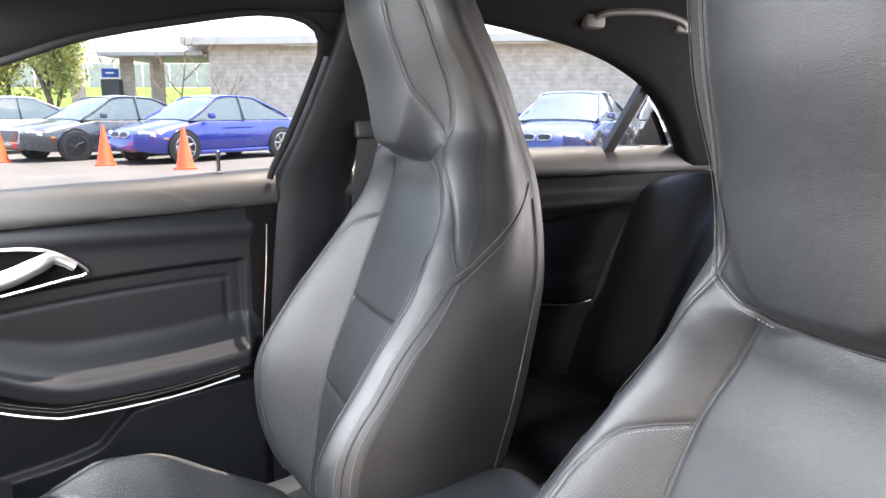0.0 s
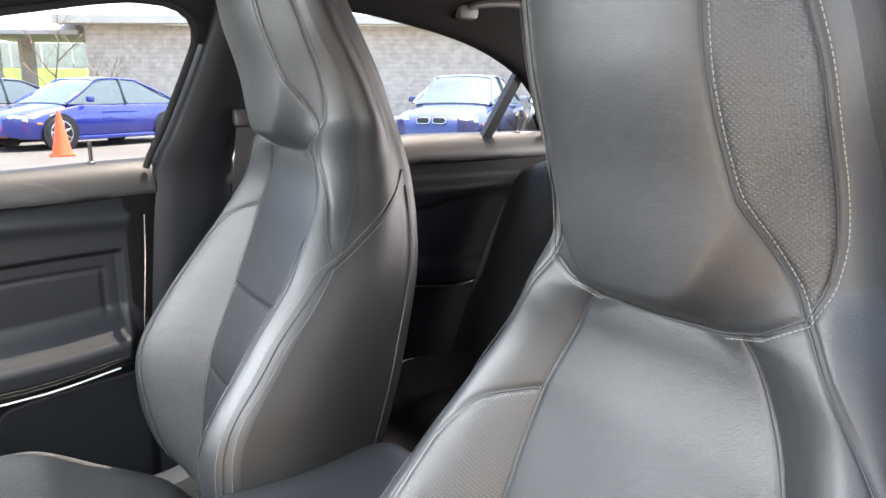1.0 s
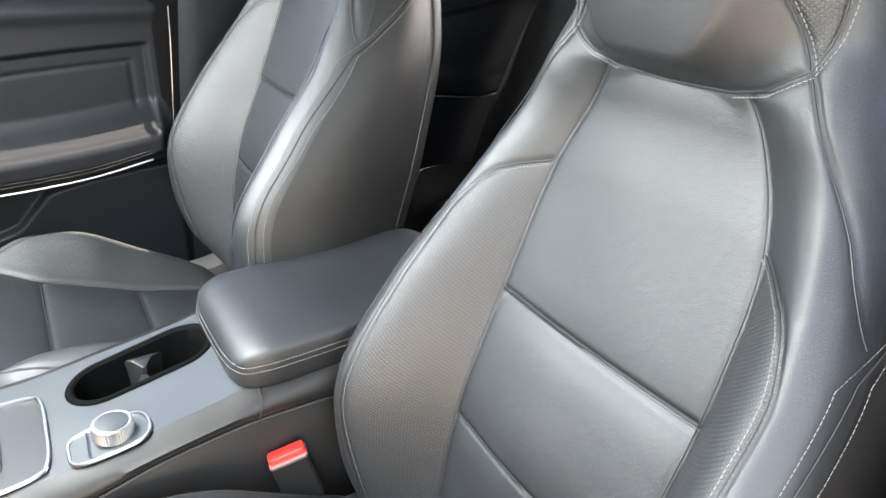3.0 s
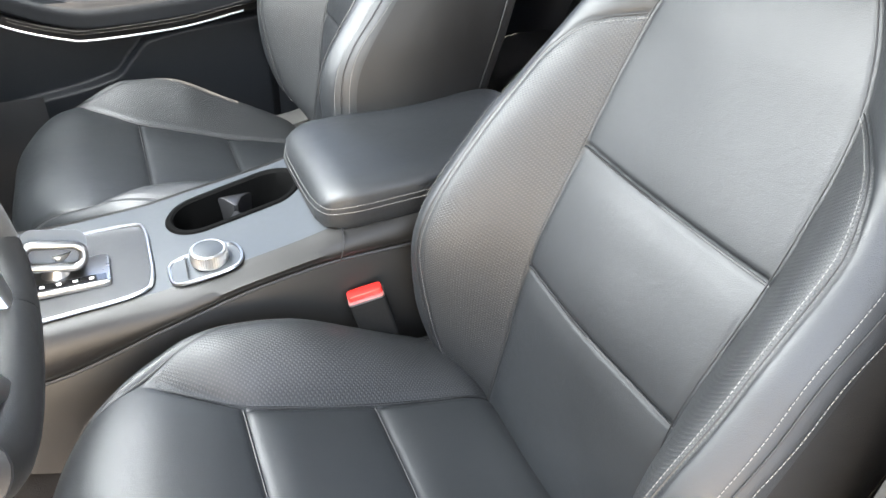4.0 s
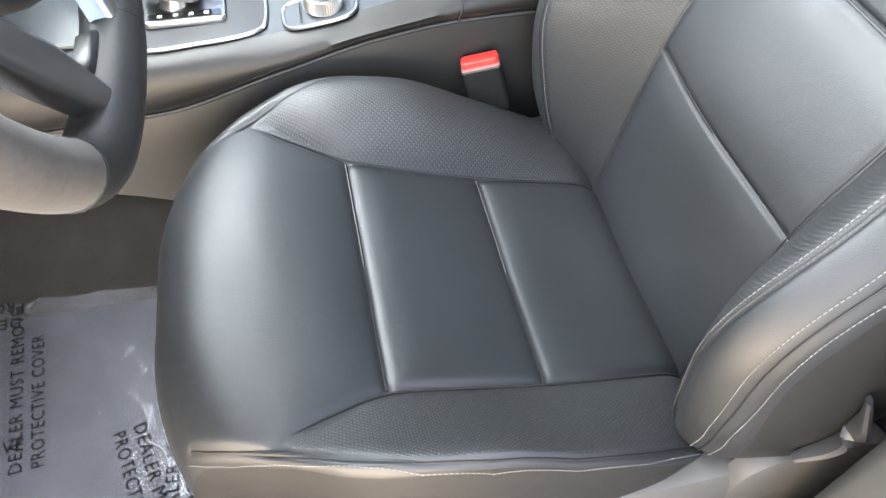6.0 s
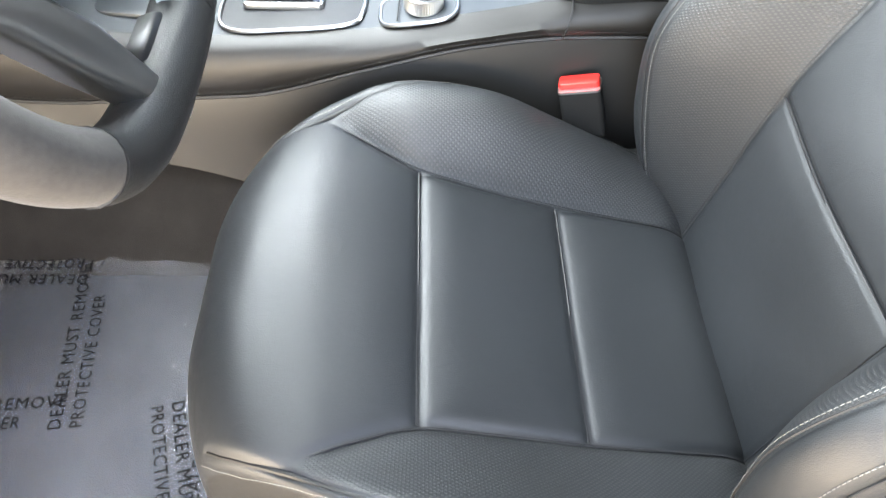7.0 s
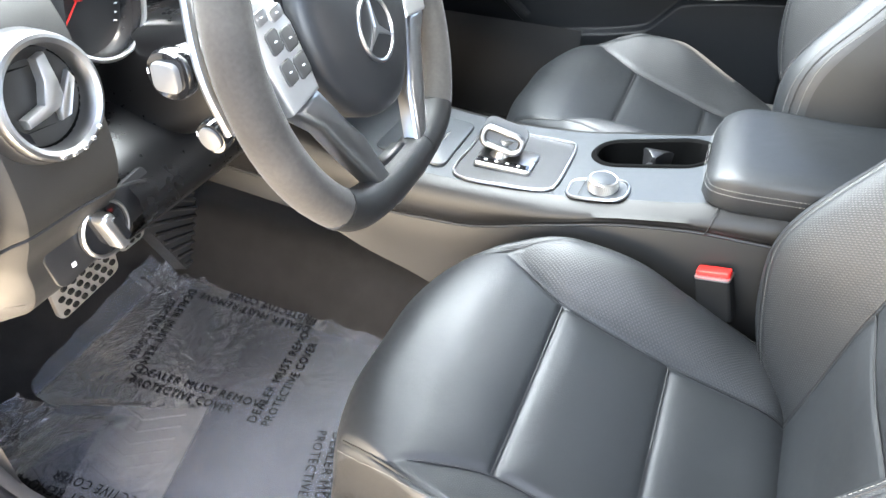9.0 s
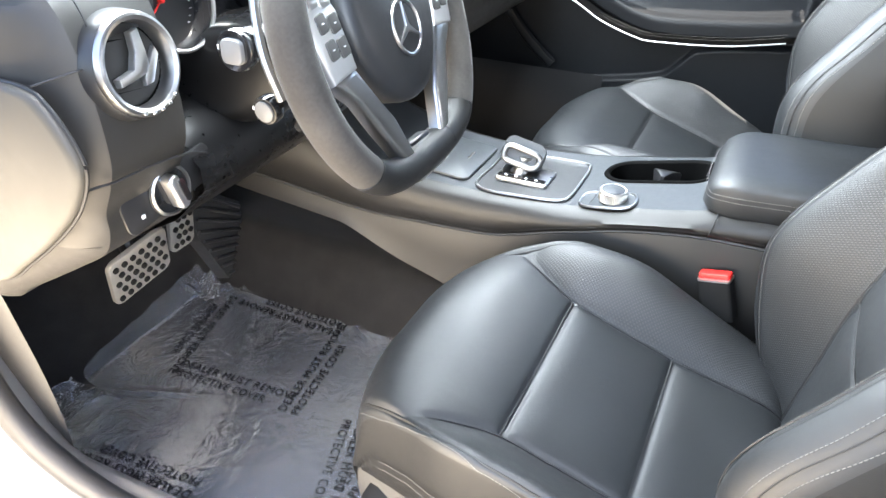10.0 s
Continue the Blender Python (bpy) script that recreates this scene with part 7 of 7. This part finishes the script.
def parked_car(name_label, at, heading, paint, length=4.6, height=1.40, coupe=False, grille="twin", rims=ALLOY):
    """A parked saloon: body, glasshouse, pillars, wheels, lamps, mirrors; local x points to its front."""
    h = Vector(heading).normalized()
    m = frame_of(at, (h.x, h.y, 0), (0, 0, 1))
    car = thing("parked_car", at, name_label, "car", "parked cars")
    L = length / 2
    top = smooth_table([(-L, 0.62), (-L + 0.06, 0.86), (-L + 0.5, 0.93), (-0.9, 0.93), (0.0, 0.92), (0.75, 0.93), (1.2, 0.86), (L - 0.45, 0.74), (L - 0.12, 0.62), (L, 0.45)])
    half = smooth_table([(-L, 0.66), (-L + 0.15, 0.80), (-L + 0.6, 0.89), (0, 0.90), (L - 0.8, 0.89), (L - 0.3, 0.80), (L - 0.08, 0.66), (L, 0.52)])
    rings = []
    for x in np.linspace(-L, L, 60):
        t, w = float(top(x)), float(half(x))
        lo = 0.20 + 0.10 * (abs(x) / L) ** 8
        pts = [(w * 0.90, lo), (w * 0.97, lo + 0.10), (w, 0.48), (w * 0.985, 0.62), (w * 0.95, t - 0.10 if t > 0.7 else t - 0.05), (w * 0.86, t - 0.015), (w * 0.5, t + 0.02), (0, t + 0.03)]
        ring = [m @ Vector((x, y, z)) for y, z in pts] + [m @ Vector((x, -y, z)) for y, z in reversed(pts[:-1])]
        rings.append(ring)
    bm = bmesh.new()
    loft(bm, rings)
    body = part("body", bm, paint, car, "", 50)
    rear = -1.75 if not coupe else -1.70
    roof = smooth_table([(rear, 0.93), (rear + 0.30, 1.09), (rear + 0.60, 1.23), (-0.75, height - 0.025), (-0.25, height), (0.10, height - 0.015), (0.40, height - 0.09), (0.70, 1.17), (1.15, 0.90)])
    rings = []
    skin = []
    for x in np.linspace(rear, 1.15, 40):
        t = float(roof(x))
        k = (t - 0.9) / (height - 0.9)
        wr = 0.80 - 0.22 * k
        rings.append([m @ Vector((x, y, z)) for y, z in ((0.82, 0.88), (0.5 * (0.82 + wr), 0.5 * (0.88 + t) + 0.02), (wr, t - 0.02), (wr * 0.6, t + 0.012), (0, t + 0.02), (-wr * 0.6, t + 0.012), (-wr, t - 0.02), (-0.5 * (0.82 + wr), 0.5 * (0.88 + t) + 0.02), (-0.82, 0.88))])
        if rear + 0.62 < x < 0.30:
            skin.append([m @ Vector((x, y, z)) for y, z in ((wr + 0.012, t - 0.05), (wr + 0.004, t - 0.008), (wr * 0.6, t + 0.024), (0, t + 0.032), (-wr * 0.6, t + 0.024), (-wr - 0.004, t - 0.008), (-wr - 0.012, t - 0.05))])
    bm = bmesh.new()
    loft(bm, rings)
    part("glasshouse", bm, CARGLASS, car, "tinted reflecting glass", 50)
    bm = bmesh.new()
    from_rows(bm, skin)
    part("roof", bm, paint, car, "", 50)
    for s in (-1, 1):
        for line in ([(1.13, 0.80, 0.90), (0.90, 0.765, 1.02), (0.65, 0.70, 1.15), (0.45, 0.645, 1.26), (0.25, 0.60, height - 0.05), (-0.15, 0.575, height - 0.015), (-0.75, 0.585, height - 0.045)], [(-0.30, 0.84, 0.90), (-0.34, 0.60, height - 0.02)], [(rear + 0.05, 0.79, 0.94), (rear + 0.28, 0.75, 1.07), (rear + 0.55, 0.69, 1.20), (rear + 0.78, 0.625, 1.30), (-0.75, 0.585, height - 0.045)]):
            bm = bmesh.new()
            tube(bm, rounded_path([m @ Vector((x, s * (y + 0.004), z)) for x, y, z in line], 6), 0.024 if len(line) > 2 else 0.03, 8)
            part("pillar", bm, paint if len(line) > 2 else CARGLASS, car)
        bm = bmesh.new()
        block(bm, (0, 0, 0), (0.10, 0.17, 0.12), 0.03)
        bmesh.ops.transform(bm, matrix=m @ Matrix.Translation((0.70, s * 0.97, 0.98)), verts=bm.verts)
        part("mirror", bm, paint, car)
        bm = bmesh.new()
        slab(bm, [(-0.16, -0.035), (0.14, -0.06), (0.22, -0.02), (0.14, 0.05), (-0.18, 0.05)], 0.05, m @ frame_of((L - 0.24, s * 0.66, 0.62), (0.55 * 0.3, -s, 0), (0.9, s * 0.45, 0.2)), 0.015)
        lamp = part("headlamp", bm, LAMP, car, "clear headlamp")
        bm = bmesh.new()
        block(bm, (0, 0, 0), (0.10, 0.02, 0.035), 0.008)
        bmesh.ops.transform(bm, matrix=m @ Matrix.Translation((L - 0.52, s * 0.865, 0.52)), verts=bm.verts)
        part("side_marker", bm, AMBER, car, "amber marker")
        bm = bmesh.new()
        block(bm, (0, 0, 0), (0.9, 0.012, 0.03), 0.004)
        bmesh.ops.transform(bm, matrix=m @ Matrix.Translation((-0.1, s * 0.895, 0.72)), verts=bm.verts)
        part("door_crease", bm, paint, car)
        bm = bmesh.new()
        block(bm, (0, 0, 0), (2.3, 0.04, 0.09), 0.02)
        bmesh.ops.transform(bm, matrix=m @ Matrix.Translation((0.0, s * 0.87, 0.21)), verts=bm.verts)
        part("side_skirt", bm, paint, car)
        for x in (1.36, -1.36):
            wmx = m @ Matrix.Translation((x, s * 0.80, 0.33)) @ pose(0, 0, 0, -90 * s, 0, 0)
            bm = bmesh.new()
            lathe(bm, [(0.385, 0.03), (0.385, 0.106), (0.33, 0.108)], wmx, 28)
            part("wheel_arch", bm, DARK, car)
            bm = bmesh.new()
            lathe(bm, [(0.25, -0.10), (0.31, -0.10), (0.33, -0.07), (0.33, 0.09), (0.31, 0.118), (0.245, 0.118), (0.235, 0.10)], wmx, 32)
            wh = part("wheel", bm, TYRE, car, "black tyre")
            bm = bmesh.new()
            lathe(bm, [(0.246, 0.10), (0.246, 0.121), (0.225, 0.123), (0.215, 0.085), (0.05, 0.085)], wmx, 32)
            part("rim", bm, rims, wh)
            for k in range(7):
                bm = bmesh.new()
                slab(bm, [(0.03, -0.022), (0.225, -0.034), (0.225, 0.0), (0.03, 0.016)], 0.022, wmx @ pose(0, 0, 0.096, 0, 0, 360 / 7 * k), 0.005, 1)
                part("spoke", bm, rims, wh)
    if grille == "twin":
        for s in (-1, 1):
            bm = bmesh.new()
            slab(bm, round_outline(0.27, 0.13, 0.055), 0.03, m @ frame_of((L - 0.05, s * 0.155, 0.60), (0, 1, 0), (1, 0, 0.35)), 0.01)
            g = part("grille", bm, ALLOY, car, "chrome-rimmed grille half")
            bm = bmesh.new()
            slab(bm, round_outline(0.23, 0.095, 0.04), 0.01, m @ frame_of((L - 0.02, s * 0.155, 0.607), (0, 1, 0), (1, 0, 0.35)))
            part("grille_mesh", bm, DARK, g)
    else:
        bm = bmesh.new()
        slab(bm, round_outline(0.85, 0.30, 0.06), 0.03, m @ frame_of((L - 0.05, 0, 0.54), (0, 1, 0), (1, 0, 0.2)), 0.01)
        g = part("grille", bm, ALLOY, car, "chrome-rimmed grille")
        bm = bmesh.new()
        slab(bm, round_outline(0.79, 0.24, 0.05), 0.01, m @ frame_of((L - 0.015, 0, 0.547), (0, 1, 0), (1, 0, 0.2)))
        part("grille_mesh", bm, DARK, g)
        for k in range(4):
            bm = bmesh.new()
            block(bm, (0, 0, 0), (0.02, 0.78, 0.014), 0.004)
            bmesh.ops.transform(bm, matrix=m @ Matrix.Translation((L - 0.002 - 0.012 * k, 0, 0.45 + 0.06 * k)), verts=bm.verts)
            part("grille_bar", bm, ALLOY, g)
    bm = bmesh.new()
    slab(bm, round_outline(1.15, 0.15, 0.05), 0.04, m @ frame_of((L - 0.08, 0, 0.33), (0, 1, 0), (1, 0, 0.0)), 0.01)
    part("air_intake", bm, DARK, car, "black lower air intake")
    return car


def car_paint(name, rgb):
    return material(name, rgb, 0.22, metal=0.15, spec=0.6, var=0.05, vscale=2, coat=0.9)


BLUE = car_paint("royal blue paint", (0.016, 0.030, 0.24))
NAVY = car_paint("dark blue paint", (0.030, 0.048, 0.17))
GREY = car_paint("gunmetal paint", (0.045, 0.053, 0.062))
SILVER = car_paint("silver paint", (0.5, 0.52, 0.54))
H = Vector((-0.857, -0.515, 0))


def by_front_wheel(x, y, h):
    h = Vector(h).normalized()
    left = Vector((-h.y, h.x, 0))
    return Vector((x, y, 0)) - h * 1.36 - left * 0.80


parked_car("royal blue two-door car parked behind the orange cones", by_front_wheel(1.62, 15.7, H), H, BLUE, 4.6, 1.42, True)
parked_car("gunmetal grey saloon parked beside a blue car", by_front_wheel(-0.5, 17.5, H), H, GREY, 4.7, 1.42, False, "wide", DARK)
parked_car("silver saloon parked at the end of the row", by_front_wheel(-3.2, 20.3, H), H, SILVER, 4.6, 1.45, False, "wide")
parked_car("dark blue saloon parked facing the doorway", spot(2.75, 15.6), (-0.76, -0.64, 0), NAVY, 4.9, 1.46)
parked_car("silver saloon with a barred grille parked beyond the blue one", spot(5.2, 16.4), (-0.62, -0.78, 0), SILVER, 4.6, 1.44, False, "wide")
parked_car("silver saloon standing behind the blue two-door car", by_front_wheel(8.4, 22.5, H), H, SILVER, 4.6, 1.42)
parked_car("silver saloon parked near the lawn", (24.0, 8.0, 0), (-0.3, -0.95, 0), SILVER, 4.6, 1.44)


def cone(at, size=0.72):
    c = thing("traffic_cone", at, "orange traffic cone standing on the asphalt", "traffic cone", "cones along the parked cars")
    m = Matrix.Translation(at)
    bm = bmesh.new()
    lathe(bm, [(0.165 * size / 0.72, 0.03), (0.150 * size / 0.72, 0.05), (0.028, size - 0.01), (0.02, size), (0.012, size)], m, 24)
    part("cone_body", bm, CONE, c)
    bm = bmesh.new()
    slab(bm, round_outline(0.40, 0.40, 0.05), 0.035, m, 0.01)
    part("cone_base", bm, CONE, c)
    return c


first = cone((1.50, 14.0, 0), 0.80)
for x, y in ((0.12, 15.7), (-1.95, 17.6), tuple(spot(3.62, 11.4).xy)):
    copy_thing(first, Matrix.Translation((x, y, 0)))

# stone-faced building behind the cars
house = thing("brick_building", spot(8, 36), "single-storey pale stone building with a low shingled roof", "building")
AL, AR, D0, D1 = -10.9, 30.0, 35.0, 31.0


def wall_at(a):
    return D0 + (D1 - D0) * (a - AL) / (AR - AL)


bm = bmesh.new()
rows = []
for off in (0.0, 0.35):
    rows.append([spot(AL, D0 + off), spot(AR, D1 + off), spot(AR, D1 + off) + Vector((0, 0, 4.0)), spot(AL, D0 + off) + Vector((0, 0, 4.0))])
loft(bm, rows)
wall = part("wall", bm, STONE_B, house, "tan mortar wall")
bm = bmesh.new()
loft(bm, [[spot(AL, D0 + 0.35), spot(AL, D0 + 12), spot(AL, D0 + 12) + Vector((0, 0, 4)), spot(AL, D0 + 0.35) + Vector((0, 0, 4))],
          [spot(AL + 0.3, D0 + 0.35), spot(AL + 0.3, D0 + 12), spot(AL + 0.3, D0 + 12) + Vector((0, 0, 4)), spot(AL + 0.3, D0 + 0.35) + Vector((0, 0, 4))]])
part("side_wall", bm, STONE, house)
bm = bmesh.new()
e0, e1 = spot(AL - 1.0, D0 - 0.9), spot(AR, D1 - 0.9)
b0, b1 = spot(AL + 5.5, D0 + 7), spot(AR, D1 + 7)
s0 = spot(AL - 1.0, D0 + 13)
up = Vector((0, 0, 1))
loft(bm, [[e0 + up * 4.32, e1 + up * 4.32], [b0 + up * 6.6, b1 + up * 6.6]], cap=False, closed=False)
loft(bm, [[s0 + up * 4.32, e0 + up * 4.32], [spot(AL + 5.5, D0 + 9) + up * 6.6, b0 + up * 6.6]], cap=False, closed=False)
part("roof", bm, SHINGLE, house, "pale shingled hip roof")
bm = bmesh.new()
d = (e1 - e0).normalized()
loft(bm, [[p, p + up * 0.34, p + up * 0.34 + AHEAD * 0.9, p + AHEAD * 0.9] for p in (e0 + up * 4.0, e1 + up * 4.0)])
part("fascia", bm, FASCIA, house, "cream fascia board")
for a in (10.2, 14.2, 18.6, 23.0):
    bm = bmesh.new()
    p = spot(a, wall_at(a) - 0.12)
    loft(bm, [[p - d * 0.45 - AHEAD * 0.1, p + d * 0.45 - AHEAD * 0.1, p + d * 0.45 + AHEAD * 0.1, p - d * 0.45 + AHEAD * 0.1],
              [q + up * 3.1 for q in (p - d * 0.45 - AHEAD * 0.1, p + d * 0.45 - AHEAD * 0.1, p + d * 0.45 + AHEAD * 0.1, p - d * 0.45 + AHEAD * 0.1)]])
    part("door", bm, FASCIA, house, "tan panelled door")

# drive-through shelter with stone piers, sign and posts
shelter = thing("shelter", spot(-15, 38), "drive-through shelter with stone piers and a pale roof", "shelter")
for k, a in enumerate((-17.6, -15.6, -14.5)):
    bm = bmesh.new()
    p = spot(a, 36 + k)
    block(bm, p + up * 1.8, (0.66, 0.66, 3.6), 0.03)
    part("pier", bm, STONE_B, shelter, "tan stone pier")
bm = bmesh.new()
a0, a1, a2, a3 = spot(-16.2, 35.2), spot(-11.2, 35.0), spot(-11.2, 41), spot(-16.2, 41)
mid0, mid1 = spot(-15.2, 38), spot(-12.6, 38)
loft(bm, [[q + up * 3.60 for q in (a0, a1, a2, a3)], [q + up * 3.78 for q in (a0, a1, a2, a3)], [q + up * 5.1 for q in (mid0, mid1, mid1 + AHEAD * 0.2, mid0 + AHEAD * 0.2)]])
part("shelter_roof", bm, SHINGLE, shelter, "pale shingled roof")
sign = thing("blue_sign", spot(-16.0, 36), "small blue sign above a grey machine", "sign")
bm = bmesh.new()
block(bm, spot(-16.0, 36) + up * 2.85, (0.80, 0.10, 0.42), 0.02, 2, Matrix.Rotation(math.atan2(ACROSS.y, ACROSS.x), 3, "Z"))
board = part("sign_board", bm, BLUE_SIGN, sign, "blue board")
bm = bmesh.new()
block(bm, spot(-16.0, 35.94) + up * 2.85, (0.40, 0.02, 0.08), 0.0, 1, Matrix.Rotation(math.atan2(ACROSS.y, ACROSS.x), 3, "Z"))
part("sign_bar", bm, WHITE_INK, board, "white bar")
bm = bmesh.new()
block(bm, spot(-16.0, 36.1) + up * 1.28, (0.9, 0.5, 2.56), 0.05, 2, Matrix.Rotation(math.atan2(ACROSS.y, ACROSS.x), 3, "Z"))
part("sign_body", bm, TRIM_GREY, sign, "grey machine body")
post = thing("guard_post", spot(-16.6, 34.5), "yellow steel guard post", "post", "yellow posts")
bm = bmesh.new()
lathe(bm, [(0.085, 0), (0.085, 1.15), (0.06, 1.21)], Matrix.Translation(spot(-16.6, 34.5)), 14)
part("post_tube", bm, YELLOW, post)
for a in (-14.3, -13.6, -12.9):
    copy_thing(post, Matrix.Translation(spot(a, 34.5)))


def tree(at, height, spread, seed, leafy, label):
    """A tapered trunk with limbs; a crown of many small clumps, or bare twigs."""
    rng = random.Random(seed)
    t = thing("tree", at, label, "tree")
    bm = bmesh.new()
    tips = []

    def limb(p, d, length, r, depth):
        pts = [p]
        for k in range(4):
            d = (d + Vector((rng.uniform(-.25, .25), rng.uniform(-.25, .25), rng.uniform(-.05, .18)))).normalized()
            pts.append(pts[-1] + d * length / 4)
        tube(bm, pts, r, 6, radii=[r * (1 - 0.16 * k) for k in range(5)])
        if depth == 0:
            tips.extend(pts[2:])
            return
        for k in range(4 if depth > 1 else 3):
            q = pts[1 + k % 4]
            out = Vector((rng.uniform(-1, 1), rng.uniform(-1, 1), rng.uniform(0.0, 0.8))).normalized()
            limb(q, (d * 0.35 + out).normalized(), length * 0.62, r * 0.45, depth - 1)
        limb(pts[-1], d, length * 0.6, r * 0.5, depth - 1)

    limb(Vector(at), Vector((0, 0, 1)), height * 0.5, spread, 3)
    part("trunk", bm, BARK if leafy else TWIG, t)
    if leafy:
        bm = bmesh.new()
        for p in tips:
            for k in range(leafy):
                c = p + Vector((rng.gauss(0, 0.28), rng.gauss(0, 0.28), rng.gauss(0, 0.2)))
                s = rng.uniform(0.035, 0.095)
                a, b = Vector((rng.uniform(-1, 1), rng.uniform(-1, 1), rng.uniform(-1, 1))).normalized(), Vector((rng.uniform(-1, 1), rng.uniform(-1, 1), rng.uniform(-1, 1))).normalized()
                bm.faces.new([bm.verts.new(c + a * s), bm.verts.new(c + b * s), bm.verts.new(c - a * s), bm.verts.new(c - b * s)])
        tagged(part("crown", bm, LEAF, t, "sparse yellow-green needle clumps", fix=False), kind="stuff")
    return t


tree(spot(-15.7, 30), 6.2, 0.17, 3, 40, "young pine with sparse yellow-green needles")
tree(spot(-19.5, 33), 6.0, 0.17, 5, 30, "young pine with sparse yellow-green needles")
tree(spot(-10.7, 30.5), 4.6, 0.07, 8, 0, "bare ornamental tree before the building")
tree(spot(-9.4, 31), 2.8, 0.06, 9, 0, "bare shrub before the building")
tree(spot(12.4, 28.5), 4.6, 0.09, 11, 0, "bare ornamental tree before the building")
for k, (x, y) in enumerate(((34, 9), (40, 16), (38, 2), (46, 10), (50, 22), (44, -4))):
    tree((x, y, 0), 7.5, 0.22, 20 + k, 6, "tall spring tree on the lawn")
for k in range(9):
    a = -46 + 9 * k
    tree(spot(a, 75 + 6 * (k % 3)), 9.0, 0.25, 40 + k, 4 if k % 2 else 0, "far tree behind the building")
